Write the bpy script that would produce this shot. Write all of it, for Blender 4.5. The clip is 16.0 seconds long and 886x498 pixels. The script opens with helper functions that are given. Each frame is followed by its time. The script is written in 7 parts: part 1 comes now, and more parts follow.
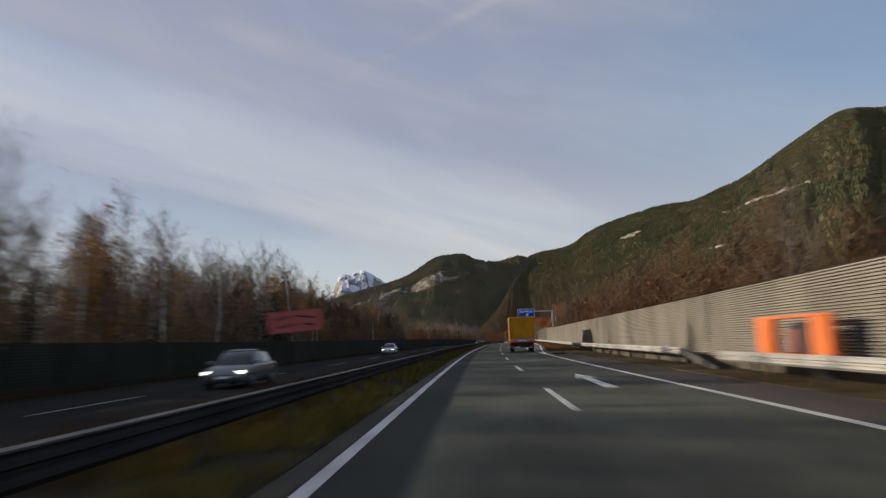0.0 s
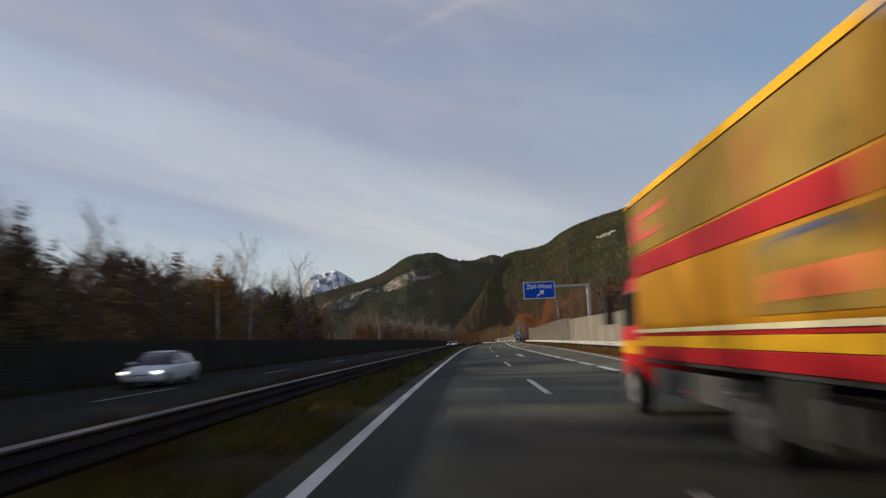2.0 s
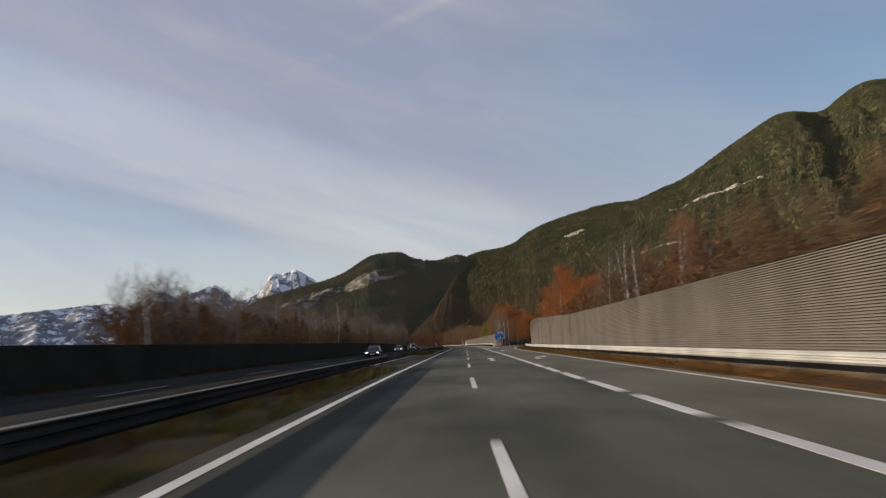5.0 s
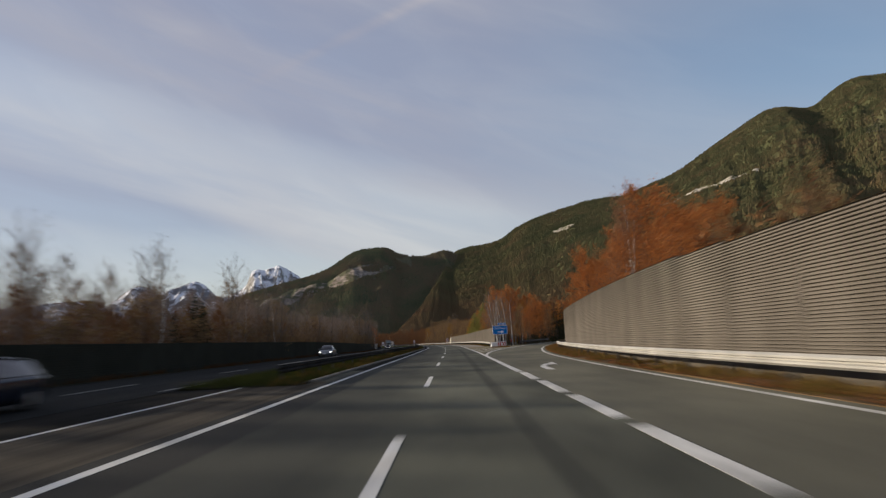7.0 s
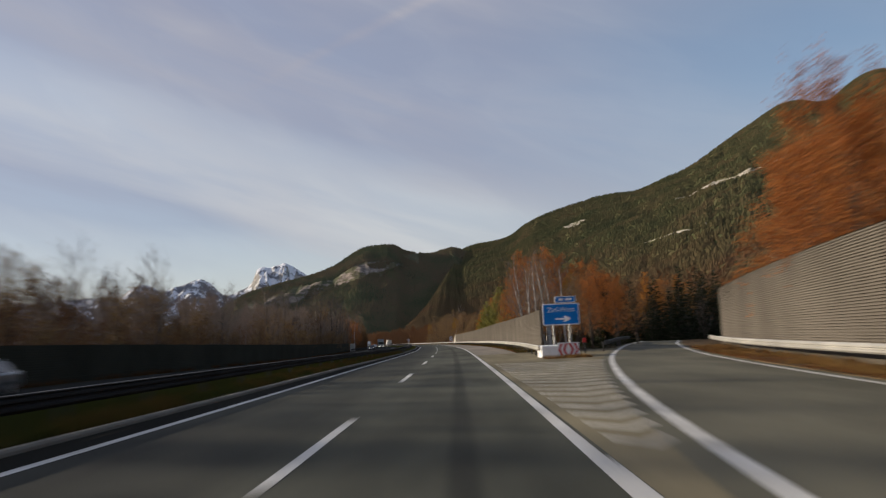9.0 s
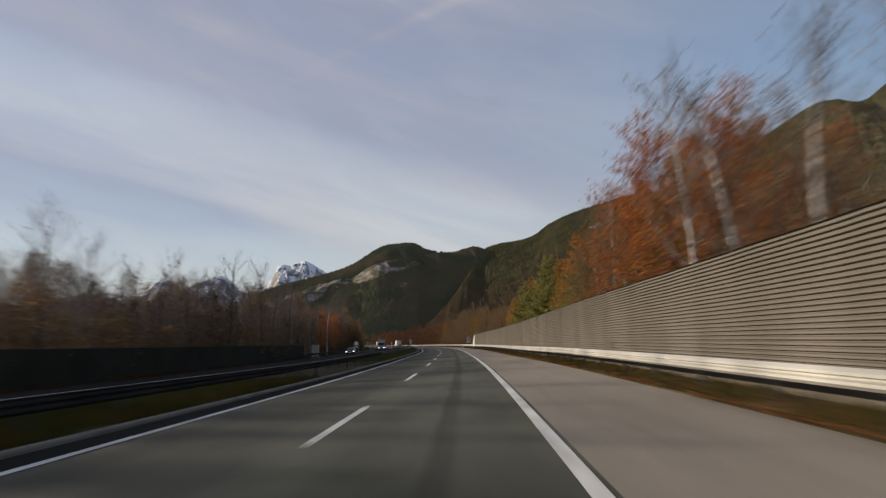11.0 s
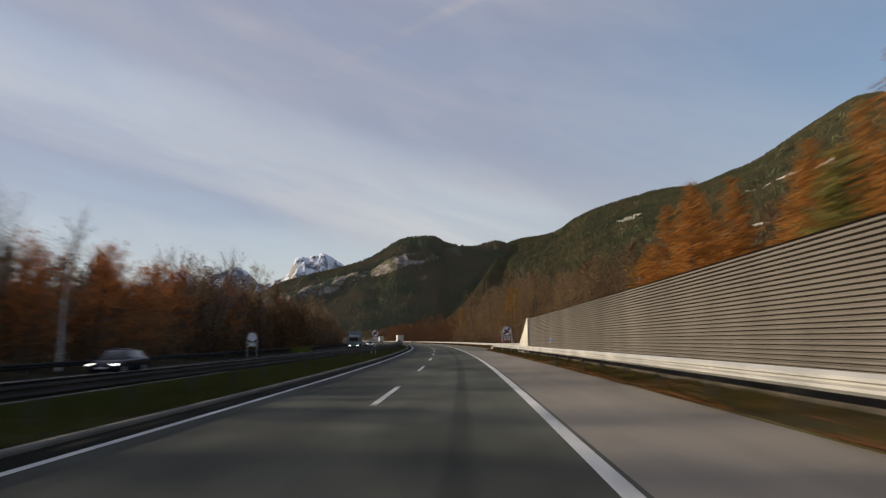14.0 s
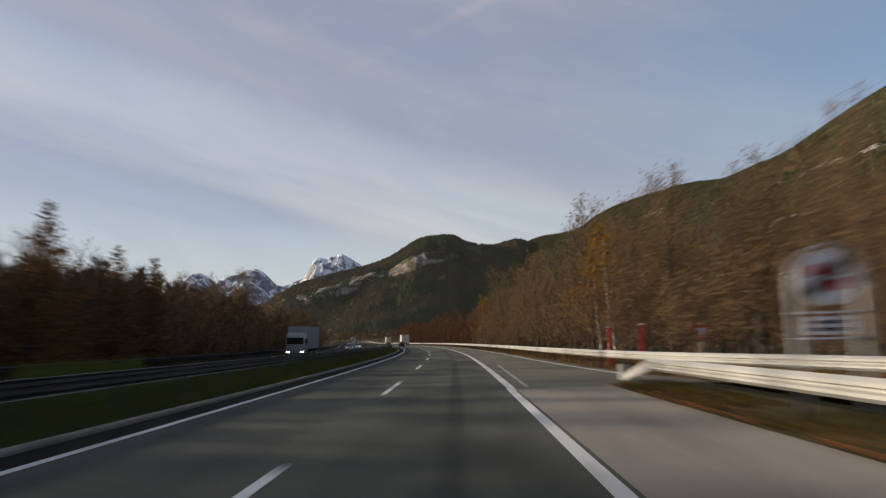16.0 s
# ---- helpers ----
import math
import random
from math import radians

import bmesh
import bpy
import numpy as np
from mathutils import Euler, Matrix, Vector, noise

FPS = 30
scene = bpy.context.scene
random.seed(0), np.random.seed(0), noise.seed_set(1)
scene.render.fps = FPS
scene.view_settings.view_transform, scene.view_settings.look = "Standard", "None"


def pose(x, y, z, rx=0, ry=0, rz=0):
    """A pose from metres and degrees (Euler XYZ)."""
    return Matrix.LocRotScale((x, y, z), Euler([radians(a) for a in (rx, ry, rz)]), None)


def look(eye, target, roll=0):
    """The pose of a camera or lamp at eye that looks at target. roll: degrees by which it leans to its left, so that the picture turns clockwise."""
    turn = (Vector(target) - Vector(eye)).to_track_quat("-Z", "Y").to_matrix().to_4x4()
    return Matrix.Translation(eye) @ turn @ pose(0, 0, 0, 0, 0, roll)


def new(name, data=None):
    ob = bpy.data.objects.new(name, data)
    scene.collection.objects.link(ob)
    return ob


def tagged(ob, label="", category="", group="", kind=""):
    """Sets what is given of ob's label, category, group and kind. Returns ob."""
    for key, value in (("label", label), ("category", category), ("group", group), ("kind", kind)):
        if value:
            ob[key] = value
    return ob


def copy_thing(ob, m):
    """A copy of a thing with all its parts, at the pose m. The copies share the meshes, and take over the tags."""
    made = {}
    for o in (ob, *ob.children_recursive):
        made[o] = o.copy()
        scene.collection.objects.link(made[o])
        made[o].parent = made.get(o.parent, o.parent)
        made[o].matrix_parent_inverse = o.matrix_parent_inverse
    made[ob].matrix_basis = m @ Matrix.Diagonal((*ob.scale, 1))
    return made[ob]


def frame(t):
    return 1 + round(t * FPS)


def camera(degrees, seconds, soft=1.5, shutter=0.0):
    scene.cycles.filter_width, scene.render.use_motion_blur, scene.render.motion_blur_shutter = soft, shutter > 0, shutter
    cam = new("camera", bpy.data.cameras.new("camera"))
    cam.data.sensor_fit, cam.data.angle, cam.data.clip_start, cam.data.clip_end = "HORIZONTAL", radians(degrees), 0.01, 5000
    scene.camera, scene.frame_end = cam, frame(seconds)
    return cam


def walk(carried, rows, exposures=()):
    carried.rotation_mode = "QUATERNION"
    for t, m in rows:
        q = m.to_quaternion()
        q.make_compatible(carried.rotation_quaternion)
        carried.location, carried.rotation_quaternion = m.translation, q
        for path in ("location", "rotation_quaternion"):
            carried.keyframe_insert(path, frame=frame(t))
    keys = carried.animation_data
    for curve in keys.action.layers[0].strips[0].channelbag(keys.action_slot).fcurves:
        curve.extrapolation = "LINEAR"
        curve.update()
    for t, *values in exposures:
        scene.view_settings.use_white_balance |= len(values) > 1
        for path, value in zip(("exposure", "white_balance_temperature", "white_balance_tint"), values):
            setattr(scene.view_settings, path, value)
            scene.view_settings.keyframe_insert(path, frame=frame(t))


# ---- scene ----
HEADING = [0.0, 0.72, 1.65, 2.05, 2.96, 3.89, 3.68, 3.88, 3.32, 2.94, 1.97, 1.34, 0.73, -0.67, -1.61, -2.94, -4.76, -6.63, -8.49, -10.36]
LANE = 3.59          # half the carriageway: lane width
EYE_HEIGHT = 1.4


def cubic(xs, ys, q):
    """Natural cubic spline through (xs, ys), read at q."""
    xs, ys = np.array(xs, float), np.array(ys, float)
    k, h = len(xs), np.diff(xs)
    a, b = np.zeros((k, k)), np.zeros(k)
    a[0, 0] = a[-1, -1] = 1
    for i in range(1, k - 1):
        a[i, i - 1:i + 2] = h[i - 1], 2 * (h[i - 1] + h[i]), h[i]
        b[i] = 6 * ((ys[i + 1] - ys[i]) / h[i] - (ys[i] - ys[i - 1]) / h[i - 1])
    m = np.linalg.solve(a, b)
    i = np.clip(np.searchsorted(xs, q) - 1, 0, k - 2)
    u, v = xs[i + 1] - q, q - xs[i]
    return m[i] * u ** 3 / 6 / h[i] + m[i + 1] * v ** 3 / 6 / h[i] + (ys[i] / h[i] - m[i] * h[i] / 6) * u + (ys[i + 1] / h[i] - m[i + 1] * h[i] / 6) * v


# the motorway's axis (its lane divider), by distance along it
ALONG = np.arange(-120, 1500, 3.0)
TURN = np.radians(cubic(np.arange(len(HEADING)) * 40.0, HEADING, np.clip(ALONG, 0, 760)))
AXIS_X = np.concatenate([[0], np.cumsum(np.sin(TURN[:-1]) * 3)])
AXIS_Y = np.concatenate([[0], np.cumsum(np.cos(TURN[:-1]) * 3)])
AXIS_X, AXIS_Y = AXIS_X - AXIS_X[40], AXIS_Y - AXIS_Y[40]


def heading(s):
    return float(np.interp(s, ALONG, TURN))


# the road falls gently after the exit, and leans into its left-hand bend (degrees)
FALL = np.interp(ALONG, [-20, 50, 110, 190, 330, 400, 1000, 1100], [-0.2, -0.05, 0.0, -0.25, -0.33, -0.45, -0.45, 0.0])
LIE = np.concatenate([[0], np.cumsum(np.tan(np.radians(FALL[:-1])) * 3)])
BANK = np.interp(ALONG, [300, 335, 378, 400, 480, 560, 640], [0.0, 0.2, 1.5, 2.1, 2.0, 1.3, 1.0])


def lie(s):
    return float(np.interp(s, ALONG, LIE))


def bank(s):
    return float(np.interp(s, ALONG, BANK))


def cross(s, n):
    """Height of the ground beside the axis: the road's lean, fading out past the verges."""
    return lie(s) + math.tan(radians(bank(s))) * float(np.interp(n, [-40, -20, -11, 0, 11, 20, 40], [0, -11, -11, 0, 11, 11, 0]))


def at(s, n, z=0.0):
    """World place at s metres along the axis, n metres to its right and z above the road."""
    a = heading(s)
    return Vector((float(np.interp(s, ALONG, AXIS_X)) + n * math.cos(a), float(np.interp(s, ALONG, AXIS_Y)) - n * math.sin(a), z + cross(s, n)))


def stand(s, n, z=0.0, turn=0.0, tilt=False):
    """Pose of a thing whose +y runs along the road; turn: degrees to the left."""
    p = at(s, n, z)
    m = pose(p.x, p.y, p.z, 0, 0, -math.degrees(heading(s)))
    if tilt:
        m = m @ pose(0, 0, 0, math.degrees(math.atan((lie(s + 3) - lie(s - 3)) / 6)), -bank(s), 0)
    return m @ pose(0, 0, 0, 0, 0, turn)


# seconds, metres along, metres right of the axis, yaw to the right, pitch up
RIDE = [(0.0, -20.29, -1.8, -2.56, 7.41), (0.5, -3.43, -2.0, -1.85, 7.27), (1.0, 13.52, -2.03, -1.4, 7.27), (1.5, 30.67, -2.0, -0.96, 7.21), (2.0, 48.12, -1.94, -0.45, 7.23), (2.5, 65.72, -1.86, -0.01, 7.2), (3.0, 83.33, -1.76, 0.44, 7.25), (3.5, 100.12, -1.56, 0.74, 7.3), (4.0, 117.09, -1.27, 1.16, 7.31), (4.5, 134.49, -0.91, 1.73, 7.33), (5.0, 152.22, -0.53, 2.36, 7.34), (5.5, 170.18, -0.14, 2.93, 7.36), (6.0, 188.24, 0.22, 3.35, 7.38), (6.5, 206.17, 0.54, 3.37, 7.35), (7.0, 223.49, 0.84, 3.38, 7.22), (7.5, 239.83, 1.2, 3.38, 7.28), (8.0, 257.0, 1.56, 3.29, 7.48), (8.5, 274.75, 1.84, 3.08, 7.33), (9.0, 292.79, 2.04, 2.71, 7.17), (9.5, 310.41, 2.2, 2.28, 7.23), (10.0, 327.58, 2.32, 1.82, 7.28), (10.5, 344.49, 2.41, 1.37, 7.34), (11.0, 361.32, 2.45, 0.95, 7.39), (11.5, 378.27, 2.44, 0.59, 7.44), (12.0, 395.41, 2.4, 0.27, 7.26), (12.5, 412.47, 2.36, -0.11, 7.19), (13.0, 429.36, 2.31, -0.3, 7.12), (13.5, 446.23, 2.26, -0.53, 7.27), (14.0, 463.22, 2.18, -0.77, 7.19), (14.5, 480.36, 2.11, -0.98, 7.2), (15.0, 497.66, 2.09, -1.4, 7.21), (15.5, 514.76, 2.12, -1.76, 7.12), (16.0, 531.78, 2.18, -2.34, 7.27)]
LEAN = 2.485


def eye_pose(s, n, yaw, pitch):
    p = at(s, n - EYE_HEIGHT * math.sin(radians(bank(s))), EYE_HEIGHT)
    fall = float(np.interp(s, ALONG, FALL))
    return pose(p.x, p.y, p.z, 0, 0, -yaw) @ pose(0, 0, 0, 90 + pitch + fall, 0, 0) @ pose(0, 0, 0, 0, 0, bank(s) - LEAN)


cam = camera(63.19, 16.0, soft=1.3, shutter=0.85)
walk(cam, [(t, eye_pose(s, n, yaw, pitch)) for t, s, n, yaw, pitch in RIDE], [(0.0, 0.16), (16.0, 0.16)])

# ---- sky and sun ----
SUN_AHEAD, SUN_UP = 23.0, 15.0      # degrees ahead of square-left, degrees high
world = bpy.data.worlds.new("sky")
scene.world = world
world.use_nodes = True
wn, wl = world.node_tree.nodes, world.node_tree.links
wn.clear()


def wnode(kind, **values):
    nd = wn.new(kind)
    for k, v in values.items():
        nd.inputs[k].default_value = v
    return nd


def wmath(op, a, b=0.0, c=0.0):
    nd = wn.new("ShaderNodeMath")
    nd.operation = op
    for i, v in enumerate((a, b, c)):
        if isinstance(v, (int, float)):
            nd.inputs[i].default_value = v
        else:
            wl.new(v, nd.inputs[i])
    return nd.outputs[0]


sky = wn.new("ShaderNodeTexSky")
sky.sky_type, sky.sun_disc = "NISHITA", False
sky.sun_elevation, sky.sun_rotation = radians(SUN_UP), radians(-(90 - SUN_AHEAD))
sky.air_density, sky.dust_density, sky.ozone_density = 1.0, 0.3, 1.6
clear = wnode("ShaderNodeBackground", Strength=0.15)
wl.new(sky.outputs[0], clear.inputs["Color"])
coord = wn.new("ShaderNodeTexCoord")
split = wn.new("ShaderNodeSeparateXYZ")
wl.new(coord.outputs["Generated"], split.inputs[0])
azimuth = wmath("ARCTAN2", split.outputs[0], split.outputs[1])
height = wmath("ARCSINE", split.outputs[2])
plane = wn.new("ShaderNodeCombineXYZ")
wl.new(azimuth, plane.inputs[0])
wl.new(height, plane.inputs[1])


def cloud_layer(angle, along, across, lo, hi, detail=6.0, shift=0.0, wave=0.5):
    """Streaked cloud: noise drawn out along a slope across the sky."""
    spin, mp = wn.new("ShaderNodeMapping"), wn.new("ShaderNodeMapping")
    spin.inputs["Rotation"].default_value = (0, 0, radians(angle))
    mp.inputs["Scale"].default_value = (along, across, 1)
    mp.inputs["Location"].default_value = (shift, shift * 0.7, shift)
    wl.new(plane.outputs[0], spin.inputs[0])
    wl.new(spin.outputs[0], mp.inputs[0])
    nz = wnode("ShaderNodeTexNoise", Scale=1.0, Detail=detail, Roughness=0.52, Distortion=wave)
    wl.new(mp.outputs[0], nz.inputs["Vector"])
    rg = wn.new("ShaderNodeMapRange")
    rg.interpolation_type = "SMOOTHSTEP"
    rg.inputs["From Min"].default_value, rg.inputs["From Max"].default_value = lo, hi
    wl.new(nz.outputs[0], rg.inputs[0])
    return rg.outputs[0]


veil = cloud_layer(16, 1.0, 3.6, 0.30, 0.70, 5.0, 2.3)
streak = cloud_layer(15, 1.3, 9.0, 0.30, 0.74, 6.0, 5.1, 0.6)
wisp = cloud_layer(24, 5.0, 16.0, 0.38, 0.76, 9.0, 8.4, 0.7)


def smooth(v, a, b):
    rg = wn.new("ShaderNodeMapRange")
    rg.interpolation_type = "SMOOTHSTEP"
    rg.inputs["From Min"].default_value, rg.inputs["From Max"].default_value = a, b
    wl.new(v, rg.inputs[0])
    return rg.outputs[0]


def bank_of_cloud(rise, slope, half):
    """A long bank of cloud that sinks to the right: its height dead ahead, slope and half width in radians."""
    line = wmath("SUBTRACT", wmath("ADD", height, wmath("MULTIPLY", azimuth, slope)), rise)
    line = wmath("ADD", line, wmath("MULTIPLY", wmath("SUBTRACT", streak, 0.5), half * 0.7))
    return smooth(wmath("ABSOLUTE", line), half, 0.0)


# old vapour trail: a thin soft band of cloud across the sky
trail = wmath("ADD", wmath("ADD", wmath("MULTIPLY", split.outputs[0], 0.408), wmath("MULTIPLY", split.outputs[1], 0.387)), wmath("MULTIPLY", split.outputs[2], -0.827))
band = wn.new("ShaderNodeMapRange")
band.interpolation_type = "SMOOTHSTEP"
band.inputs["From Min"].default_value, band.inputs["From Max"].default_value = 0.012, 0.0
wl.new(wmath("ABSOLUTE", trail), band.inputs[0])
high = wn.new("ShaderNodeMapRange")
high.interpolation_type = "SMOOTHSTEP"
high.inputs["From Min"].default_value, high.inputs["From Max"].default_value = 0.30, 0.44
wl.new(split.outputs[2], high.inputs[0])
trail_cloud = wmath("MULTIPLY", wmath("MULTIPLY", band.outputs[0], high.outputs[0]), wmath("ADD", wmath("MULTIPLY", wisp, 0.7), 0.55))
left_side = smooth(azimuth, -0.10, -0.42)
low_bank = wmath("MULTIPLY", bank_of_cloud(0.178, 0.25, 0.07), smooth(azimuth, 0.30, 0.04))
left_bank = wmath("MULTIPLY", bank_of_cloud(0.195, 0.26, 0.15), left_side)
gap = wmath("MULTIPLY", bank_of_cloud(0.112, 0.19, 0.045), smooth(azimuth, -0.16, -0.34))
haze = smooth(height, 0.27, 0.07)
upper_left = smooth(azimuth, 0.15, -0.50)
right_side = smooth(azimuth, 0.04, 0.62)
cover = wmath("ADD", 0.66, wmath("ADD", wmath("MULTIPLY", streak, 0.16), wmath("MULTIPLY", veil, 0.14)))
thin = wmath("MULTIPLY", right_side, wmath("SUBTRACT", 0.78, wmath("MULTIPLY", veil, 0.36)))
thin = wmath("MULTIPLY", thin, wmath("SUBTRACT", 1.0, wmath("MULTIPLY", smooth(height, 0.36, 0.12), 0.75)))
cover = wmath("MULTIPLY", cover, wmath("SUBTRACT", 1.0, thin))
cover = wmath("MINIMUM", wmath("ADD", cover, wmath("MULTIPLY", trail_cloud, 0.18)), 0.96)
white = wmath("ADD", wmath("MULTIPLY", low_bank, 0.40), wmath("MULTIPLY", left_bank, 0.10))
white = wmath("ADD", white, wmath("MULTIPLY", upper_left, wmath("SUBTRACT", wmath("MULTIPLY", veil, 0.30), 0.22)))
white = wmath("ADD", white, wmath("ADD", wmath("MULTIPLY", streak, 0.22), wmath("MULTIPLY", wisp, 0.12)))
white = wmath("ADD", white, wmath("ADD", wmath("SUBTRACT", wmath("MULTIPLY", haze, 0.30), wmath("MULTIPLY", gap, 0.24)), wmath("MULTIPLY", trail_cloud, 0.12)))
tone = wn.new("ShaderNodeMix")
tone.data_type, tone.clamp_factor = "RGBA", True
tone.inputs["A"].default_value, tone.inputs["B"].default_value = (0.303, 0.303, 0.384, 1), (0.62, 0.609, 0.60, 1)
wl.new(white, tone.inputs["Factor"])
cloud = wnode("ShaderNodeBackground", Strength=0.95)
wl.new(tone.outputs["Result"], cloud.inputs["Color"])
blend = wn.new("ShaderNodeMixShader")
wl.new(cover, blend.inputs[0])
wl.new(clear.outputs[0], blend.inputs[1])
wl.new(cloud.outputs[0], blend.inputs[2])
wout = wn.new("ShaderNodeOutputWorld")
wl.new(blend.outputs[0], wout.inputs[0])

sun = new("sun", bpy.data.lights.new("sun", "SUN"))
sun.data.energy, sun.data.angle, sun.data.color = 5.0, radians(0.6), (1.0, 0.86, 0.68)
a, e = radians(SUN_AHEAD), radians(SUN_UP)
sun.matrix_world = look((0, 0, 60), (60 * math.cos(a) * math.cos(e), -60 * math.sin(a) * math.cos(e), 60 - 60 * math.sin(e)))


# ---- materials ----
def surface(name, dark, light, size=1.0, fine=20.0, rough=0.8, metal=0.0, bump=0.15, stretch=(1, 1, 1), per_piece=0.0, uv=False, spec=0.3, glow=0.0, grain=0.25):
    """Two tones mixed by noise at two scales, with fine relief. size: metres of the large patches; fine: grain per metre."""
    m = bpy.data.materials.new(name)
    m.use_nodes = True
    nt = m.node_tree
    ns, lk = nt.nodes, nt.links
    bs = ns["Principled BSDF"]
    bs.inputs["Roughness"].default_value, bs.inputs["Metallic"].default_value = rough, metal
    bs.inputs["Specular IOR Level"].default_value = spec
    src = ns.new("ShaderNodeTexCoord" if uv else "ShaderNodeNewGeometry")
    mp = ns.new("ShaderNodeMapping")
    mp.inputs["Scale"].default_value = stretch
    lk.new(src.outputs["UV" if uv else "Position"], mp.inputs[0])
    big, small = ns.new("ShaderNodeTexNoise"), ns.new("ShaderNodeTexNoise")
    big.inputs["Scale"].default_value, big.inputs["Detail"].default_value, big.inputs["Roughness"].default_value = 1 / size, 5, 0.6
    small.inputs["Scale"].default_value, small.inputs["Detail"].default_value = fine, 3
    lk.new(mp.outputs[0], big.inputs["Vector"])
    lk.new(src.outputs["UV" if uv else "Position"], small.inputs["Vector"])
    mixf = ns.new("ShaderNodeMath")
    mixf.operation = "MULTIPLY_ADD"
    lk.new(small.outputs[0], mixf.inputs[0])
    mixf.inputs[1].default_value = grain * 2
    off = ns.new("ShaderNodeMapRange")
    off.inputs["From Min"].default_value, off.inputs["From Max"].default_value = 0.3, 0.7
    off.inputs["To Min"].default_value, off.inputs["To Max"].default_value = -grain, 1 - grain
    off.clamp = False
    lk.new(big.outputs[0], off.inputs[0])
    lk.new(off.outputs[0], mixf.inputs[2])
    val = mixf.outputs[0]
    if per_piece:
        info = ns.new("ShaderNodeObjectInfo")
        pm = ns.new("ShaderNodeMath")
        pm.operation = "MULTIPLY_ADD"
        lk.new(info.outputs["Random"], pm.inputs[0])
        pm.inputs[1].default_value = per_piece
        am = ns.new("ShaderNodeMath")
        am.operation = "SUBTRACT"
        lk.new(val, am.inputs[0])
        am.inputs[1].default_value = per_piece / 2
        lk.new(am.outputs[0], pm.inputs[2])
        val = pm.outputs[0]
    col = ns.new("ShaderNodeMix")
    col.data_type, col.clamp_factor = "RGBA", True
    col.inputs["A"].default_value, col.inputs["B"].default_value = (*dark, 1), (*light, 1)
    lk.new(val, col.inputs["Factor"])
    lk.new(col.outputs["Result"], bs.inputs["Base Color"])
    if bump:
        bp = ns.new("ShaderNodeBump")
        bp.inputs["Strength"].default_value, bp.inputs["Distance"].default_value = bump, 0.02
        lk.new(small.outputs[0], bp.inputs["Height"])
        lk.new(bp.outputs[0], bs.inputs["Normal"])
    if glow:
        bs.inputs["Emission Color"].default_value, bs.inputs["Emission Strength"].default_value = (*light, 1), glow
    return m


def worn_shaded_road(name, dark, light, streaks, lanes):
    """Asphalt by metres across and along: soft dark seams along it (across, half width, from, to, strength), and darker
    lanes (from, to, start, end, strength), some holding painted tree shade.
    """
    m = surface(name, dark, light, 2.2, 40, 0.82, stretch=(0.5, 0.22, 1), uv=True, bump=0.3, spec=0.12)
    ns, lk = m.node_tree.nodes, m.node_tree.links
    bs = ns["Principled BSDF"]
    col = bs.inputs["Base Color"].links[0].from_socket
    tc, sp = ns.new("ShaderNodeTexCoord"), ns.new("ShaderNodeSeparateXYZ")
    lk.new(tc.outputs["UV"], sp.inputs[0])

    def fret(along, scale, size):
        mp, nz, sh = ns.new("ShaderNodeMapping"), ns.new("ShaderNodeTexNoise"), ns.new("ShaderNodeMath")
        mp.inputs["Scale"].default_value = (1.6, along, 1)
        lk.new(tc.outputs["UV"], mp.inputs[0])
        lk.new(mp.outputs[0], nz.inputs["Vector"])
        nz.inputs["Scale"].default_value, nz.inputs["Detail"].default_value, nz.inputs["Roughness"].default_value = scale, 5, 0.62
        sh.operation = "MULTIPLY_ADD"
        lk.new(nz.outputs[0], sh.inputs[0])
        sh.inputs[1].default_value, sh.inputs[2].default_value = size * 2, -size
        return sh.outputs[0]

    def mth(op, a, b, clamp=False):
        q = ns.new("ShaderNodeMath")
        q.operation, q.use_clamp = op, clamp
        for k, w in enumerate((a, b)):
            if isinstance(w, (int, float)):
                q.inputs[k].default_value = w
            else:
                lk.new(w, q.inputs[k])
        return q.outputs[0]

    def ramp(v, a, b):
        q = ns.new("ShaderNodeMapRange")
        q.interpolation_type = "SMOOTHSTEP"
        q.inputs["From Min"].default_value, q.inputs["From Max"].default_value = a, b
        lk.new(v, q.inputs[0])
        return q.outputs[0]

    edge = fret(0.25, 1.0, 0.5)
    wide = mth("ADD", sp.outputs[0], edge)
    darkening = None
    for n, half, s0, s1, power in streaks:
        f = ramp(mth("ABSOLUTE", mth("SUBTRACT", mth("ADD", sp.outputs[0], mth("MULTIPLY", edge, 0.22)), n), 0), half, half * 0.25)
        f = mth("MULTIPLY", f, mth("MULTIPLY", ramp(sp.outputs[1], s0 - 6, s0 + 6), ramp(sp.outputs[1], s1 + 6, s1 - 6)))
        f = mth("MULTIPLY", f, mth("MULTIPLY", mth("ADD", fret(0.06, 0.8, 0.9), 0.85, True), power))
        darkening = f if darkening is None else mth("ADD", darkening, f)
    for n0, n1, s0, s1, power, sharp in lanes:
        q = mth("ADD", sp.outputs[0], mth("MULTIPLY", edge, sharp))
        f = mth("MULTIPLY", ramp(q, n0 - sharp, n0 + sharp), ramp(q, n1 + sharp, n1 - sharp))
        f = mth("MULTIPLY", f, mth("MULTIPLY", ramp(sp.outputs[1], s0 - 10, s0 + 10), ramp(sp.outputs[1], s1 + 10, s1 - 10)))
        darkening = mth("ADD", darkening, mth("MULTIPLY", f, power))
    mx = ns.new("ShaderNodeMix")
    mx.data_type, mx.clamp_factor = "RGBA", True
    lk.new(darkening, mx.inputs["Factor"])
    lk.new(col, mx.inputs["A"])
    mx.inputs["B"].default_value = (0.010, 0.0108, 0.0098, 1)
    lk.new(mx.outputs["Result"], bs.inputs["Base Color"])
    return m


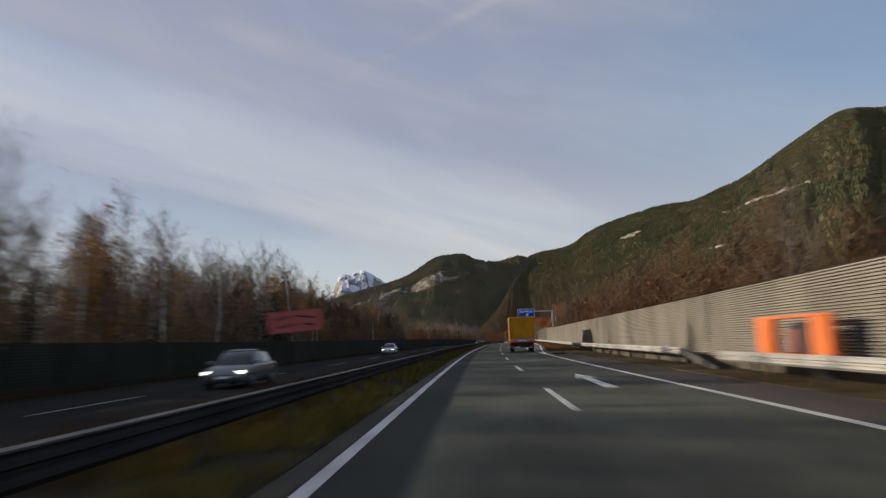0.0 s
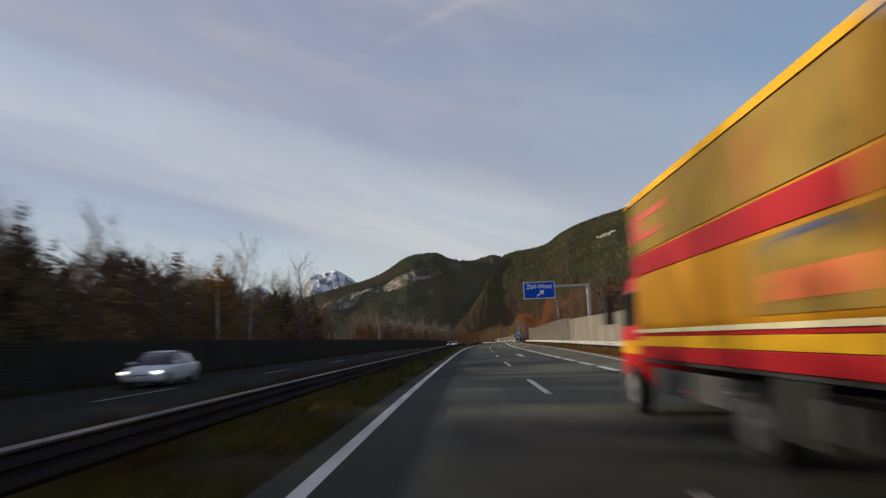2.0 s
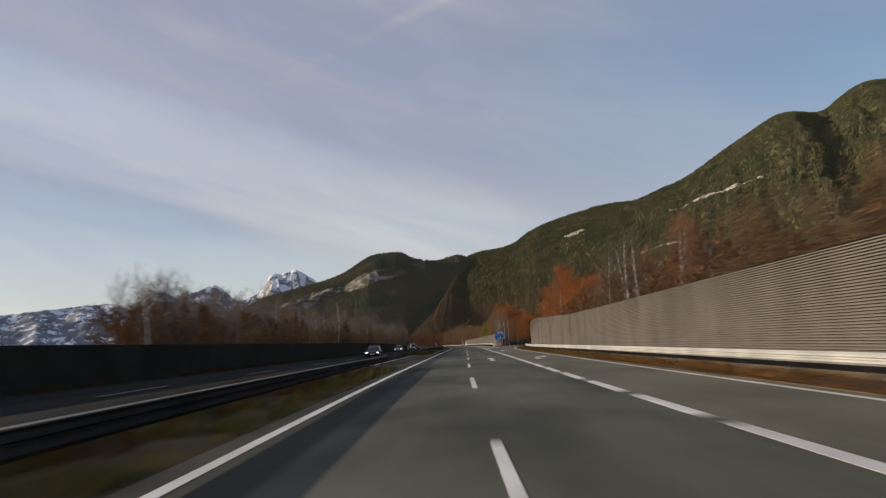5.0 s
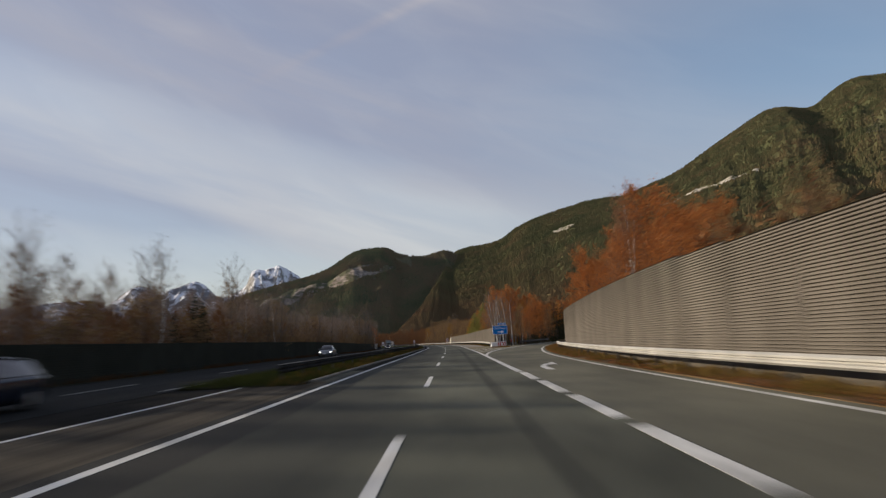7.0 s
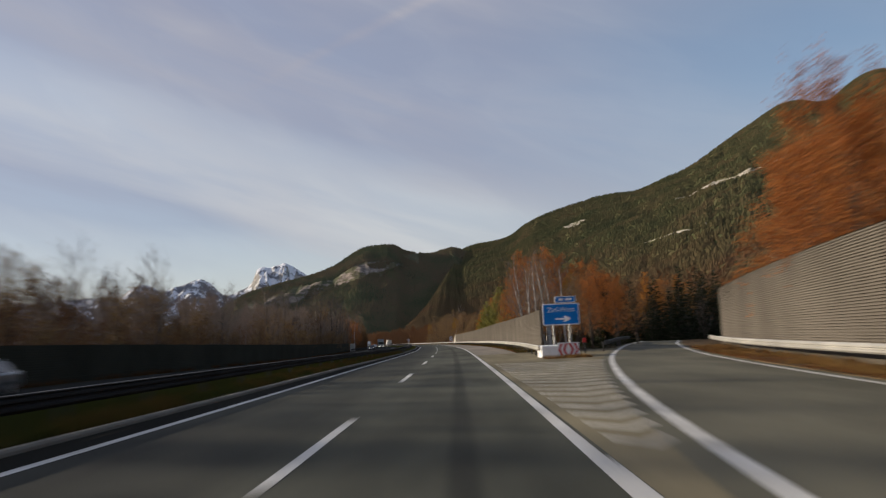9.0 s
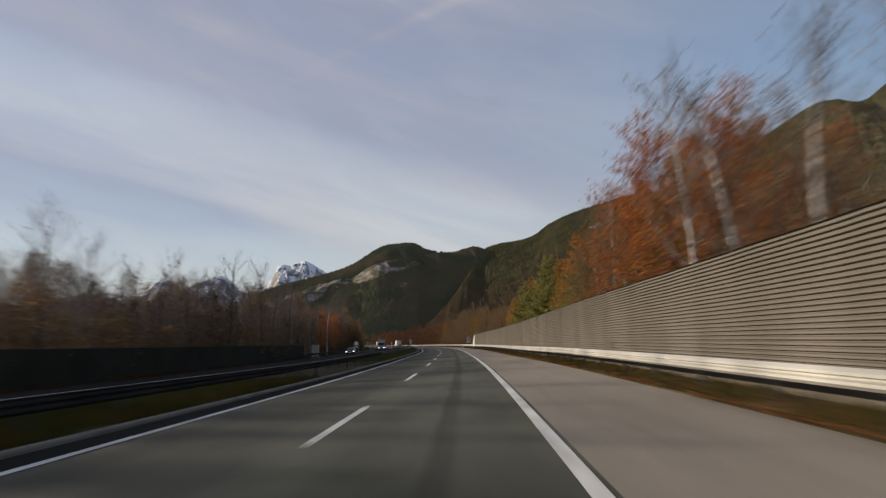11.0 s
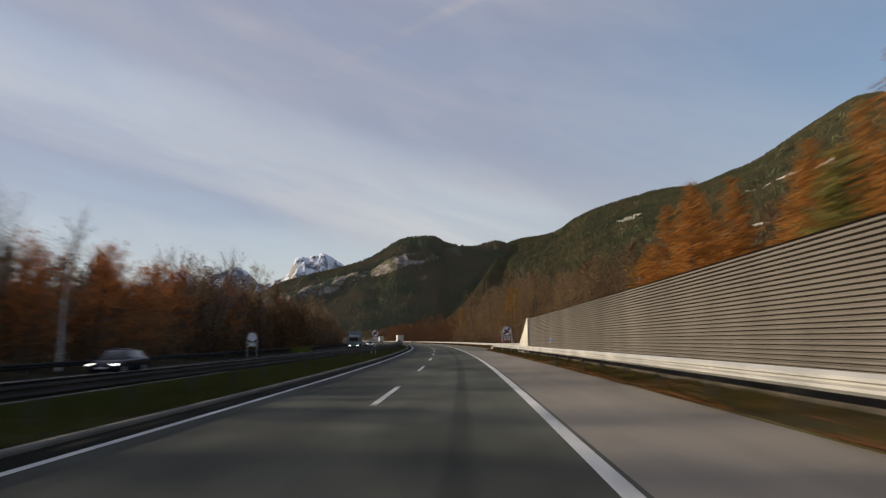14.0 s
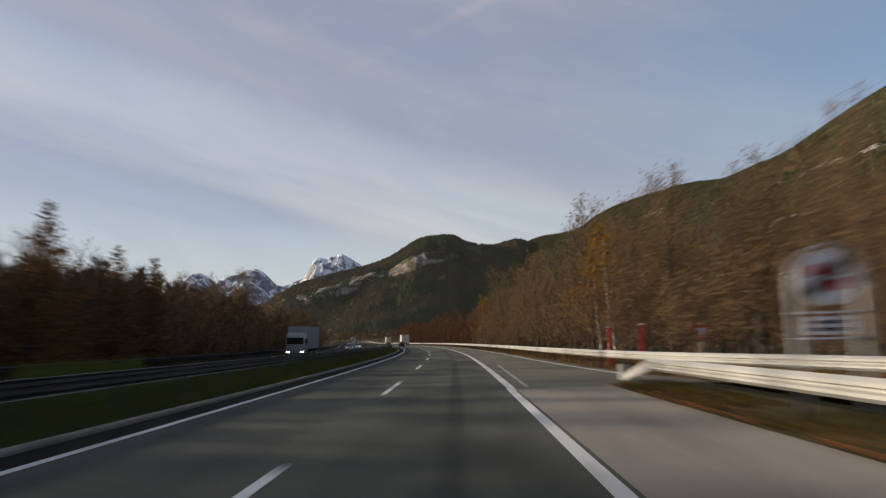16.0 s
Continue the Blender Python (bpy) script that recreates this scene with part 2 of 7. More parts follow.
ASPHALT = worn_shaded_road("asphalt", (0.027, 0.029, 0.0222), (0.130, 0.130, 0.097),
                    [(2.02, 0.26, 226, 900, 0.55), (-0.75, 0.5, -120, 1200, 0.10), (-2.75, 0.55, 262, 1200, 0.16), (0.95, 0.45, 262, 900, 0.12), (2.9, 0.4, 226, 900, 0.10)],
                    # left lane from 222 m on: tree shade put into the asphalt colour
                    [(-4.6, -2.6, -140, 248, 0.66, 0.12), (-0.4, 4.4, -140, 215, 0.10, 0.9), (-4.6, -0.6, 222, 430, 0.52, 0.9), (-4.6, -0.6, 430, 1300, 0.36, 0.9)])
# opposite carriageway: near black, since its shade is painted into the asphalt
ASPHALT_SHADE = surface("asphalt_shade", (0.015, 0.016, 0.016), (0.032, 0.032, 0.030), 2.0, 40, 0.85, stretch=(1, 0.06, 1), uv=True, bump=0.3, spec=0.02)
GORE = surface("gore_asphalt", (0.130, 0.114, 0.076), (0.262, 0.228, 0.150), 1.6, 30, 0.9, stretch=(1, 0.25, 1), uv=True, bump=0.3, spec=0.04)
SHOULDER = surface("shoulder_asphalt", (0.164, 0.145, 0.119), (0.292, 0.255, 0.210), 2.4, 40, 0.85, stretch=(0.9, 0.12, 1), uv=True, bump=0.3, spec=0.12)
DUSTY = surface("dusty_asphalt", (0.024, 0.021, 0.017), (0.095, 0.083, 0.066), 1.1, 30, 0.95, stretch=(1.5, 0.05, 1), uv=True, bump=0.3, spec=0.02)
CROSSING = surface("dirty_asphalt", (0.010, 0.010, 0.009), (0.028, 0.025, 0.021), 1.6, 30, 0.95, stretch=(1.2, 0.3, 1), uv=True, bump=0.3, spec=0.02)
EXIT_ASPHALT = surface("exit_asphalt", (0.074, 0.071, 0.053), (0.160, 0.152, 0.110), 1.8, 40, 0.82, stretch=(0.55, 0.2, 1), uv=True, bump=0.3, spec=0.12)
SEAM = surface("seam_asphalt", (0.011, 0.0115, 0.010), (0.020, 0.0195, 0.0165), 1.2, 40, 0.9, stretch=(0.25, 0.1, 1), uv=True, spec=0.02)
PAINT = surface("road_paint", (0.36, 0.35, 0.32), (0.72, 0.71, 0.67), 1.1, 25, 0.6, bump=0.1, stretch=(2, 0.7, 1))
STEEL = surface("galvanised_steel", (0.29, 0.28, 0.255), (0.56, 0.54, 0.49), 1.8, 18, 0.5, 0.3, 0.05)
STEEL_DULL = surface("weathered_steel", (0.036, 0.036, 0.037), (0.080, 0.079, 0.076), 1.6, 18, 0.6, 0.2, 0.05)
# rail faces turned from the sun, with that shade in the colour
SHADE_STEEL = surface("shade_dark_steel", (0.020, 0.0205, 0.021), (0.046, 0.045, 0.044), 1.6, 18, 0.75, 0.0, 0.05, spec=0.04)
PANEL_BROWN = surface("brown_noise_panel", (0.108, 0.095, 0.079), (0.174, 0.154, 0.130), 2.5, 14, 0.75, bump=0.12, stretch=(1, 1, 0.5), per_piece=0.1, spec=0.04)
PANEL = surface("noise_panel", (0.180, 0.164, 0.137), (0.295, 0.270, 0.228), 2.5, 14, 0.75, bump=0.12, stretch=(1, 1, 0.5), per_piece=0.1, spec=0.04)
# panels on the sunless side: their shade is put into the colour
SHADE_PANEL = surface("shade_noise_panel", (0.025, 0.0255, 0.019), (0.037, 0.0375, 0.028), 2.5, 14, 0.8, bump=0.12, per_piece=0.4, spec=0.04)
CONCRETE = surface("concrete", (0.30, 0.285, 0.25), (0.46, 0.44, 0.39), 1.4, 18, 0.85, spec=0.04)
BASE_CONCRETE = surface("dirty_base_concrete", (0.060, 0.051, 0.040), (0.125, 0.108, 0.086), 1.4, 18, 0.9, spec=0.04)
PALE_CONCRETE = surface("pale_concrete", (0.44, 0.405, 0.335), (0.60, 0.555, 0.465), 1.6, 10, 0.8, bump=0.08)
GROUND = surface("ground", (0.035, 0.040, 0.018), (0.11, 0.085, 0.045), 9.0, 1.5, 0.95, spec=0.04)
VERGE = surface("verge", (0.040, 0.032, 0.020), (0.165, 0.105, 0.056), 1.5, 9, 0.95, spec=0.04)
MOSSY = surface("mossy_soil", (0.030, 0.030, 0.013), (0.088, 0.066, 0.032), 1.2, 9, 0.95, spec=0.04, stretch=(1, 0.5, 1))
# soil tones lowered to hold the shade of the trees on the left
MEDIAN = surface("shaded_median_soil", (0.013, 0.014, 0.008), (0.036, 0.030, 0.015), 1.6, 9, 0.95, spec=0.04)
KERB = surface("kerb_stone", (0.13, 0.123, 0.105), (0.25, 0.235, 0.20), 0.8, 20, 0.85, spec=0.04)


# ---- building blocks ----
def mesh_from(name, verts, faces, smooth=False):
    me = bpy.data.meshes.new(name)
    me.from_pydata([tuple(v) for v in verts], [], faces)
    if smooth:
        me.polygons.foreach_set("use_smooth", [True] * len(me.polygons))
    me.update()
    return me


def put(name, me, material, parent=None, m=None, label=""):
    """Links a mesh as one object, a part where a parent is given."""
    if material and not me.materials:
        me.materials.append(material)
    ob = new(name, me)
    ob.parent = parent
    if m is not None:
        ob.matrix_basis = m
    if label:
        ob["label"] = label
    return ob


def part(name, bm, material, parent, label="", smooth=False):
    me = bpy.data.meshes.new(name)
    bm.normal_update()
    bm.to_mesh(me)
    bm.free()
    if smooth:
        me.polygons.foreach_set("use_smooth", [True] * len(me.polygons))
    return put(name, me, material, parent, None, label)


def empty(name, m, label, category, group=""):
    ob = new(name)
    ob.matrix_basis = m
    return tagged(ob, label, category, group)


def box_bm(x0, x1, y0, y1, z0, z1, bevel=0.0, bm=None):
    own = bmesh.new()
    bmesh.ops.create_cube(own, size=1, matrix=Matrix.Translation(((x0 + x1) / 2, (y0 + y1) / 2, (z0 + z1) / 2)) @ Matrix.Diagonal((x1 - x0, y1 - y0, z1 - z0, 1)))
    if bevel:
        bmesh.ops.bevel(own, geom=own.edges[:], offset=bevel, segments=2, affect="EDGES", profile=0.6)
    if bm is None:
        return own
    me = bpy.data.meshes.new("tmp")
    own.to_mesh(me)
    own.free()
    bm.from_mesh(me)
    bpy.data.meshes.remove(me)
    return bm


def cyl_bm(r0, r1, p, q, seg=12, bm=None):
    """A tapered round bar from p to q."""
    bm = bm or bmesh.new()
    d = Vector(q) - Vector(p)
    mm = Matrix.Translation((Vector(p) + Vector(q)) / 2) @ d.to_track_quat("Z", "Y").to_matrix().to_4x4()
    bmesh.ops.create_cone(bm, cap_ends=True, segments=seg, radius1=r0, radius2=r1, depth=d.length, matrix=mm)
    return bm


def ribbon(name, s0, s1, left, right, z, material, parent=None, step=4.0, cols=1, thick=0.0):
    """A strip of road surface between two lateral limits, which may be functions of s; its UV is metres across and along."""
    lf = left if callable(left) else (lambda s: left)
    rf = right if callable(right) else (lambda s: right)
    k = max(1, round((s1 - s0) / step))
    verts, uvs, faces = [], [], []
    for i in range(k + 1):
        s = s0 + (s1 - s0) * i / k
        a, b = lf(s), rf(s)
        for j in range(cols + 1):
            n = a + (b - a) * j / cols
            verts.append(at(s, n, z))
            uvs.append((n, s))
    w = cols + 1
    for i in range(k):
        for j in range(cols):
            faces.append((i * w + j, i * w + j + 1, (i + 1) * w + j + 1, (i + 1) * w + j))
    top = len(verts)
    if thick:
        for i in range(k + 1):
            for j in (0, cols):
                v = verts[i * w + j]
                verts.append(Vector((v.x, v.y, v.z - thick)))
                uvs.append(uvs[i * w + j])
        for i in range(k):
            faces.append((i * w, (i + 1) * w, top + 2 * i + 2, top + 2 * i))
            faces.append(((i + 1) * w + cols, i * w + cols, top + 2 * i + 1, top + 2 * i + 3))
    me = mesh_from(name, verts, faces)
    layer = me.uv_layers.new(name="UVMap")
    for lp in me.loops:
        layer.data[lp.index].uv = uvs[lp.vertex_index]
    return put(name, me, material, parent)


def sweep(name, profile, s0, s1, nf, material, parent, step=2.0, flip=1, zf=None):
    """A closed section (across, up) carried along the road at the lateral place nf(s)."""
    k = max(1, round((s1 - s0) / step))
    verts, faces, c = [], [], len(profile)
    for i in range(k + 1):
        s = s0 + (s1 - s0) * i / k
        n, dz = nf(s), (zf(s) if zf else 0)
        for u, v in profile:
            verts.append(at(s, n + flip * u, v + dz))
    for i in range(k):
        for j in range(c):
            a, b = i * c + j, i * c + (j + 1) % c
            faces.append((a, b, b + c, a + c) if flip > 0 else (b, a, a + c, b + c))
    faces += [tuple(range(c))[::-flip], tuple(range(k * c, k * c + c))[::flip]]
    return put(name, mesh_from(name, verts, faces), material, parent)


def table(pairs):
    xs, ys = [p[0] for p in pairs], [p[1] for p in pairs]
    return lambda s: float(np.interp(s, xs, ys))


def soft(pairs):
    """Like table, with its corners rounded."""
    t = table(pairs)
    return lambda s: (t(s - 9) + t(s - 4) + 2 * t(s) + t(s + 4) + t(s + 9)) / 6

# ---- ground and carriageways ----
def ground_sheet():
    xs = sorted(set([-4900, -3500, -2500, -1800, -1200, -800, -500, -300, -200] + list(range(-150, 151, 10)) + [200, 300, 500, 800, 1200, 1800, 2500, 3500, 4900]))
    ys = sorted(set([-1500, -900, -500, -300] + list(range(-200, 1300, 20)) + [1500, 1800, 2200, 2800, 3500, 4200, 4950]))
    verts = [(x, y, lie(y) - 0.55 + 0.05 * noise.noise((x * 0.05, y * 0.05, 0))) for y in ys for x in xs]
    w = len(xs)
    faces = [(j * w + i, j * w + i + 1, (j + 1) * w + i + 1, (j + 1) * w + i) for j in range(len(ys) - 1) for i in range(w - 1)]
    ob = put("ground", mesh_from("ground", verts, faces), GROUND)
    return tagged(ob, "flat valley floor with rough brown and green grass", "ground", kind="structure")


ground_sheet()

# limits of the paved surfaces, metres right of the axis
EXIT_EDGE = soft([(-130, 3.59), (44, 3.59), (70, 5.0), (98, 6.4), (130, 7.2), (250, 7.45), (270, 7.9), (287, 8.8), (305, 10.8), (320, 13.0), (335, 15.9), (350, 19.6), (365, 24.0), (385, 31.0)])
GORE_RIGHT = soft([(280, 3.5), (287, 3.72), (293, 4.1), (299, 4.65), (306, 5.5), (312, 6.4), (316.5, 7.2), (326, 9.0), (335, 10.9), (343, 12.9), (365, 19.2), (385, 27.0)])
RAIL_B = soft([(330, 6.9), (345, 7.6), (360, 8.1), (388, 7.9), (421, 7.45), (455, 7.5), (490, 7.3), (560, 7.2)])
MERGE_RIGHT = soft([(540, 11.5), (556, 8.4), (580, 7.6), (640, 7.2), (800, 7.0), (900, 5.5), (1500, 5.5)])
LEFT_RAIL = soft([(-130, -5.35), (55, -5.3), (90, -4.98), (110, -4.85), (195, -4.85), (250, -5.6), (305, -5.75), (391, -6.1), (440, -6.15), (540, -5.95), (1500, -5.9)])
RAIL_LIFT = soft([(-130, 0), (400, 0), (440, 0.13), (470, 0.22), (540, 0.26), (1500, 0.26)])
OPP = soft([(-130, 0.0), (300, 0.0), (400, -0.6), (470, -2.2), (540, -2.6), (1500, -2.6)])     # the other carriageway's shift

OLD_SHOULDER = surface("old_shoulder_asphalt", (0.050, 0.043, 0.039), (0.092, 0.079, 0.070), 2.4, 40, 0.85, stretch=(0.9, 0.12, 1), uv=True, bump=0.3, spec=0.05)
LEFT_EDGE = table([(-130, -4.1), (192, -4.1), (197, -4.55), (1500, -4.55)])
road = ribbon("road", -120, 1440, LEFT_EDGE, LANE + 0.12, 0.0, ASPHALT, cols=4, thick=0.2)
tagged(road, "dark grey two-lane motorway asphalt with worn wheel tracks", "road", kind="structure")
exit_lane = ribbon("road_exit", 40, 385, lambda s: max(LANE + 0.12, GORE_RIGHT(s) - 0.5 if s > 285 else 0), lambda s: EXIT_EDGE(s) + 0.45, 0.0, EXIT_ASPHALT, cols=3, thick=0.2)
tagged(exit_lane, "grey asphalt exit lane bending away to the right", "road", kind="structure")
apron = ribbon("road_gore", 288, 352, LANE + 0.12, lambda s: max(LANE + 0.13, GORE_RIGHT(s) - 0.5), 0.0, GORE, cols=2, thick=0.2)
tagged(apron, "pale worn asphalt of the gore between motorway and exit", "road", kind="structure")
hard = ribbon("road_shoulder", 352, 552, LANE + 0.12, lambda s: RAIL_B(s) - 0.85, 0.0, SHOULDER, cols=2, thick=0.2)
tagged(hard, "pale pinkish-grey asphalt hard shoulder", "shoulder", kind="structure")
start_shoulder = ribbon("road_shoulder_start", -120, 40, LANE + 0.12, 5.5, 0.0, OLD_SHOULDER, cols=1, thick=0.2)
tagged(start_shoulder, "pale grey asphalt shoulder strip", "shoulder", kind="structure")
merge = ribbon("road_merge", 552, 1440, LANE + 0.12, MERGE_RIGHT, 0.0, EXIT_ASPHALT, cols=2, thick=0.2)
tagged(merge, "grey asphalt acceleration lane joining the motorway", "road", kind="structure")
opposite = ribbon("road_opposite", -120, 1440, lambda s: OPP(s) - 17.9, lambda s: OPP(s) - 9.2, 0.0, ASPHALT_SHADE, cols=3, thick=0.2)
tagged(opposite, "asphalt of the opposite carriageway, darkened as in shade", "road", kind="structure")
crossover = ribbon("road_crossover", 196, 250, -9.2, -4.55, -0.01, CROSSING, cols=2, thick=0.2)
ribbon("worn_strip", 190, 252, -6.8, lambda s: -4.0, 0.002, DUSTY, crossover, 3)
tagged(crossover, "paved gap across the median", "road", kind="structure")


def verge(name, s0, s1, lf, rf, z, material, label, category="verge", bumps=0.06, step=2.5, cols=4, seed=1):
    ob = ribbon(name, s0, s1, lf, rf, z, material, step=step, cols=cols, thick=0.3)
    k = (round((s1 - s0) / step) + 1) * (cols + 1)
    for v in list(ob.data.vertices)[:k]:
        v.co.z += bumps * noise.noise((v.co.x * 0.6, v.co.y * 0.6, seed))
    return tagged(ob, label, category, kind="structure")


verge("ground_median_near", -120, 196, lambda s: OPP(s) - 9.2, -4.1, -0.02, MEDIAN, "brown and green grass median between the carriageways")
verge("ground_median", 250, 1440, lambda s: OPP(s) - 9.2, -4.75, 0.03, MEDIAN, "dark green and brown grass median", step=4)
verge("ground_verge_start", -120, 45, 5.5, 7.6, 0.02, MOSSY, "dry brown grass verge under the guardrail")
verge("ground_verge_exit", 45, 385, lambda s: EXIT_EDGE(s) + 0.45, lambda s: EXIT_EDGE(s) + 4.2, 0.02, VERGE, "dry brown grass verge below the noise barrier", cols=5)
verge("ground_verge_barrier", 352, 552, lambda s: RAIL_B(s) - 0.85, lambda s: RAIL_B(s) + 1.6, 0.02, MOSSY, "mossy dark soil with rust-brown leaves under the guardrail", cols=5)
verge("ground_verge_merge", 552, 1300, lambda s: MERGE_RIGHT(s), lambda s: MERGE_RIGHT(s) + 6, -0.02, VERGE, "brown grass verge beside the acceleration lane", step=5)
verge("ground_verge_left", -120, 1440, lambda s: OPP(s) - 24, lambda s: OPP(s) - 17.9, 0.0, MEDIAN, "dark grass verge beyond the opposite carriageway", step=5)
kerb = sweep("kerb", [(0, -0.2), (0.2, -0.2), (0.2, 0.05), (0.17, 0.09), (0.02, 0.09), (0, 0.07)], 252, 900, lambda s: -4.75, KERB, None, 4)
tagged(kerb, "low grey concrete kerb along the grass median", "kerb", kind="structure")

# ---- road markings ----
UP = 0.006
WORN_PAINT = surface("worn_road_paint", (0.18, 0.17, 0.15), (0.44, 0.42, 0.38), 0.9, 25, 0.7, spec=0.05)


def bar_mesh(name, width, length):
    return mesh_from(name, [(-width / 2, 0, 0), (width / 2, 0, 0), (width / 2, length, 0), (-width / 2, length, 0),
                            (-width / 2, 0, -0.004), (width / 2, 0, -0.004), (width / 2, length, -0.004), (-width / 2, length, -0.004)],
                     [(0, 1, 2, 3), (4, 0, 3, 7), (1, 5, 6, 2), (0, 4, 5, 1), (3, 2, 6, 7)])


dash_me = bar_mesh("dash", 0.16, 6.2)
k = 0.627 - 6.5 - 18 * 6
while k < 1000:
    put("dash", dash_me, PAINT, road, stand(k, 0, UP, 0, True))
    k += 18
block_me = bar_mesh("block", 0.30, 4.5)
k = 93.3 - 5.94 * 9
while k < 250:
    put("block", block_me, PAINT, road, stand(k, LANE, UP))
    k += 5.94
opp_dash = bar_mesh("dash", 0.14, 6)
k = -110
while k < 800:
    put("dash", opp_dash, WORN_PAINT, opposite, stand(k, OPP(k) - 13.35, UP + 0.004, 0, k > 250))
    k += 18
ribbon("edge_line", -120, 1440, -LANE - 0.1, -LANE + 0.1, UP, PAINT, road)
ribbon("edge_line", -120, 46, LANE - 0.1, LANE + 0.1, UP, PAINT, road)
ribbon("edge_line", 253.4, 287.5, LANE - 0.15, lambda s: LANE + 0.13 + max(0, (s - 280) * 0.014), UP, PAINT, road, 2)
ribbon("edge_line", 287.5, 301, LANE - 0.15, LANE + 0.10, UP, PAINT, road, 2)
ribbon("edge_line", 301, 552, LANE - 0.15, LANE + 0.05, UP, PAINT, road)
ribbon("edge_line", 552, 1440, LANE - 0.12, LANE + 0.12, UP, PAINT, road)
ribbon("edge_line", 46, 380, lambda s: EXIT_EDGE(s) - 0.1, lambda s: EXIT_EDGE(s) + 0.1, UP, PAINT, exit_lane, 2)
ribbon("edge_line", 287, 380, lambda s: GORE_RIGHT(s) - 0.13, lambda s: GORE_RIGHT(s) + 0.13, UP, PAINT, exit_lane, 2)
ribbon("edge_line", 470, 1440, lambda s: OPP(s) - 17.3, lambda s: OPP(s) - 17.15, UP, WORN_PAINT, opposite)
ribbon("edge_line", 250, 1440, lambda s: OPP(s) - 9.85, lambda s: OPP(s) - 9.70, UP, WORN_PAINT, opposite)
ribbon("edge_line", 196, 250, -6.95, -6.8, UP, PAINT, crossover)
ribbon("edge_line", 553, 572, lambda s: 3.95 + (s - 549) * 0.016, lambda s: 4.08 + (s - 549) * 0.016, UP, WORN_PAINT, merge, 2)
ribbon("edge_line", 556, 900, lambda s: MERGE_RIGHT(s) - 0.6, lambda s: MERGE_RIGHT(s) - 0.45, UP, PAINT, merge)
ribbon("seam", 262, 1200, -4.5, -LANE - 0.11, 0.003, SEAM, road, 4)
# hatching of the gore
HATCH = surface("pale_hatch_paint", (0.30, 0.285, 0.245), (0.62, 0.59, 0.51), 0.9, 25, 0.7, spec=0.05)
s = 301.0
while s < 332:
    a, b = LANE + 0.35, GORE_RIGHT(s) - 0.35
    if b - a > 0.8:
        mid = (a + b) / 2
        vs = [at(s, a, UP), at(s - 0.7, mid, UP), at(s, b, UP), at(s + 0.42, b, UP), at(s - 0.28, mid, UP), at(s + 0.42, a, UP)]
        put("hatch_bar", mesh_from("hatch_bar", vs, [(0, 1, 4, 5), (1, 2, 3, 4)]), HATCH, apron)
    s += 1.55


def arrow_mesh(bend):
    """A long road arrow, 7.4 m; bend: metres by which its head swings right."""
    verts, faces = [], []
    k = 10
    for i in range(k + 1):
        u = i / k
        y, x, w = 5.0 * u, bend * max(0, u - 0.45) ** 2 * 2.2, 0.12 + 0.06 * (1 - u)
        verts += [(x - w, y, 0), (x + w, y, 0)]
    faces = [(2 * i, 2 * i + 1, 2 * i + 3, 2 * i + 2) for i in range(k)]
    x = bend * 0.30 * 2.2
    c = len(verts)
    verts += [(x - 0.36, 4.7, 0), (x + 0.36 + bend * 0.1, 4.6, 0), (x + bend * 0.75, 7.4, 0)]
    faces.append((c, c + 1, c + 2))
    return mesh_from("lane_arrow", verts, faces)


straight, swing = arrow_mesh(0.0), arrow_mesh(0.75)
for s in (-0.2, 100.6, 203.5):
    put("lane_arrow", straight, PAINT, road, stand(s, 1.72, UP))
for s in (152.0, 203.2, 254.2):
    put("lane_arrow", swing, PAINT, exit_lane, stand(s, 5.0, UP))

# ---- guardrails ----
W_BEAM = [(0.0, 0.44), (0.02, 0.44), (0.085, 0.50), (0.085, 0.55), (0.02, 0.58), (0.02, 0.61), (0.085, 0.64), (0.085, 0.69), (0.02, 0.75), (0.0, 0.75),
          (0.0, 0.745), (0.07, 0.685), (0.07, 0.645), (0.005, 0.615), (0.005, 0.575), (0.07, 0.545), (0.07, 0.505), (0.0, 0.445)]


# added strip, paler than the shade-dark beam: skylight on the rail's top
SKY_LIT_TOP = [(-0.03, 0.752), (0.13, 0.752), (0.13, 0.772), (-0.03, 0.772)]


def guardrail(s0, s1, nf, side, material, label, every=4.0, median=False, group="guardrails", lift=None):
    """A steel guardrail. side: -1 where its face looks to the left."""
    rail = empty("guardrail", Matrix.Identity(4), label, "guardrail", group)
    s = s0
    while s < s1 - 0.1:
        e = min(s + 12, s1)
        if median:
            sweep("beam", W_BEAM, s, e + 0.02, lambda q: nf(q) + side * 0.05, material, rail, 2.0, side, lift)
            sweep("top_strip", SKY_LIT_TOP, s, e + 0.02, lambda q: nf(q) + side * 0.02, STEEL_DULL, rail, 2.0, side, lift)
        else:
            sweep("beam", W_BEAM, s, e + 0.02, lambda q: nf(q) + side * 0.09, material, rail, 2.0, side)
        s = e
    post = box_bm(-0.05, 0.05, -0.03, 0.03, -0.5, 0.70)
    box_bm(-0.09, 0.09, -0.04, 0.04, 0.50, 0.68, bm=post)
    pm = bpy.data.meshes.new("post")
    post.to_mesh(pm)
    post.free()
    s = s0 + 1.0
    while s < s1:
        put("post", pm, STEEL_DULL, rail, stand(s, nf(s) - side * 0.03, lift(s) if lift else 0))
        s += every
    return rail


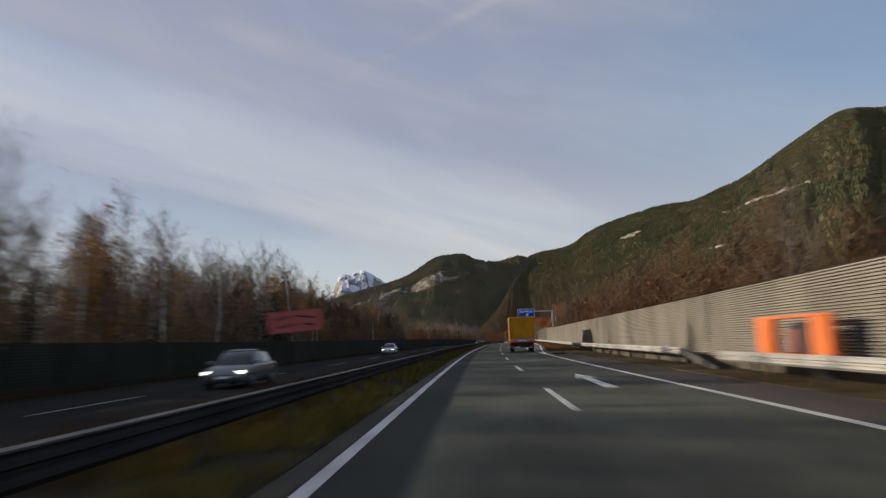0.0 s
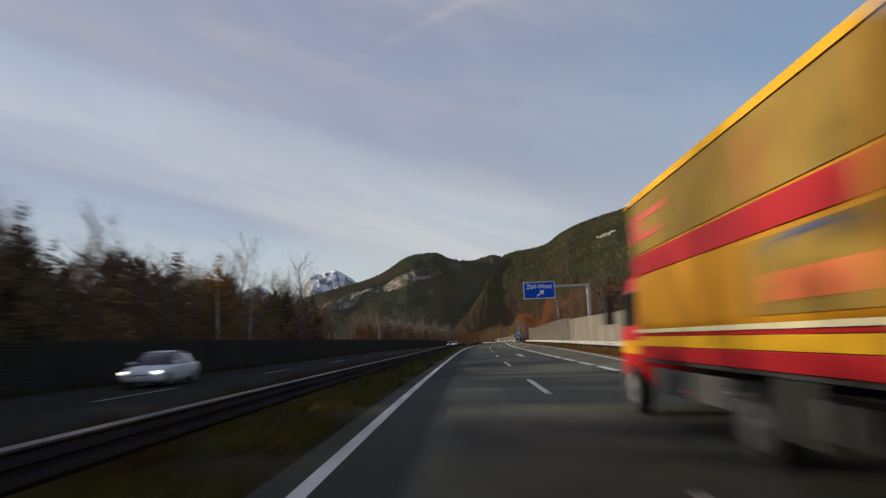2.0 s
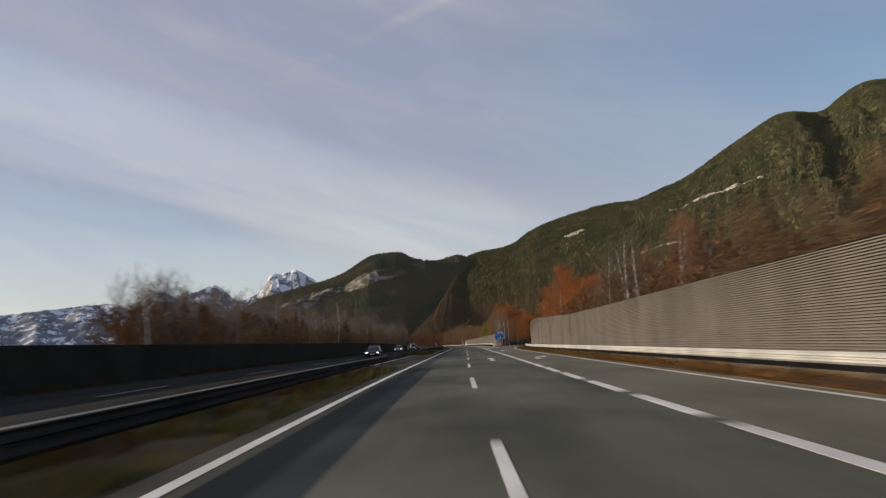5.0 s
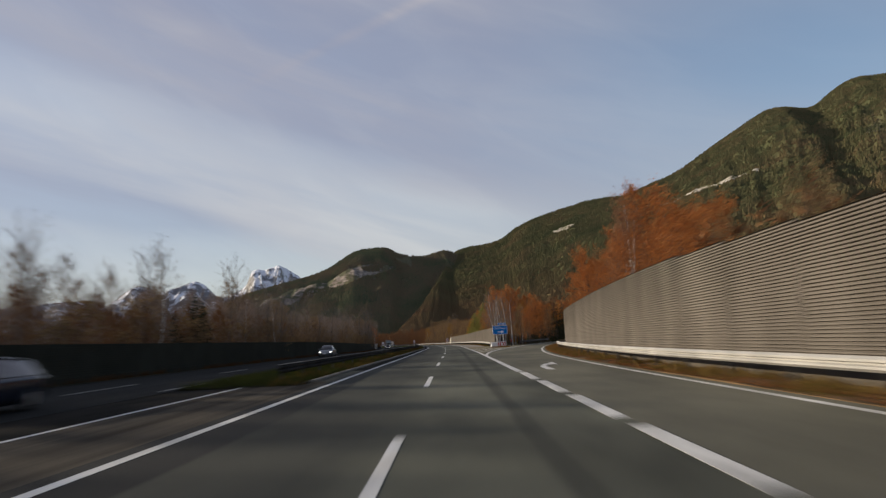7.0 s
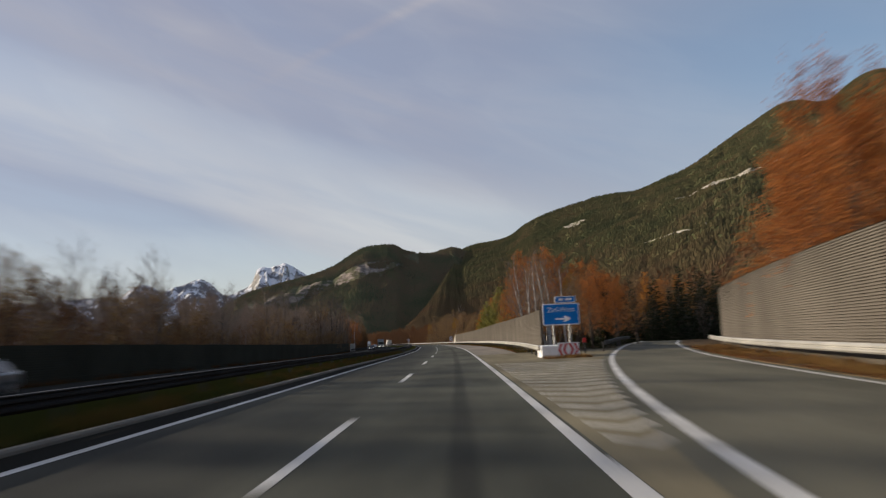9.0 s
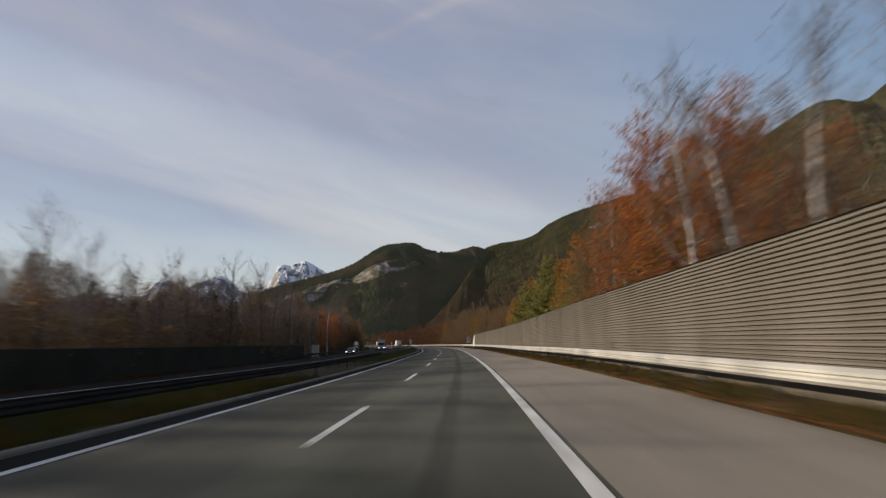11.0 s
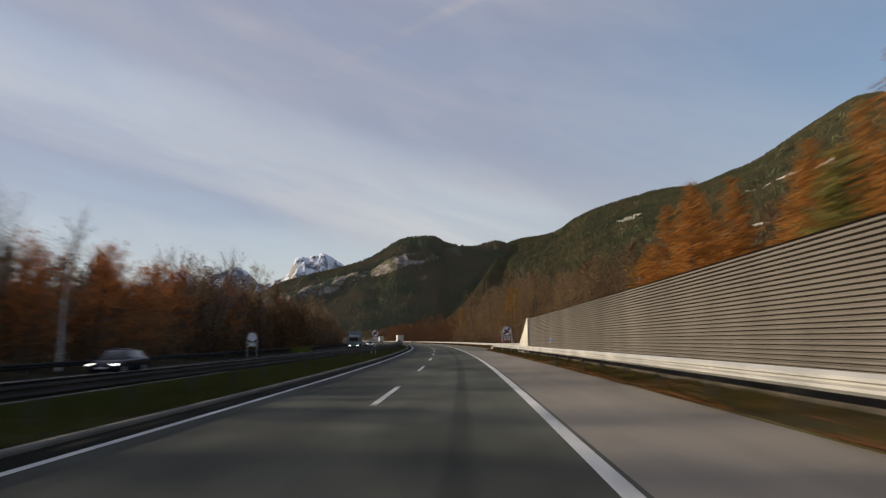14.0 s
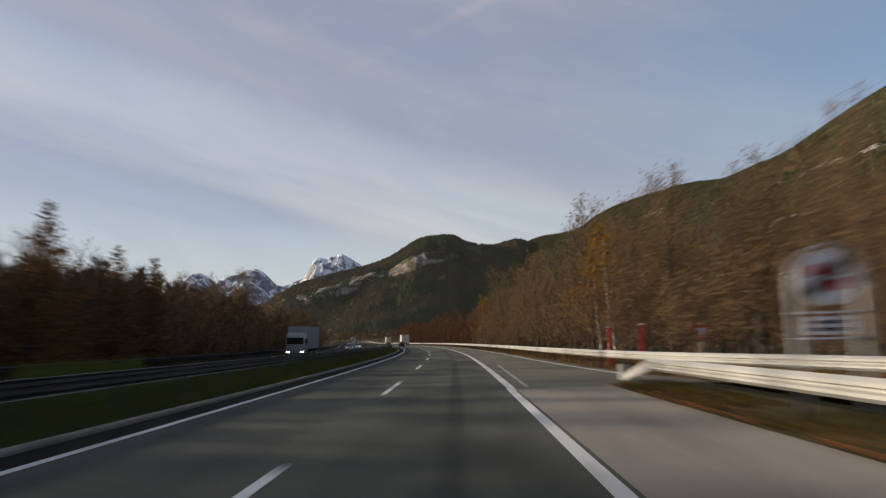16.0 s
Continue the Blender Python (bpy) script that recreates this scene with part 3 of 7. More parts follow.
guardrail(-116, 3.5, lambda s: 6.0, -1, STEEL, "pale galvanised steel guardrail on short posts beside the motorway")
RAIL_A = soft([(6, 6.9), (30, 7.4), (60, 7.9), (100, 8.5), (120, 8.75), (200, 9.2), (240, 8.9), (255, 9.0), (272, 9.9), (292, 11.5), (312, 13.6), (330, 17.0), (348, 21.5), (360, 25.5)])
guardrail(12, 352, RAIL_A, -1, STEEL, "long pale galvanised guardrail in front of the noise barrier")
guardrail(338, 551, RAIL_B, -1, STEEL, "pale galvanised guardrail along the hard shoulder")
guardrail(528, 1300, lambda s: MERGE_RIGHT(s) + 0.5, -1, STEEL, "pale galvanised guardrail beside the acceleration lane")
guardrail(344, 372, lambda s: GORE_RIGHT(s) - 0.9, 1, STEEL_DULL, "dull steel guardrail on the inside of the exit ramp")
guardrail(-116, 195, LEFT_RAIL, 1, SHADE_STEEL, "weathered steel guardrail along the median, its face darkened for shade", median=True)
guardrail(250, 440, LEFT_RAIL, 1, SHADE_STEEL, "weathered steel guardrail in the grass median, its face darkened for shade", median=True, lift=RAIL_LIFT)
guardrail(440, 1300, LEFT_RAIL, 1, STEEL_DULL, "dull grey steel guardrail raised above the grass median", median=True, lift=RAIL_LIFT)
guardrail(472, 1300, lambda s: OPP(s) - 18.4, 1, SHADE_STEEL, "weathered steel guardrail beyond the opposite carriageway")
# sloping ends of the guardrails
low_end = empty("guardrail_end", stand(12, RAIL_A(12)), "steel guardrail end sloping down into the ground, darkened as in shadow", "guardrail end", "guardrail ends")
bm = bmesh.new()
vs = [bm.verts.new(p) for p in ((-0.10, 0, 0.44), (-0.10, 0, 0.75), (-0.35, -5.5, 0.12), (-0.35, -5.5, -0.1), (0, 0, 0.44), (0, 0, 0.75), (-0.28, -5.5, 0.12), (-0.28, -5.5, -0.1))]
for f in ((0, 3, 2, 1), (5, 6, 7, 4), (1, 2, 6, 5), (4, 7, 3, 0), (0, 1, 5, 4), (3, 7, 6, 2)):
    bm.faces.new([vs[i] for i in f])
# darker steel than its rail: the shadow on this end is in the colour
part("sloped_beam", bm, STEEL_DULL, low_end)
rail_end = empty("guardrail_end", stand(551, RAIL_B(551)), "pale steel guardrail end sloping down into the ground", "guardrail end", "guardrail ends")
bm = bmesh.new()
vs = [bm.verts.new(p) for p in ((-0.10, 0, 0.44), (-0.10, 0, 0.75), (-0.06, 3.4, 0.12), (-0.06, 3.4, -0.05), (0, 0, 0.44), (0, 0, 0.75), (0, 3.4, 0.12), (0, 3.4, -0.05))]
for f in ((0, 1, 2, 3), (5, 4, 7, 6), (1, 5, 6, 2), (4, 0, 3, 7), (0, 4, 5, 1), (3, 2, 6, 7)):
    bm.faces.new([vs[i] for i in f])
part("sloped_beam", bm, STEEL, rail_end)
part("end_post", box_bm(-0.12, 0.1, 3.3, 3.55, -0.1, 0.45, 0.02), STEEL, rail_end)


# ---- noise barriers ----
def panel_mesh(length, ribs, depth=0.075):
    """A ribbed barrier panel, 1 m tall before it is scaled, its ribs on -x."""
    prof = []
    for i in range(ribs):
        z = i / ribs
        prof += [(-0.6 * depth, z), (-depth, z + 0.12 / ribs), (-depth, z + 0.50 / ribs), (-0.75 * depth, z + 0.62 / ribs), (0.0, z + 0.70 / ribs), (0.0, z + 0.94 / ribs)]
    prof += [(-depth, 1.0), (0.10, 1.0), (0.10, 0.0)]
    c = len(prof)
    verts = [(u, y, v) for y in (0.0, length - 0.001) for u, v in prof]
    faces = [(j, j + c, (j + 1) % c + c, (j + 1) % c) for j in range(c)]
    faces += [tuple(range(c)), tuple(range(2 * c - 1, c - 1, -1))]
    return mesh_from("panel", verts, faces)


def barrier(name, s0, s1, nf, hf, base, ribs, material, label, side=1, length=5.0):
    wall = ribbon(name, s0, s1, lambda s: nf(s) - 0.12, lambda s: nf(s) + 0.16, base, SHADE_PANEL if material is SHADE_PANEL else BASE_CONCRETE, thick=base + 0.2, step=2.5)
    tagged(wall, label, "noise barrier", kind="structure")
    # ribs nearly flat on the shade-coloured panels, as they hardly show there
    me = panel_mesh(length, ribs, 0.008 if material is SHADE_PANEL else 0.075)
    s = s0
    while s < s1 - 0.5:
        a, b = at(s, nf(s)), at(s + length, nf(s + length))
        d = b - a
        m = Matrix.Translation((a.x, a.y, a.z + base + 0.003)) @ Matrix.Rotation(math.atan2(-d.x, d.y), 4, "Z")
        m = m @ Matrix.Rotation(math.atan2(d.z, length), 4, "X") @ Matrix.Diagonal((side, d.length / length, hf(s + length / 2) - base, 1))
        put("panel", me, material, wall, m)
        s += length
    return wall


WALL_A = lambda s: RAIL_A(s) + (0.95 if s > 15 else 0.95 - 0.3 * max(0, 15 - s) / 15)
HEIGHT_A = table([(-130, 2.9), (60, 2.95), (100, 3.0), (133, 3.25), (137, 3.25), (138, 3.5), (205, 3.60), (222, 3.64), (238, 4.0), (254, 4.34), (272, 4.36), (290, 4.36), (315, 4.40), (360, 4.45)])
barrier("wall_noise_start", -113, 137, WALL_A, HEIGHT_A, 0.4, 30, PANEL, "long pale grey noise barrier of horizontally ribbed panels")
barrier("wall_noise_exit", 137, 352, WALL_A, HEIGHT_A, 0.4, 38, PANEL_BROWN, "tall brown-grey noise barrier of ribbed panels along the exit")
WALL_B = lambda s: RAIL_B(s) + 0.95
barrier("wall_noise_motorway", 348.5, 523.5, WALL_B, table([(348, 3.3), (390, 3.2), (430, 3.0), (530, 2.98)]), 0.55, 25, PANEL_BROWN, "brown-grey noise barrier of coarse horizontally ribbed panels")
barrier("wall_noise_left", -115, 475, lambda s: OPP(s) - 19.2, lambda s: 2.05, 0.3, 14, SHADE_PANEL, "low noise barrier beyond the opposite carriageway, darkened as in shade", side=-1)

# white concrete wedge that ends the barrier
wedge = empty("barrier_end", stand(523.6, WALL_B(523.6)), "smooth pale concrete wedge ending the noise barrier", "concrete wall")
bm = bmesh.new()
prof = [(0, -0.2), (0, 2.98)] + [(0.6 + 6.8 * u, 2.98 - 2.4 * u ** 0.86) for u in [i / 10 for i in range(11)]] + [(7.6, -0.2)]
fr = [bm.verts.new((-0.2, y, z)) for y, z in prof]
bk = [bm.verts.new((0.2, y, z)) for y, z in prof]
bm.faces.new(fr[::-1])
bm.faces.new(bk)
for i in range(len(prof)):
    j = (i + 1) % len(prof)
    bm.faces.new((fr[i], fr[j], bk[j], bk[i]))
part("wedge", bm, PALE_CONCRETE, wedge)
part("joint", box_bm(-0.206, -0.19, 0.02, 4.3, 1.02, 1.035), KERB, wedge, "thin dark casting joint")

# ---- mountains ----
def forest_material(name, low, mid, rock, snow_from=None, rock_amount=0.5, brown=None, brown_to=180, belt=None, patches=()):
    """Wooded slope with bare rock where it is steep, and snow from a height on."""
    m = bpy.data.materials.new(name)
    m.use_nodes = True
    ns, lk = m.node_tree.nodes, m.node_tree.links
    bs = ns["Principled BSDF"]
    bs.inputs["Roughness"].default_value, bs.inputs["Specular IOR Level"].default_value = 1.0, 0.0
    geo = ns.new("ShaderNodeNewGeometry")
    sp = ns.new("ShaderNodeSeparateXYZ")
    lk.new(geo.outputs["Normal"], sp.inputs[0])
    pz = ns.new("ShaderNodeSeparateXYZ")
    lk.new(geo.outputs["Position"], pz.inputs[0])

    def nz(scale, detail=6):
        q = ns.new("ShaderNodeTexNoise")
        q.inputs["Scale"].default_value, q.inputs["Detail"].default_value, q.inputs["Roughness"].default_value = scale, detail, 0.65
        lk.new(geo.outputs["Position"], q.inputs["Vector"])
        return q.outputs[0]

    def rng(v, a, b):
        q = ns.new("ShaderNodeMapRange")
        q.inputs["From Min"].default_value, q.inputs["From Max"].default_value = a, b
        lk.new(v, q.inputs[0])
        return q.outputs[0]

    def mth(op, u, v):
        q = ns.new("ShaderNodeMath")
        q.operation = op
        for i, w in enumerate((u, v)):
            if isinstance(w, (int, float)):
                q.inputs[i].default_value = w
            else:
                lk.new(w, q.inputs[i])
        return q.outputs[0]

    def mix(f, c1, c2):
        q = ns.new("ShaderNodeMix")
        q.data_type = "RGBA"
        lk.new(f, q.inputs["Factor"])
        for key, c in (("A", c1), ("B", c2)):
            if isinstance(c, tuple):
                q.inputs[key].default_value = (*c, 1)
            else:
                lk.new(c, q.inputs[key])
        return q.outputs["Result"]

    wood = mix(rng(nz(0.006), 0.35, 0.65), low, mid)
    if brown:
        wood = mix(rng(mth("ADD", pz.outputs[2], mth("MULTIPLY", nz(0.004), 400)), brown_to + 200, brown_to), wood, brown)
    wood = mix(rng(nz(0.09, 3), 0.40, 0.85), wood, tuple(c * 0.65 for c in low))
    cliff = mix(rng(nz(0.05, 8), 0.38, 0.62), tuple(c * 0.4 for c in rock), rock)
    steep = mth("ADD", rng(sp.outputs[2], 0.86, 0.55), mth("MULTIPLY", mth("SUBTRACT", nz(0.008), 0.5), 3.0))
    bare = mth("MULTIPLY", steep, rock_amount)
    if belt:                                 # a belt of cliffs across the slope
        line = mth("SUBTRACT", pz.outputs[2], mth("ADD", mth("MULTIPLY", pz.outputs[0], belt[0]), belt[1]))
        near = rng(mth("ABSOLUTE", line, 0), belt[2], belt[2] * 0.3)
        ledge = ns.new("ShaderNodeMapping")          # ledges lie flat, joints stand upright
        ledge.inputs["Scale"].default_value = (0.011, 0.011, 0.034)
        lk.new(geo.outputs["Position"], ledge.inputs[0])
        broken = ns.new("ShaderNodeTexNoise")
        broken.inputs["Detail"].default_value, broken.inputs["Roughness"].default_value = 9, 0.68
        lk.new(ledge.outputs[0], broken.inputs["Vector"])
        broken.inputs["Scale"].default_value = 1.0
        bare = mth("ADD", bare, mth("MULTIPLY", near, mth("MULTIPLY", rng(broken.outputs[0], 0.45, 0.55), rng(pz.outputs[0], 60, -40))))
    for cx, cz, rx, rz in patches:           # bare rock faces
        ex = mth("POWER", mth("MULTIPLY", mth("SUBTRACT", pz.outputs[0], cx), 1 / rx), 2)
        ez = mth("POWER", mth("MULTIPLY", mth("SUBTRACT", pz.outputs[2], cz), 1 / rz), 2)
        spot = rng(mth("ADD", mth("ADD", ex, ez), mth("MULTIPLY", mth("SUBTRACT", nz(0.025), 0.5), 3.0)), 1.25, 0.75)
        bare = mth("ADD", bare, mth("MULTIPLY", spot, rng(nz(0.07, 6), 0.40, 0.52)))
    col = mix(rng(bare, 0.42, 0.60), wood, cliff)
    if snow_from:
        gully = ns.new("ShaderNodeMapping")
        gully.inputs["Scale"].default_value = (0.016, 0.016, 0.007)
        lk.new(geo.outputs["Position"], gully.inputs[0])
        drift = ns.new("ShaderNodeTexNoise")
        drift.inputs["Scale"].default_value, drift.inputs["Detail"].default_value, drift.inputs["Roughness"].default_value = 1.0, 8, 0.7
        lk.new(gully.outputs[0], drift.inputs["Vector"])
        white = mth("ADD", rng(pz.outputs[2], snow_from, snow_from + 560), mth("MULTIPLY", mth("SUBTRACT", drift.outputs[0], 0.5), 5.5))
        flat = rng(sp.outputs[2], 0.35, 0.75)
        col = mix(rng(mth("MULTIPLY", white, mth("ADD", flat, 0.25)), 0.42, 0.62), col, (0.72, 0.74, 0.79))
    lk.new(col, bs.inputs["Base Color"])
    bp = ns.new("ShaderNodeBump")
    bp.inputs["Strength"].default_value, bp.inputs["Distance"].default_value = 0.55, 8.0
    lk.new(nz(0.05, 5), bp.inputs["Height"])
    lk.new(bp.outputs[0], bs.inputs["Normal"])
    return m


def mountain(name, crest, foot_at, material, label, rough, seed, across=70, along=260, power=1.0, scarp=None, ribs=0.5, lumps=0.42, jag=0.0):
    """A ridge: its crest line runs through a few summits; the front slope comes down towards the valley to foot_at of the way, furrowed by gullies that run down it."""
    q = np.linspace(0, len(crest) - 1, along)
    cx, cy, cz = (cubic(np.arange(len(crest)), [p[i] for p in crest], q) for i in range(3))
    run = np.concatenate([[0], np.cumsum(np.hypot(np.diff(cx), np.diff(cy)))])
    verts = []
    rows = []
    for j in range(across + 13):
        v = j / across                      # 0 crest, 1 foot; past that the back slope
        row = []
        for i in range(along):
            x, y, z = cx[i], cy[i], cz[i]
            u = i / (along - 1)
            f = foot_at(u)
            if j <= across:
                k = 1 - (1 - f) * v
                h = z * (1 - v) ** power
                px, py = x * k, y * k
            else:
                b = (j - across) / 12
                k = 1 + 0.22 * b
                h = z * (1 - b) ** 1.2
                px, py = x * k, y * k
                v = b
            mask = min(1.0, v * 7) * min(1, (1.02 - v) * 4)
            rid = 1 - abs(noise.fractal((px * 0.0016, py * 0.0016, seed), 1.0, 2.0, 5)) * 1.6
            gul = 1 - abs(noise.fractal((px * 0.006, py * 0.006, seed + 9), 0.9, 2.1, 5)) * 1.6
            fin = noise.fractal((px * 0.02, py * 0.02, seed + 3), 0.9, 2.0, 4)
            way = run[i] * 0.0042 + 0.5 * noise.noise((px * 0.002, py * 0.002, seed + 5))
            rib = 1 - abs(noise.fractal((way, v * 0.9, seed + 7), 0.9, 2.1, 4)) * 1.8
            d = rough * (0.55 * (rid - 0.6) + ribs * (rib - 0.6) + lumps * (gul - 0.6) + 0.13 * fin)
            if scarp:                       # a step in the slope: the belt of cliffs
                line = h - scarp[0] * px - scarp[1] + 34 * noise.noise((px * 0.004, py * 0.004, 5)) + 14 * noise.noise((px * 0.015, py * 0.015, 6))
                fade = min(1, max(0, (60 - px) / 100)) * min(1, max(0, (px + 760) / 160)) * (0.45 + 0.9 * abs(noise.noise((px * 0.003, 3, 1))))
                d += (scarp[2] * math.tanh(line / 11) + 0.22 * scarp[2] * math.tanh((line - 75) / 9) - 0.3 * scarp[2]) * fade * min(1, max(0, v * 6 - 0.6)) / min(1.5, 0.35 + z / 700)
            if jag:                         # broken rock along the crest
                d += jag * (noise.fractal((run[i] * 0.016, v * 3, seed + 2), 0.8, 2.1, 4) - 0.25) * max(0, 1 - v * 4) * 3
            row.append((px, py, h + d * (0.10 + 0.9 * mask) * min(1.5, 0.35 + z / 700) - 6))
        rows.append(row)
    order = rows[across + 1:][::-1] + rows[:across + 1]
    for r in order:
        verts += r
    faces = [(j * along + i, (j + 1) * along + i, (j + 1) * along + i + 1, j * along + i + 1) for j in range(len(order) - 1) for i in range(along - 1)]
    me = mesh_from(name, verts, faces, True)
    ob = put(name, me, material)
    return tagged(ob, label, "mountain", kind="structure"), order


# bare rock faces on the hillside: across, up, and their half sizes
ROCK_FACES = ((640, 399, 19, 14), (668, 411, 20, 12), (668, 222, 30, 4), (925, 407, 48, 12))
HILL_WOOD = forest_material("hill_forest", (0.078, 0.086, 0.042), (0.108, 0.098, 0.050), (0.60, 0.54, 0.45), None, 0.02, (0.14, 0.088, 0.048), 200, patches=ROCK_FACES)
# woods and rock of the far mountains are paler, with haze in their colours
DARK_WOOD = forest_material("hazed_far_forest", (0.104, 0.112, 0.072), (0.158, 0.135, 0.086), (0.34, 0.29, 0.25), None, 0.03, belt=(0.33, 345, 52), patches=((142, 372, 55, 16),))
SNOW_ROCK = forest_material("hazed_snowy_rock", (0.18, 0.19, 0.22), (0.26, 0.26, 0.275), (0.46, 0.44, 0.41), 85, 0.9)

CREST_HILL = [(-37, 2192, -8), (3, 2292, 32), (43, 2442, 72), (85, 2691, 126), (158, 3139, 238), (248, 3720, 372), (310, 4030, 456), (415, 4001, 477), (529, 3937, 495), (611, 3874, 548), (723, 3752, 585), (850, 3672, 615), (969, 3589, 632), (1096, 3550, 642), (1222, 3506, 689), (1361, 3565, 753), (1585, 3734, 891), (1868, 3986, 1062), (2195, 4209, 1245), (2516, 4460, 1327), (2704, 4583, 1381), (2938, 4754, 1530), (3169, 4844, 1649), (3405, 4843, 1680), (3678, 4540, 1640), (3912, 4004, 1484), (4182, 3021, 1282), (4317, 1941, 1147)]
CREST_DARK = [(-1006, 3677, 60), (-847, 3720, 193), (-706, 3752, 259), (-513, 3735, 303), (-400, 3699, 331), (-319, 3708, 369), (-237, 3715, 422), (-154, 3719, 445), (-58, 3723, 444), (-5, 3760, 420), (92, 3740, 401), (162, 3750, 411), (262, 3760, 420), (400, 3900, 330), (500, 4000, 150)]
CREST_SNOW = [(-3218, 3394, 254), (-2966, 3688, 365), (-2725, 3936, 296), (-2405, 4145, 246), (-2113, 4305, 271), (-1756, 4467, 297), (-1642, 4354, 255), (-1498, 4407, 362), (-1395, 4441, 309), (-1374, 4448, 322), (-1277, 4478, 362), (-1204, 4498, 391), (-1127, 4519, 350), (-1075, 4590, 300), (-988, 4679, 340), (-937, 4692, 384), (-912, 4696, 448), (-870, 4705, 470), (-824, 4714, 464), (-767, 4724, 486), (-737, 4729, 482), (-707, 4734, 470), (-630, 4746, 418), (-547, 4757, 360), (-429, 4770, 286), (-254, 4800, 31)]
hill, hill_rows = mountain("mountain_hill", CREST_HILL, table([(0, 0.86), (0.15, 0.7), (0.22, 0.56), (0.42, 0.45), (0.58, 0.29), (0.68, 0.19), (1, 0.15)]), HILL_WOOD, "broad wooded hillside in green and autumn brown with pale rock faces", 40, 3.0, across=110, along=330, power=0.95, ribs=0.26, lumps=0.14)
dark, dark_rows = mountain("mountain_dark", CREST_DARK, table([(0, 0.71), (0.35, 0.72), (0.75, 0.78), (1, 0.793)]), DARK_WOOD, "dark forested mountain with grey cliff bands", 44, 11.0, across=150, along=380, power=0.8, scarp=(0.33, 340, 30), ribs=0.5, lumps=0.16)
mountain("mountain_snow", CREST_SNOW, lambda u: 0.80, SNOW_ROCK, "distant rocky peaks with fresh snow", 62, 21.0, across=60, along=420, power=0.9, ribs=0.6, lumps=0.6, jag=16)


def slope_woods(name, rows, count, material, label, lo, hi, size, seed, bare=None):
    """Small conifers and round crowns scattered over a slope, as one thing nobody could count."""
    rnd = random.Random(seed)
    verts, faces = [], []
    a, b = len(rows), len(rows[0])
    for _ in range(count):
        j, i = rnd.uniform(a * lo, a * hi - 2), rnd.uniform(0, b - 2)
        j0, i0 = int(j), int(i)
        p = Vector(rows[j0][i0]).lerp(Vector(rows[j0 + 1][i0]), j - j0)
        p = p.lerp(Vector(rows[j0][i0 + 1]).lerp(Vector(rows[j0 + 1][i0 + 1]), j - j0), i - i0)
        if bare and bare(p):
            continue
        h = size * rnd.uniform(0.55, 1.2)
        r, t = h * rnd.uniform(0.24, 0.42), rnd.uniform(0, 6.3)
        c = len(verts)
        for k in range(4):
            verts.append((p.x + r * math.cos(t + k * 1.5708), p.y + r * math.sin(t + k * 1.5708), p.z - 1 + h * rnd.uniform(0.0, 0.2)))
        verts.append((p.x + rnd.uniform(-1, 1), p.y + rnd.uniform(-1, 1), p.z + h - 1))
        faces += [(c + k, c + (k + 1) % 4, c + 4) for k in range(4)]
    ob = put(name, mesh_from(name, verts, faces), material)
    return tagged(ob, label, "woods", kind="stuff")


def island_material(name, tones, rough=1.0, low=None, low_to=0.0, soft_light=False):
    """A tone picked for each loose piece of a mesh."""
    m = bpy.data.materials.new(name)
    m.use_nodes = True
    ns, lk = m.node_tree.nodes, m.node_tree.links
    bs = ns["Principled BSDF"]
    bs.inputs["Roughness"].default_value, bs.inputs["Specular IOR Level"].default_value = rough, 0.0
    geo, rp = ns.new("ShaderNodeNewGeometry"), ns.new("ShaderNodeValToRGB")
    big = ns.new("ShaderNodeTexNoise")
    big.inputs["Scale"].default_value = 0.006
    lk.new(geo.outputs["Position"], big.inputs["Vector"])
    mm = ns.new("ShaderNodeMath")
    mm.operation = "MULTIPLY_ADD"
    lk.new(big.outputs[0], mm.inputs[0])
    mm.inputs[1].default_value = 1.6
    sh = ns.new("ShaderNodeMath")
    sh.operation = "MULTIPLY_ADD"
    lk.new(geo.outputs["Random Per Island"], sh.inputs[0])
    sh.inputs[1].default_value, sh.inputs[2].default_value = 0.35, -0.48
    lk.new(sh.outputs[0], mm.inputs[2])
    lk.new(mm.outputs[0], rp.inputs[0])
    el = rp.color_ramp.elements
    while len(el) < len(tones):
        el.new(0.5)
    for i, c in enumerate(tones):
        el[i].position, el[i].color = i / (len(tones) - 1), (*c, 1)
    col = rp.outputs[0]
    if low:                                  # another tone on the lower slopes
        px, add, rg, mx = ns.new("ShaderNodeSeparateXYZ"), ns.new("ShaderNodeMath"), ns.new("ShaderNodeMapRange"), ns.new("ShaderNodeMix")
        lk.new(geo.outputs["Position"], px.inputs[0])
        add.operation = "MULTIPLY_ADD"
        lk.new(big.outputs[0], add.inputs[0])
        add.inputs[1].default_value = 400
        lk.new(px.outputs[2], add.inputs[2])
        rg.inputs["From Min"].default_value, rg.inputs["From Max"].default_value = low_to + 200, low_to
        lk.new(add.outputs[0], rg.inputs[0])
        mx.data_type = "RGBA"
        lk.new(rg.outputs[0], mx.inputs["Factor"])
        lk.new(col, mx.inputs["A"])
        mx.inputs["B"].default_value = (*low, 1)
        col = mx.outputs["Result"]
    lk.new(col, bs.inputs["Base Color"])
    if soft_light:                           # crowns scatter light: their shading leans towards the sky
        va, vn = ns.new("ShaderNodeVectorMath"), ns.new("ShaderNodeVectorMath")
        va.inputs[1].default_value = (0, 0, 3.0)
        lk.new(geo.outputs["Normal"], va.inputs[0])
        vn.operation = "NORMALIZE"
        lk.new(va.outputs[0], vn.inputs[0])
        lk.new(vn.outputs[0], bs.inputs["Normal"])
    return m


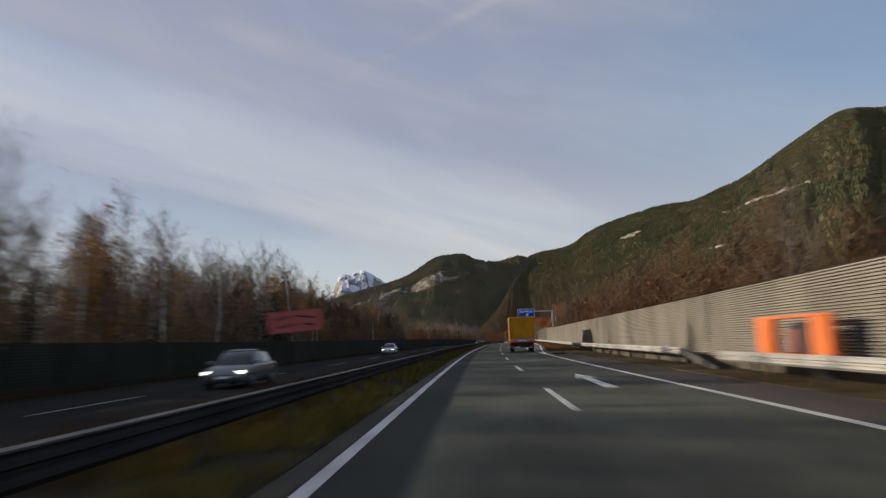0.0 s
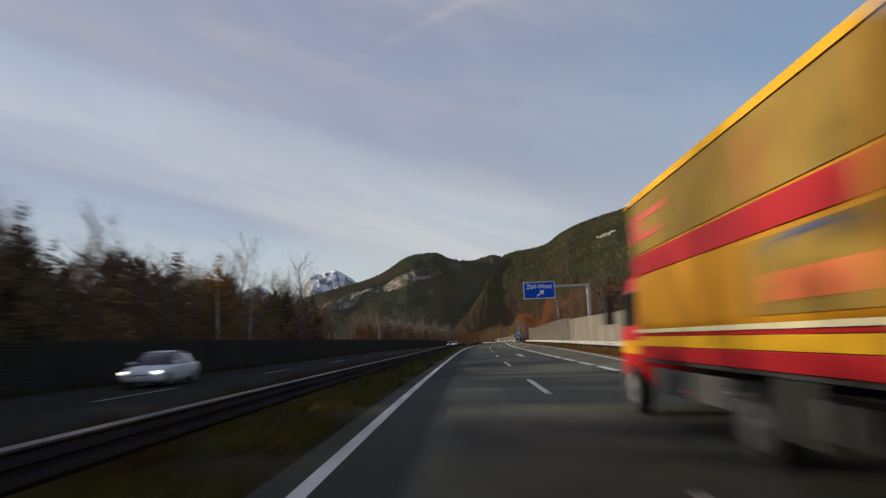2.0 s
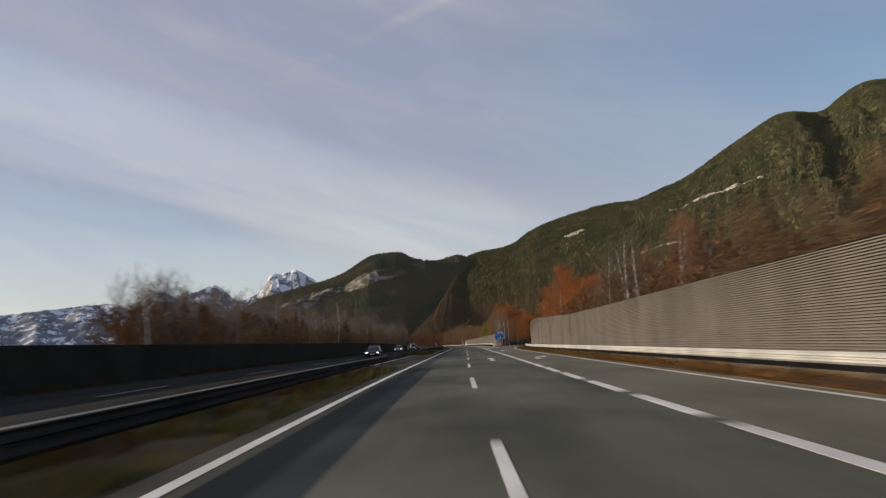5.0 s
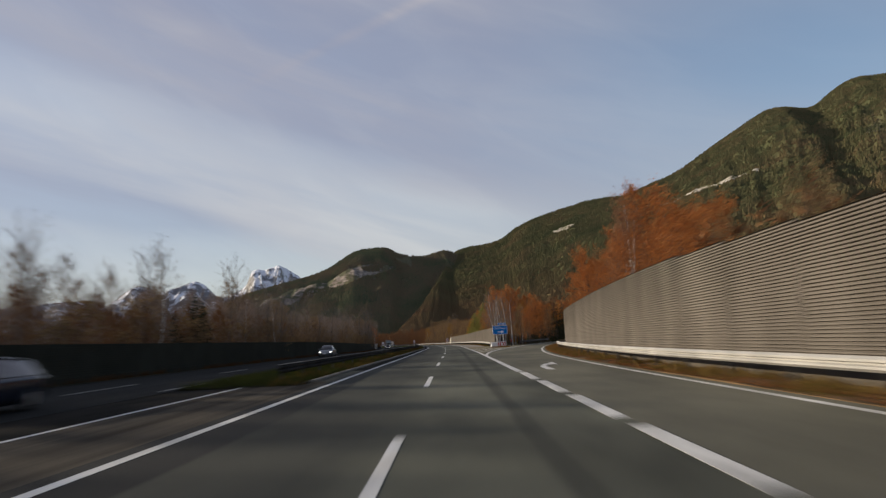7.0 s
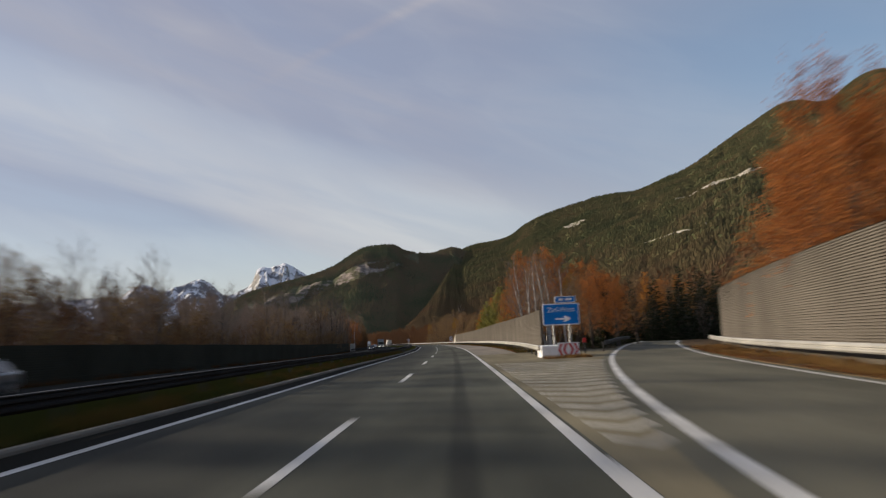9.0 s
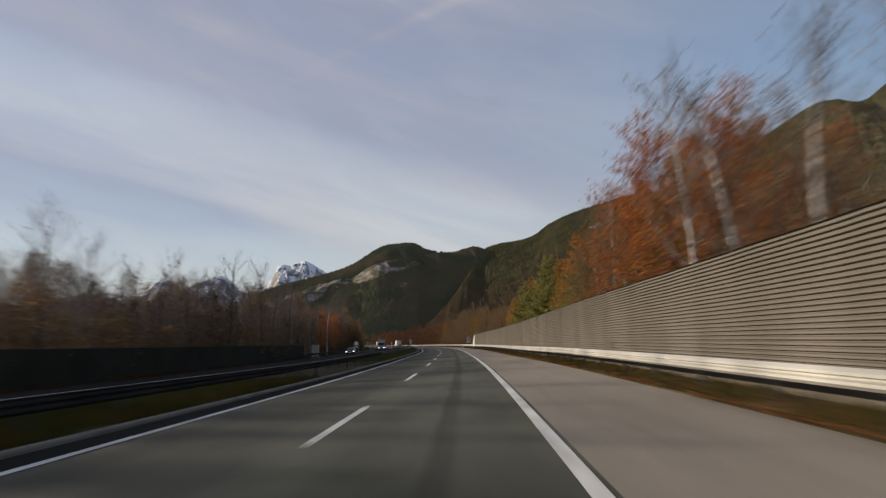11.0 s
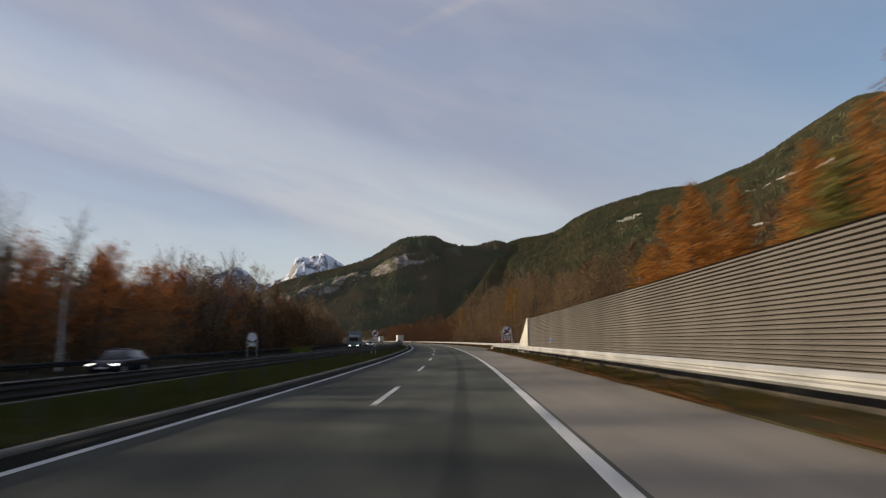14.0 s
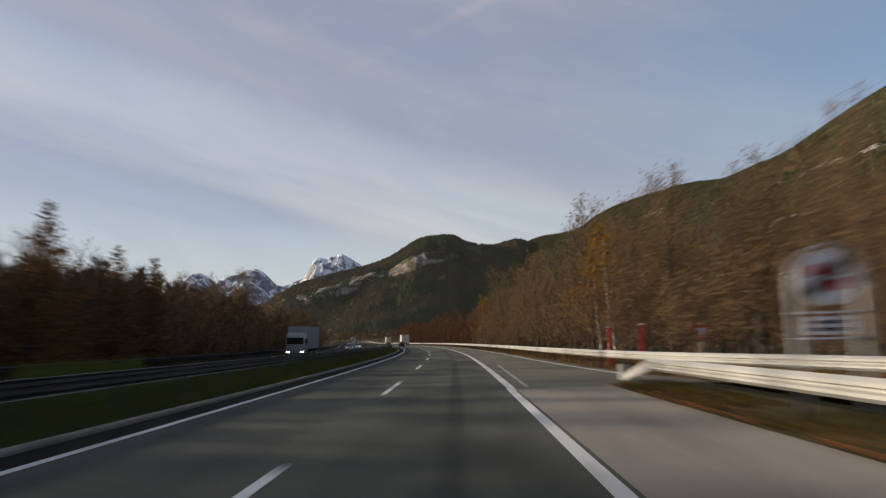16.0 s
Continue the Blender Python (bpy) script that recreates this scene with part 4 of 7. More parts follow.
HILL_TREES = island_material("hill_trees", [(0.078, 0.088, 0.044), (0.102, 0.106, 0.052), (0.132, 0.122, 0.060), (0.162, 0.130, 0.067), (0.19, 0.134, 0.071)], 1.0, (0.18, 0.114, 0.063), 220, True)
# tones raised for haze over the far, backlit slope
DARK_TREES = island_material("hazed_far_trees", [(0.104, 0.122, 0.072), (0.128, 0.140, 0.080), (0.172, 0.150, 0.090), (0.205, 0.150, 0.094), (0.150, 0.165, 0.082)], soft_light=True)
slope_woods("forest", hill_rows, 170000, HILL_TREES, "dense mixed conifer and bare autumn forest on the hillside", 0.095, 1.0, 9.5, 5,
            lambda p: any(((p.x - x) / rx) ** 2 + ((p.z - z) / rz) ** 2 < 1 for x, z, rx, rz in ROCK_FACES))
slope_woods("forest", dark_rows, 80000, DARK_TREES, "dense dark conifer forest on the far mountain", 0.068, 1.0, 9.5, 6,
            lambda p: abs(p.z - 0.33 * p.x - 350) < 34 + 26 * noise.noise((p.x * 0.006, p.z * 0.006, 2)) and p.x < 60 and noise.noise((p.x * 0.014, p.z * 0.022, 7)) > -0.02)

# ---- plain paints ----
def paint(name, c, rough=0.45, metal=0.0, glow=0.0, vary=0.12, spec=0.5):
    return surface(name, tuple(v * (1 - vary) for v in c), tuple(min(1, v * (1 + vary)) for v in c), 0.7, 30, rough, metal, 0.03, spec=spec, glow=glow)


BLUE = paint("sign_blue", (0.004, 0.080, 0.56), 0.55, spec=0.15)
SKY_BLUE = paint("gore_sign_blue", (0.006, 0.17, 0.52), 0.55, spec=0.15)
WHITE = paint("sign_white", (0.82, 0.82, 0.82), 0.4)
RED = paint("sign_red", (0.52, 0.025, 0.025), 0.4)
BLACK = paint("matt_black", (0.02, 0.02, 0.02), 0.6)
GREY = paint("grey_metal", (0.46, 0.45, 0.42), 0.5, 0.3)
ORANGE = paint("orange_paint", (0.72, 0.16, 0.025), 0.5)
FADED_RED = paint("faded_red", (0.42, 0.085, 0.075), 0.6)
RUBBER = paint("rubber", (0.018, 0.018, 0.018), 0.85)
RIM = paint("rim_metal", (0.42, 0.42, 0.42), 0.35, 0.8)
WINDOW = paint("dark_window", (0.015, 0.018, 0.022), 0.08, spec=0.8)
LAMP = paint("lit_headlamp", (1.0, 0.97, 0.88), 0.2, glow=2.6, vary=0.0)
TAIL = paint("red_lamp_glass", (0.45, 0.012, 0.012), 0.2)


def turned(ob, m):
    ob.matrix_basis = m
    return ob


def writing(name, text, size, material, parent, m, label="", bold=0.0):
    cu = bpy.data.curves.new(name, "FONT")
    cu.body, cu.size, cu.align_x, cu.align_y, cu.extrude = text, size, "CENTER", "CENTER", 0.004
    cu.offset = bold
    ob = bpy.data.objects.new("tmp", cu)
    scene.collection.objects.link(ob)
    me = bpy.data.meshes.new_from_object(ob)
    bpy.data.objects.remove(ob)
    return put(name, me, material, parent, m, label)


def plate_bm(w, h, r, depth, seg=5):
    """A flat plate in xz with rounded corners, its face on -y."""
    bm = bmesh.new()
    pts = []
    for cx, cz, a0 in ((w / 2 - r, h / 2 - r, 0), (-w / 2 + r, h / 2 - r, 90), (-w / 2 + r, -h / 2 + r, 180), (w / 2 - r, -h / 2 + r, 270)):
        for i in range(seg + 1):
            a = radians(a0 + 90 * i / seg)
            pts.append((cx + r * math.cos(a), cz + r * math.sin(a)))
    f = bm.faces.new([bm.verts.new((x, 0, z)) for x, z in pts])
    ex = bmesh.ops.extrude_face_region(bm, geom=[f])
    bmesh.ops.translate(bm, vec=(0, depth, 0), verts=[v for v in ex["geom"] if isinstance(v, bmesh.types.BMVert)])
    bmesh.ops.recalc_face_normals(bm, faces=bm.faces[:])
    return bm


def flat_bm(pts, depth=0.006):
    """A flat outline in xz facing -y, given some depth."""
    bm = bmesh.new()
    f = bm.faces.new([bm.verts.new((x, 0, z)) for x, z in pts])
    ex = bmesh.ops.extrude_face_region(bm, geom=[f])
    bmesh.ops.translate(bm, vec=(0, depth, 0), verts=[v for v in ex["geom"] if isinstance(v, bmesh.types.BMVert)])
    bmesh.ops.recalc_face_normals(bm, faces=bm.faces[:])
    return bm


def disc_pts(r, cx=0, cz=0, k=28):
    return [(cx + r * math.cos(6.2832 * i / k), cz + r * math.sin(6.2832 * i / k)) for i in range(k)]


ARROW = [(-0.5, -0.075), (0.12, -0.075), (0.02, -0.26), (0.2, -0.26), (0.5, 0.0), (0.2, 0.26), (0.02, 0.26), (0.12, 0.075), (-0.5, 0.075)]
FACE = pose(0, 0, 0, 90, 0, 0)        # lays writing upright, facing -y


# ---- signs ----
def cantilever_sign():
    sign = empty("exit_gantry", stand(124.0, 10.35), "blue motorway exit sign on a grey cantilever pole behind the barrier", "road sign")
    part("pole", box_bm(-0.17, 0.17, -0.17, 0.17, -0.3, 6.62, 0.03), GREY, sign)
    part("base_plate", box_bm(-0.35, 0.35, -0.35, 0.35, -0.3, 0.06, 0.02), GREY, sign)
    part("arm", box_bm(-6.0, -0.17, -0.12, 0.12, 6.36, 6.60, 0.03), GREY, sign)
    c = (-5.13, -0.2, 6.15)
    panel = turned(part("panel", plate_bm(3.3, 1.78, 0.10, 0.06), WHITE, sign, "blue sign panel with white border"), pose(*c))
    turned(part("blue_face", plate_bm(3.14, 1.62, 0.08, 0.012), BLUE, panel), pose(0, -0.012, 0))
    writing("place_name", "Zirl-West", 0.66, WHITE, panel, pose(0, -0.016, 0.36) @ FACE, bold=0.014)
    turned(part("arrow", flat_bm([(x * 0.95, z * 0.95) for x, z in ARROW]), WHITE, panel), pose(0.12, -0.019, -0.34, 0, -38, 0))
    for x in (-1.1, 1.1):
        turned(part("bracket", box_bm(-0.05, 0.05, 0.06, 0.2, -0.75, 0.75, 0.01), GREY, panel), pose(x, 0, 0))
    return sign


PALE_INK = paint("weathered_letters", (0.50, 0.60, 0.72), 0.5)


def gore_sign():
    sign = empty("gore_sign", stand(339.5, 8.95, 0, 3), "blue exit sign on two posts at the motorway gore", "road sign")
    for x in (-0.62, 0.42):
        part("post", cyl_bm(0.06, 0.06, (x, 0, -0.2), (x, 0, 3.2), 10), GREY, sign)
    panel = turned(part("panel", plate_bm(2.38, 1.38, 0.1, 0.05), WHITE, sign, "blue sign panel with white border"), pose(-0.1, -0.13, 2.66))
    turned(part("blue_face", plate_bm(2.26, 1.26, 0.08, 0.012), SKY_BLUE, panel), pose(0, -0.012, 0))
    writing("place_name", "Zirl-West", 0.44, PALE_INK, panel, pose(0, -0.016, 0.28) @ FACE, bold=0.006)
    turned(part("arrow", flat_bm([(x * 1.0, z * 0.7) for x, z in ARROW]), WHITE, panel), pose(0.12, -0.019, -0.30))
    top = turned(part("top_panel", plate_bm(1.35, 0.42, 0.06, 0.05), WHITE, sign, "small blue sign panel"), pose(0.22, -0.13, 3.60))
    turned(part("blue_face", plate_bm(1.25, 0.33, 0.05, 0.012), SKY_BLUE, top), pose(0, -0.012, 0))
    for x, w in ((-0.28, 0.3), (0.22, 0.42)):
        turned(part("bar", box_bm(-w / 2, w / 2, 0, 0.006, -0.07, 0.07), WHITE, top), pose(x, -0.019, 0))
    return sign


def chevron_nose():
    nose = empty("gore_nose", stand(337.3, 8.5), "white impact block with red and white chevron board at the gore", "crash cushion")
    bm = box_bm(-1.25, 0.95, 0.15, 2.4, -0.2, 0.72, 0.08)
    part("block", bm, WHITE, nose)
    board = turned(part("board", plate_bm(1.3, 0.86, 0.03, 0.05), WHITE, nose, "red and white chevron board"), pose(0.38, 0.05, 0.45))
    for sgn in (-1, 1):
        for x in (0.12, 0.42):
            chev = [(sgn * (x - 0.10), 0.37), (sgn * (x + 0.08), 0.0), (sgn * (x - 0.10), -0.37), (sgn * (x + 0.05), -0.37), (sgn * min(0.63, x + 0.23), 0.0), (sgn * (x + 0.05), 0.37)]
            turned(part("chevron", flat_bm(chev), RED, board), pose(0, -0.009, 0))
    return nose


def end_of_ban(s, n, flip, label, up=0.0, k=1.0):
    """Round end-of-prohibition sign on a framed board with a plate below."""
    sign = empty("round_sign", stand(s, n, up, 180 if flip else 0) @ Matrix.Diagonal((k, k, k, 1)), label, "road sign", "round signs")
    for x in (-0.62, 0.62):
        part("post", box_bm(x - 0.05, x + 0.05, -0.05, 0.05, -0.2 - up / k, 1.8, 0.01), GREY, sign)
    bm = bmesh.new()
    arch = [(-0.68, 0.62), (-0.68, 1.75)] + [(-0.68 * math.cos(radians(a)), 1.75 + 0.68 * math.sin(radians(a))) for a in range(15, 180, 15)] + [(0.68, 1.75), (0.68, 0.62)]
    for (xa, za), (xb, zb) in zip(arch, arch[1:]):
        cyl_bm(0.03, 0.03, (xa, 0, za), (xb, 0, zb), 8, bm)
    part("arched_frame", bm, GREY, sign, "grey tubular arch")
    disc = turned(part("disc", flat_bm(disc_pts(0.56), 0.03), WHITE, sign, "round white sign face"), pose(0, -0.04, 1.78))
    turned(part("slash", flat_bm([(-0.45, -0.28), (-0.28, -0.45), (0.45, 0.28), (0.28, 0.45)]), BLACK, disc), pose(0, -0.016, 0))
    for pts in ([(-0.36, 0.02), (-0.05, 0.02), (-0.05, 0.26), (-0.36, 0.26)], [(0.05, -0.26), (0.36, -0.26), (0.36, -0.02), (0.05, -0.02)], [(0.1, 0.05), (0.34, 0.05), (0.34, 0.18), (0.1, 0.18)]):
        turned(part("symbol", flat_bm(pts), GREY if flip else RED, disc), pose(0, -0.008, 0))
    plate = turned(part("plate", plate_bm(0.8, 0.36, 0.03, 0.03), WHITE, sign, "small white plate"), pose(0, -0.04, 0.83))
    for z in (0.07, -0.07):
        turned(part("bar", box_bm(-0.28, 0.28, 0, 0.006, -0.035, 0.035), BLACK, plate), pose(0, -0.009, z))
    for z in (0.58, 1.09):
        part("crossbar", box_bm(-0.72, 0.72, -0.03, 0.03, z - 0.02, z + 0.02), WHITE, sign)
    return sign


cantilever_sign()
gore_sign()
chevron_nose()
end_of_ban(543.6, 8.1, False, "round white end-of-overtaking-ban sign on a grey arched board", 0.72, 0.82)
end_of_ban(544.0, -20.2, True, "back of a pale round sign beyond the opposite carriageway", 0.7, 0.85)


def median_sign(s, n, up=0.0):
    """Small round sign with a plate on one broad post, and a strut behind."""
    sign = empty("median_sign", stand(s, n, up), "round red and white sign on one pale median post", "road sign", "round signs")
    part("post", box_bm(-0.10, 0.10, -0.04, 0.04, -0.25 - up, 1.72, 0.02), GREY, sign)
    part("strut", cyl_bm(0.025, 0.025, (-0.05, 0.04, 1.5), (-0.55, 0.5, -0.2 - up), 8), GREY, sign)
    disc = turned(part("disc", flat_bm(disc_pts(0.34), 0.03), WHITE, sign, "round white sign face"), pose(0, -0.08, 2.22))
    turned(part("slash", flat_bm([(-0.27, -0.17), (-0.17, -0.27), (0.27, 0.17), (0.17, 0.27)]), BLACK, disc), pose(0, -0.012, 0))
    for x, z in ((-0.10, 0.07), (0.10, -0.04)):
        turned(part("symbol", flat_bm([(-0.1, -0.08), (0.1, -0.08), (0.1, 0.08), (-0.1, 0.08)]), RED, disc), pose(x, -0.008, z))
    plate = turned(part("plate", plate_bm(0.50, 0.28, 0.03, 0.03), WHITE, sign, "small white plate"), pose(0, -0.08, 1.70))
    for z in (0.06, -0.06):
        turned(part("bar", box_bm(-0.22, 0.22, 0, 0.006, -0.03, 0.03), GREY, plate), pose(0, -0.009, z))
    return sign


median_sign(544.0, -6.55, 0.2)
median_sign(652.0, -12.0)


def red_board():
    sign = empty("red_board", stand(-2.5, -6.35), "faded red board with dark marks on a post", "sign board")
    part("post", cyl_bm(0.018, 0.018, (0.1, 0.03, -0.2), (0.1, 0.03, 2.3), 8), BLACK, sign)
    face = turned(part("board", plate_bm(1.35, 0.52, 0.03, 0.04), FADED_RED, sign), pose(0, -0.05, 2.08, 0, -3, 0))
    for x, z, w in ((-0.32, 0.1, 0.42), (0.25, 0.1, 0.5), (-0.2, -0.1, 0.5), (0.35, -0.1, 0.3)):
        turned(part("bar", box_bm(-w / 2, w / 2, 0, 0.006, -0.022, 0.022), BLACK, face), pose(x, -0.009, z, 0, 9 * (1 if x > 0 else -1), 0))


def orange_frame():
    frame_ob = empty("orange_shelter", stand(-2.2, 6.72), "orange framed equipment box standing by the noise barrier", "equipment box")
    for y, w in ((0.35, 0.52), (3.85, 0.60)):
        part("upright", box_bm(-0.10, 0.10, y - w, y + w, 0.62, 1.72, 0.02), ORANGE, frame_ob)
        part("leg", box_bm(-0.04, 0.04, y - 0.05, y + 0.05, -0.1, 0.62), BLACK, frame_ob, "dark steel leg")
    part("rail", box_bm(-0.11, 0.11, -0.14, 4.44, 1.64, 1.73, 0.02), ORANGE, frame_ob)
    part("rail", box_bm(-0.11, 0.11, -0.14, 4.44, 0.62, 0.70, 0.02), ORANGE, frame_ob)
    part("control_box", box_bm(-0.08, 0.10, 1.0, 1.65, 0.72, 1.5, 0.02), BLACK, frame_ob, "dark control box")
    part("battery_box", box_bm(-0.08, 0.10, 1.75, 2.15, 0.72, 1.35, 0.02), FADED_RED, frame_ob, "dull red box")


def snow_pole(s, n):
    pole = empty("snow_pole", stand(s, n), "red wooden snow pole behind the guardrail", "snow pole", "snow poles")
    part("stake", box_bm(-0.07, 0.07, -0.03, 0.03, -0.2, 1.75, 0.01), RED, pole)
    part("cap", box_bm(-0.075, 0.075, -0.035, 0.035, 1.75, 1.8), WHITE, pole)


def marker_post(s, n):
    p = empty("marker_post", stand(s, n), "dark roadside post with a red reflector beside the gore", "marker post")
    part("post", box_bm(-0.06, 0.06, -0.04, 0.04, -0.2, 1.05, 0.01), BLACK, p)
    part("reflector", box_bm(-0.10, 0.10, -0.065, -0.035, 0.72, 1.05, 0.01), RED, p, "red reflector")


def cabinet(s, n, h=1.35):
    c = empty("roadside_cabinet", stand(s, n), "grey roadside switch cabinet on a concrete foot", "cabinet")
    part("body", box_bm(-0.6, 0.6, -0.35, 0.35, 0.1, h, 0.03), GREY, c)
    part("roof", box_bm(-0.66, 0.66, -0.42, 0.42, h, h + 0.06, 0.015), GREY, c)
    part("foot", box_bm(-0.62, 0.62, -0.37, 0.37, -0.15, 0.12), CONCRETE, c)
    for x in (-0.29, 0.29):
        d = part("door", box_bm(x - 0.27, x + 0.27, -0.37, -0.35, 0.16, h - 0.06, 0.006), GREY, c)
        part("handle", box_bm(x - 0.02, x + 0.02, -0.39, -0.37, 0.7, 0.85), BLACK, d)


red_board()
orange_frame()
marker_post(343.0, 10.9)
NAVY_PLATE = paint("dull_blue_plate", (0.03, 0.05, 0.13), 0.6)
plate = empty("blue_plate", stand(-2.2, WALL_A(-2.2) - 0.095, 1.2), "small blue plate fixed to the ribbed noise barrier", "plate")
part("face", box_bm(-0.02, 0.012, -0.3, 0.3, -0.11, 0.11, 0.004), NAVY_PLATE, plate)
for s, n in ((560.5, 9.4), (565.5, 9.2)):
    snow_pole(s, n)
cabinet(486.5, -21.6, 2.0)
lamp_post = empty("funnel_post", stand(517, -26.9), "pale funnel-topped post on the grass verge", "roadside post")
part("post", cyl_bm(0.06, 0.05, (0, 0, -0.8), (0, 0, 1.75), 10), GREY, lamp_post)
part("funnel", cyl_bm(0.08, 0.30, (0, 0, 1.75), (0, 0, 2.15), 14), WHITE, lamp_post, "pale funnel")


def mast(s, n):
    """A slim mast in the woods with pale upright aerial panels."""
    m = empty("aerial_mast", stand(s, n), "slim grey mast with pale upright aerial panels", "mast")
    part("pole", cyl_bm(0.12, 0.07, (0, 0, -0.8), (0, 0, 12.4), 10), GREY, m)
    part("collar", cyl_bm(0.3, 0.3, (0, 0, 9.9), (0, 0, 10.0), 12), GREY, m)
    for i in range(3):
        a = radians(-90 + 120 * i + 25)
        p = turned(part("aerial_panel", box_bm(-0.2, 0.2, -0.08, 0.08, 10.1, 12.2, 0.04), WHITE, m), pose(0.42 * math.cos(a), 0.42 * math.sin(a), 0, 0, 0, math.degrees(a) + 90))
        part("bracket", box_bm(-0.03, 0.03, 0.05, 0.36, 11.1, 11.2), GREY, p)


mast(167.6, 35.0)


def triangle_sign(s, n):
    """A give-way triangle on a short pale post."""
    sign = empty("triangle_sign", stand(s, n), "red and white triangular sign on a short post", "road sign")
    part("post", cyl_bm(0.07, 0.07, (0, 0, -0.5), (0, 0, 1.0), 10), CONCRETE, sign)
    face = turned(part("face", flat_bm([(-0.45, 0.39), (0, -0.39), (0.45, 0.39)], 0.03), RED, sign), pose(0, -0.1, 1.35))
    turned(part("inner", flat_bm([(-0.27, 0.28), (0, -0.19), (0.27, 0.28)], 0.006), WHITE, face), pose(0, -0.008, 0))


triangle_sign(566, 13.6)
# small blue plate on the barrier
FADED_BLUE = surface("faded_blue_paint", (0.02, 0.07, 0.28), (0.04, 0.11, 0.36), 2.0, 12, 0.5, bump=0.05)
plate_thing = empty("blue_plate", stand(511.1, WALL_B(511.1) - 0.11, 1.15, -90), "small faded blue plate fixed to the noise barrier", "plate")
turned(part("face", plate_bm(0.62, 0.24, 0.03, 0.012), FADED_BLUE, plate_thing), pose(0, -0.012, 0))
part("rim", plate_bm(0.67, 0.29, 0.03, 0.014), GREY, plate_thing)


# ---- vehicles ----
def wheel(parent, x, y, r, w, name="wheel"):
    ob = put(name, bpy.data.meshes.new(name), None, parent, pose(x, y, r))
    sgn = -1 if x < 0 else 1
    bm = cyl_bm(r, r, (-w / 2, 0, 0), (w / 2, 0, 0), 24)
    bmesh.ops.bevel(bm, geom=[e for e in bm.edges if len(e.link_faces) == 2 and any(len(f.verts) > 4 for f in e.link_faces)], offset=r * 0.09, segments=2, affect="EDGES")
    bm.to_mesh(ob.data)
    bm.free()
    ob.data.materials.append(RUBBER)
    rim = cyl_bm(r * 0.62, r * 0.55, (sgn * (w / 2 - 0.02), 0, 0), (sgn * (w / 2 + 0.012), 0, 0), 18)
    cyl_bm(r * 0.2, r * 0.16, (sgn * w / 2, 0, 0), (sgn * (w / 2 + 0.04), 0, 0), 10, rim)
    part("rim", rim, RIM, ob)
    return ob


def loft(stations, material, parent, name, label=""):
    """A body from cross-sections: (y, half width, bottom, shoulder, top, half width at the top)."""
    bm = bmesh.new()
    rings = []
    for y, w, zb, zs, zt, wt in stations:
        sec = [(-w * 0.86, zb), (-w, zb + (zs - zb) * 0.25), (-w, zs - (zs - zb) * 0.12), (-w * 0.97, zs), (-wt, zt - 0.04), (-wt * 0.86, zt), (wt * 0.86, zt), (wt, zt - 0.04), (w * 0.97, zs), (w, zs - (zs - zb) * 0.12), (w, zb + (zs - zb) * 0.25), (w * 0.86, zb)]
        rings.append([bm.verts.new((x, y, z)) for x, z in sec])
    c = len(rings[0])
    for a, b in zip(rings, rings[1:]):
        for i in range(c):
            j = (i + 1) % c
            bm.faces.new((a[i], a[j], b[j], b[i]))
    bm.faces.new(rings[0][::-1])
    bm.faces.new(rings[-1])
    bmesh.ops.recalc_face_normals(bm, faces=bm.faces[:])
    ob = part(name, bm, material, parent, label, True)
    return ob


def car(name, m, colour, label, estate=False, lit=True):
    """A parked-still passenger car, its nose on +y."""
    c = empty(name, m, label, "car", "cars")
    loft([(-2.15, 0.74, 0.42, 0.80, 0.86, 0.66), (-2.08, 0.82, 0.30, 0.86, 0.95, 0.72), (-1.5, 0.87, 0.22, 0.90, 0.97, 0.76), (-0.4, 0.88, 0.20, 0.88, 0.94, 0.76), (0.75, 0.88, 0.20, 0.86, 0.93, 0.76), (1.5, 0.86, 0.21, 0.76, 0.86, 0.72), (2.0, 0.80, 0.24, 0.62, 0.74, 0.64), (2.15, 0.70, 0.32, 0.52, 0.62, 0.56)], colour, c, "body")
    back = -2.02 if estate else -1.75
    loft([(back, 0.74, 0.90, 0.93, 0.97, 0.70), (back + 0.35, 0.76, 0.90, 0.95, 1.36, 0.58), (-0.2, 0.77, 0.88, 0.94, 1.44, 0.60), (0.35, 0.77, 0.87, 0.92, 1.40, 0.58), (1.12, 0.74, 0.86, 0.89, 0.95, 0.68)], WINDOW, c, "glasshouse", "dark tinted glass")
    loft([(back + 0.42, 0.56, 1.35, 1.38, 1.40, 0.50), (-0.2, 0.60, 1.42, 1.45, 1.475, 0.54), (0.32, 0.57, 1.385, 1.41, 1.43, 0.50)], colour, c, "roof")
    for x in (-0.62, 0.62):
        part("headlight", box_bm(x - 0.17, x + 0.17, 1.93, 2.10, 0.56, 0.68, 0.03), LAMP if lit else WHITE, c, "lit headlight")
        part("tail_light", box_bm(x - 0.15, x + 0.15, -2.17, -2.06, 0.68, 0.84, 0.03), TAIL, c, "red tail light")
        part("mirror", box_bm(x * 1.55 - 0.1, x * 1.55 + 0.1, 0.72, 0.86, 0.92, 1.05, 0.03), colour, c)
    part("grille", box_bm(-0.38, 0.38, 2.02, 2.16, 0.40, 0.54, 0.02), BLACK, c)
    part("number_plate", box_bm(-0.26, 0.26, 2.15, 2.18, 0.40, 0.50), WHITE, c)
    for x in (-0.79, 0.79):
        for y in (-1.32, 1.32):
            wheel(c, x, y, 0.31, 0.2)
    return c


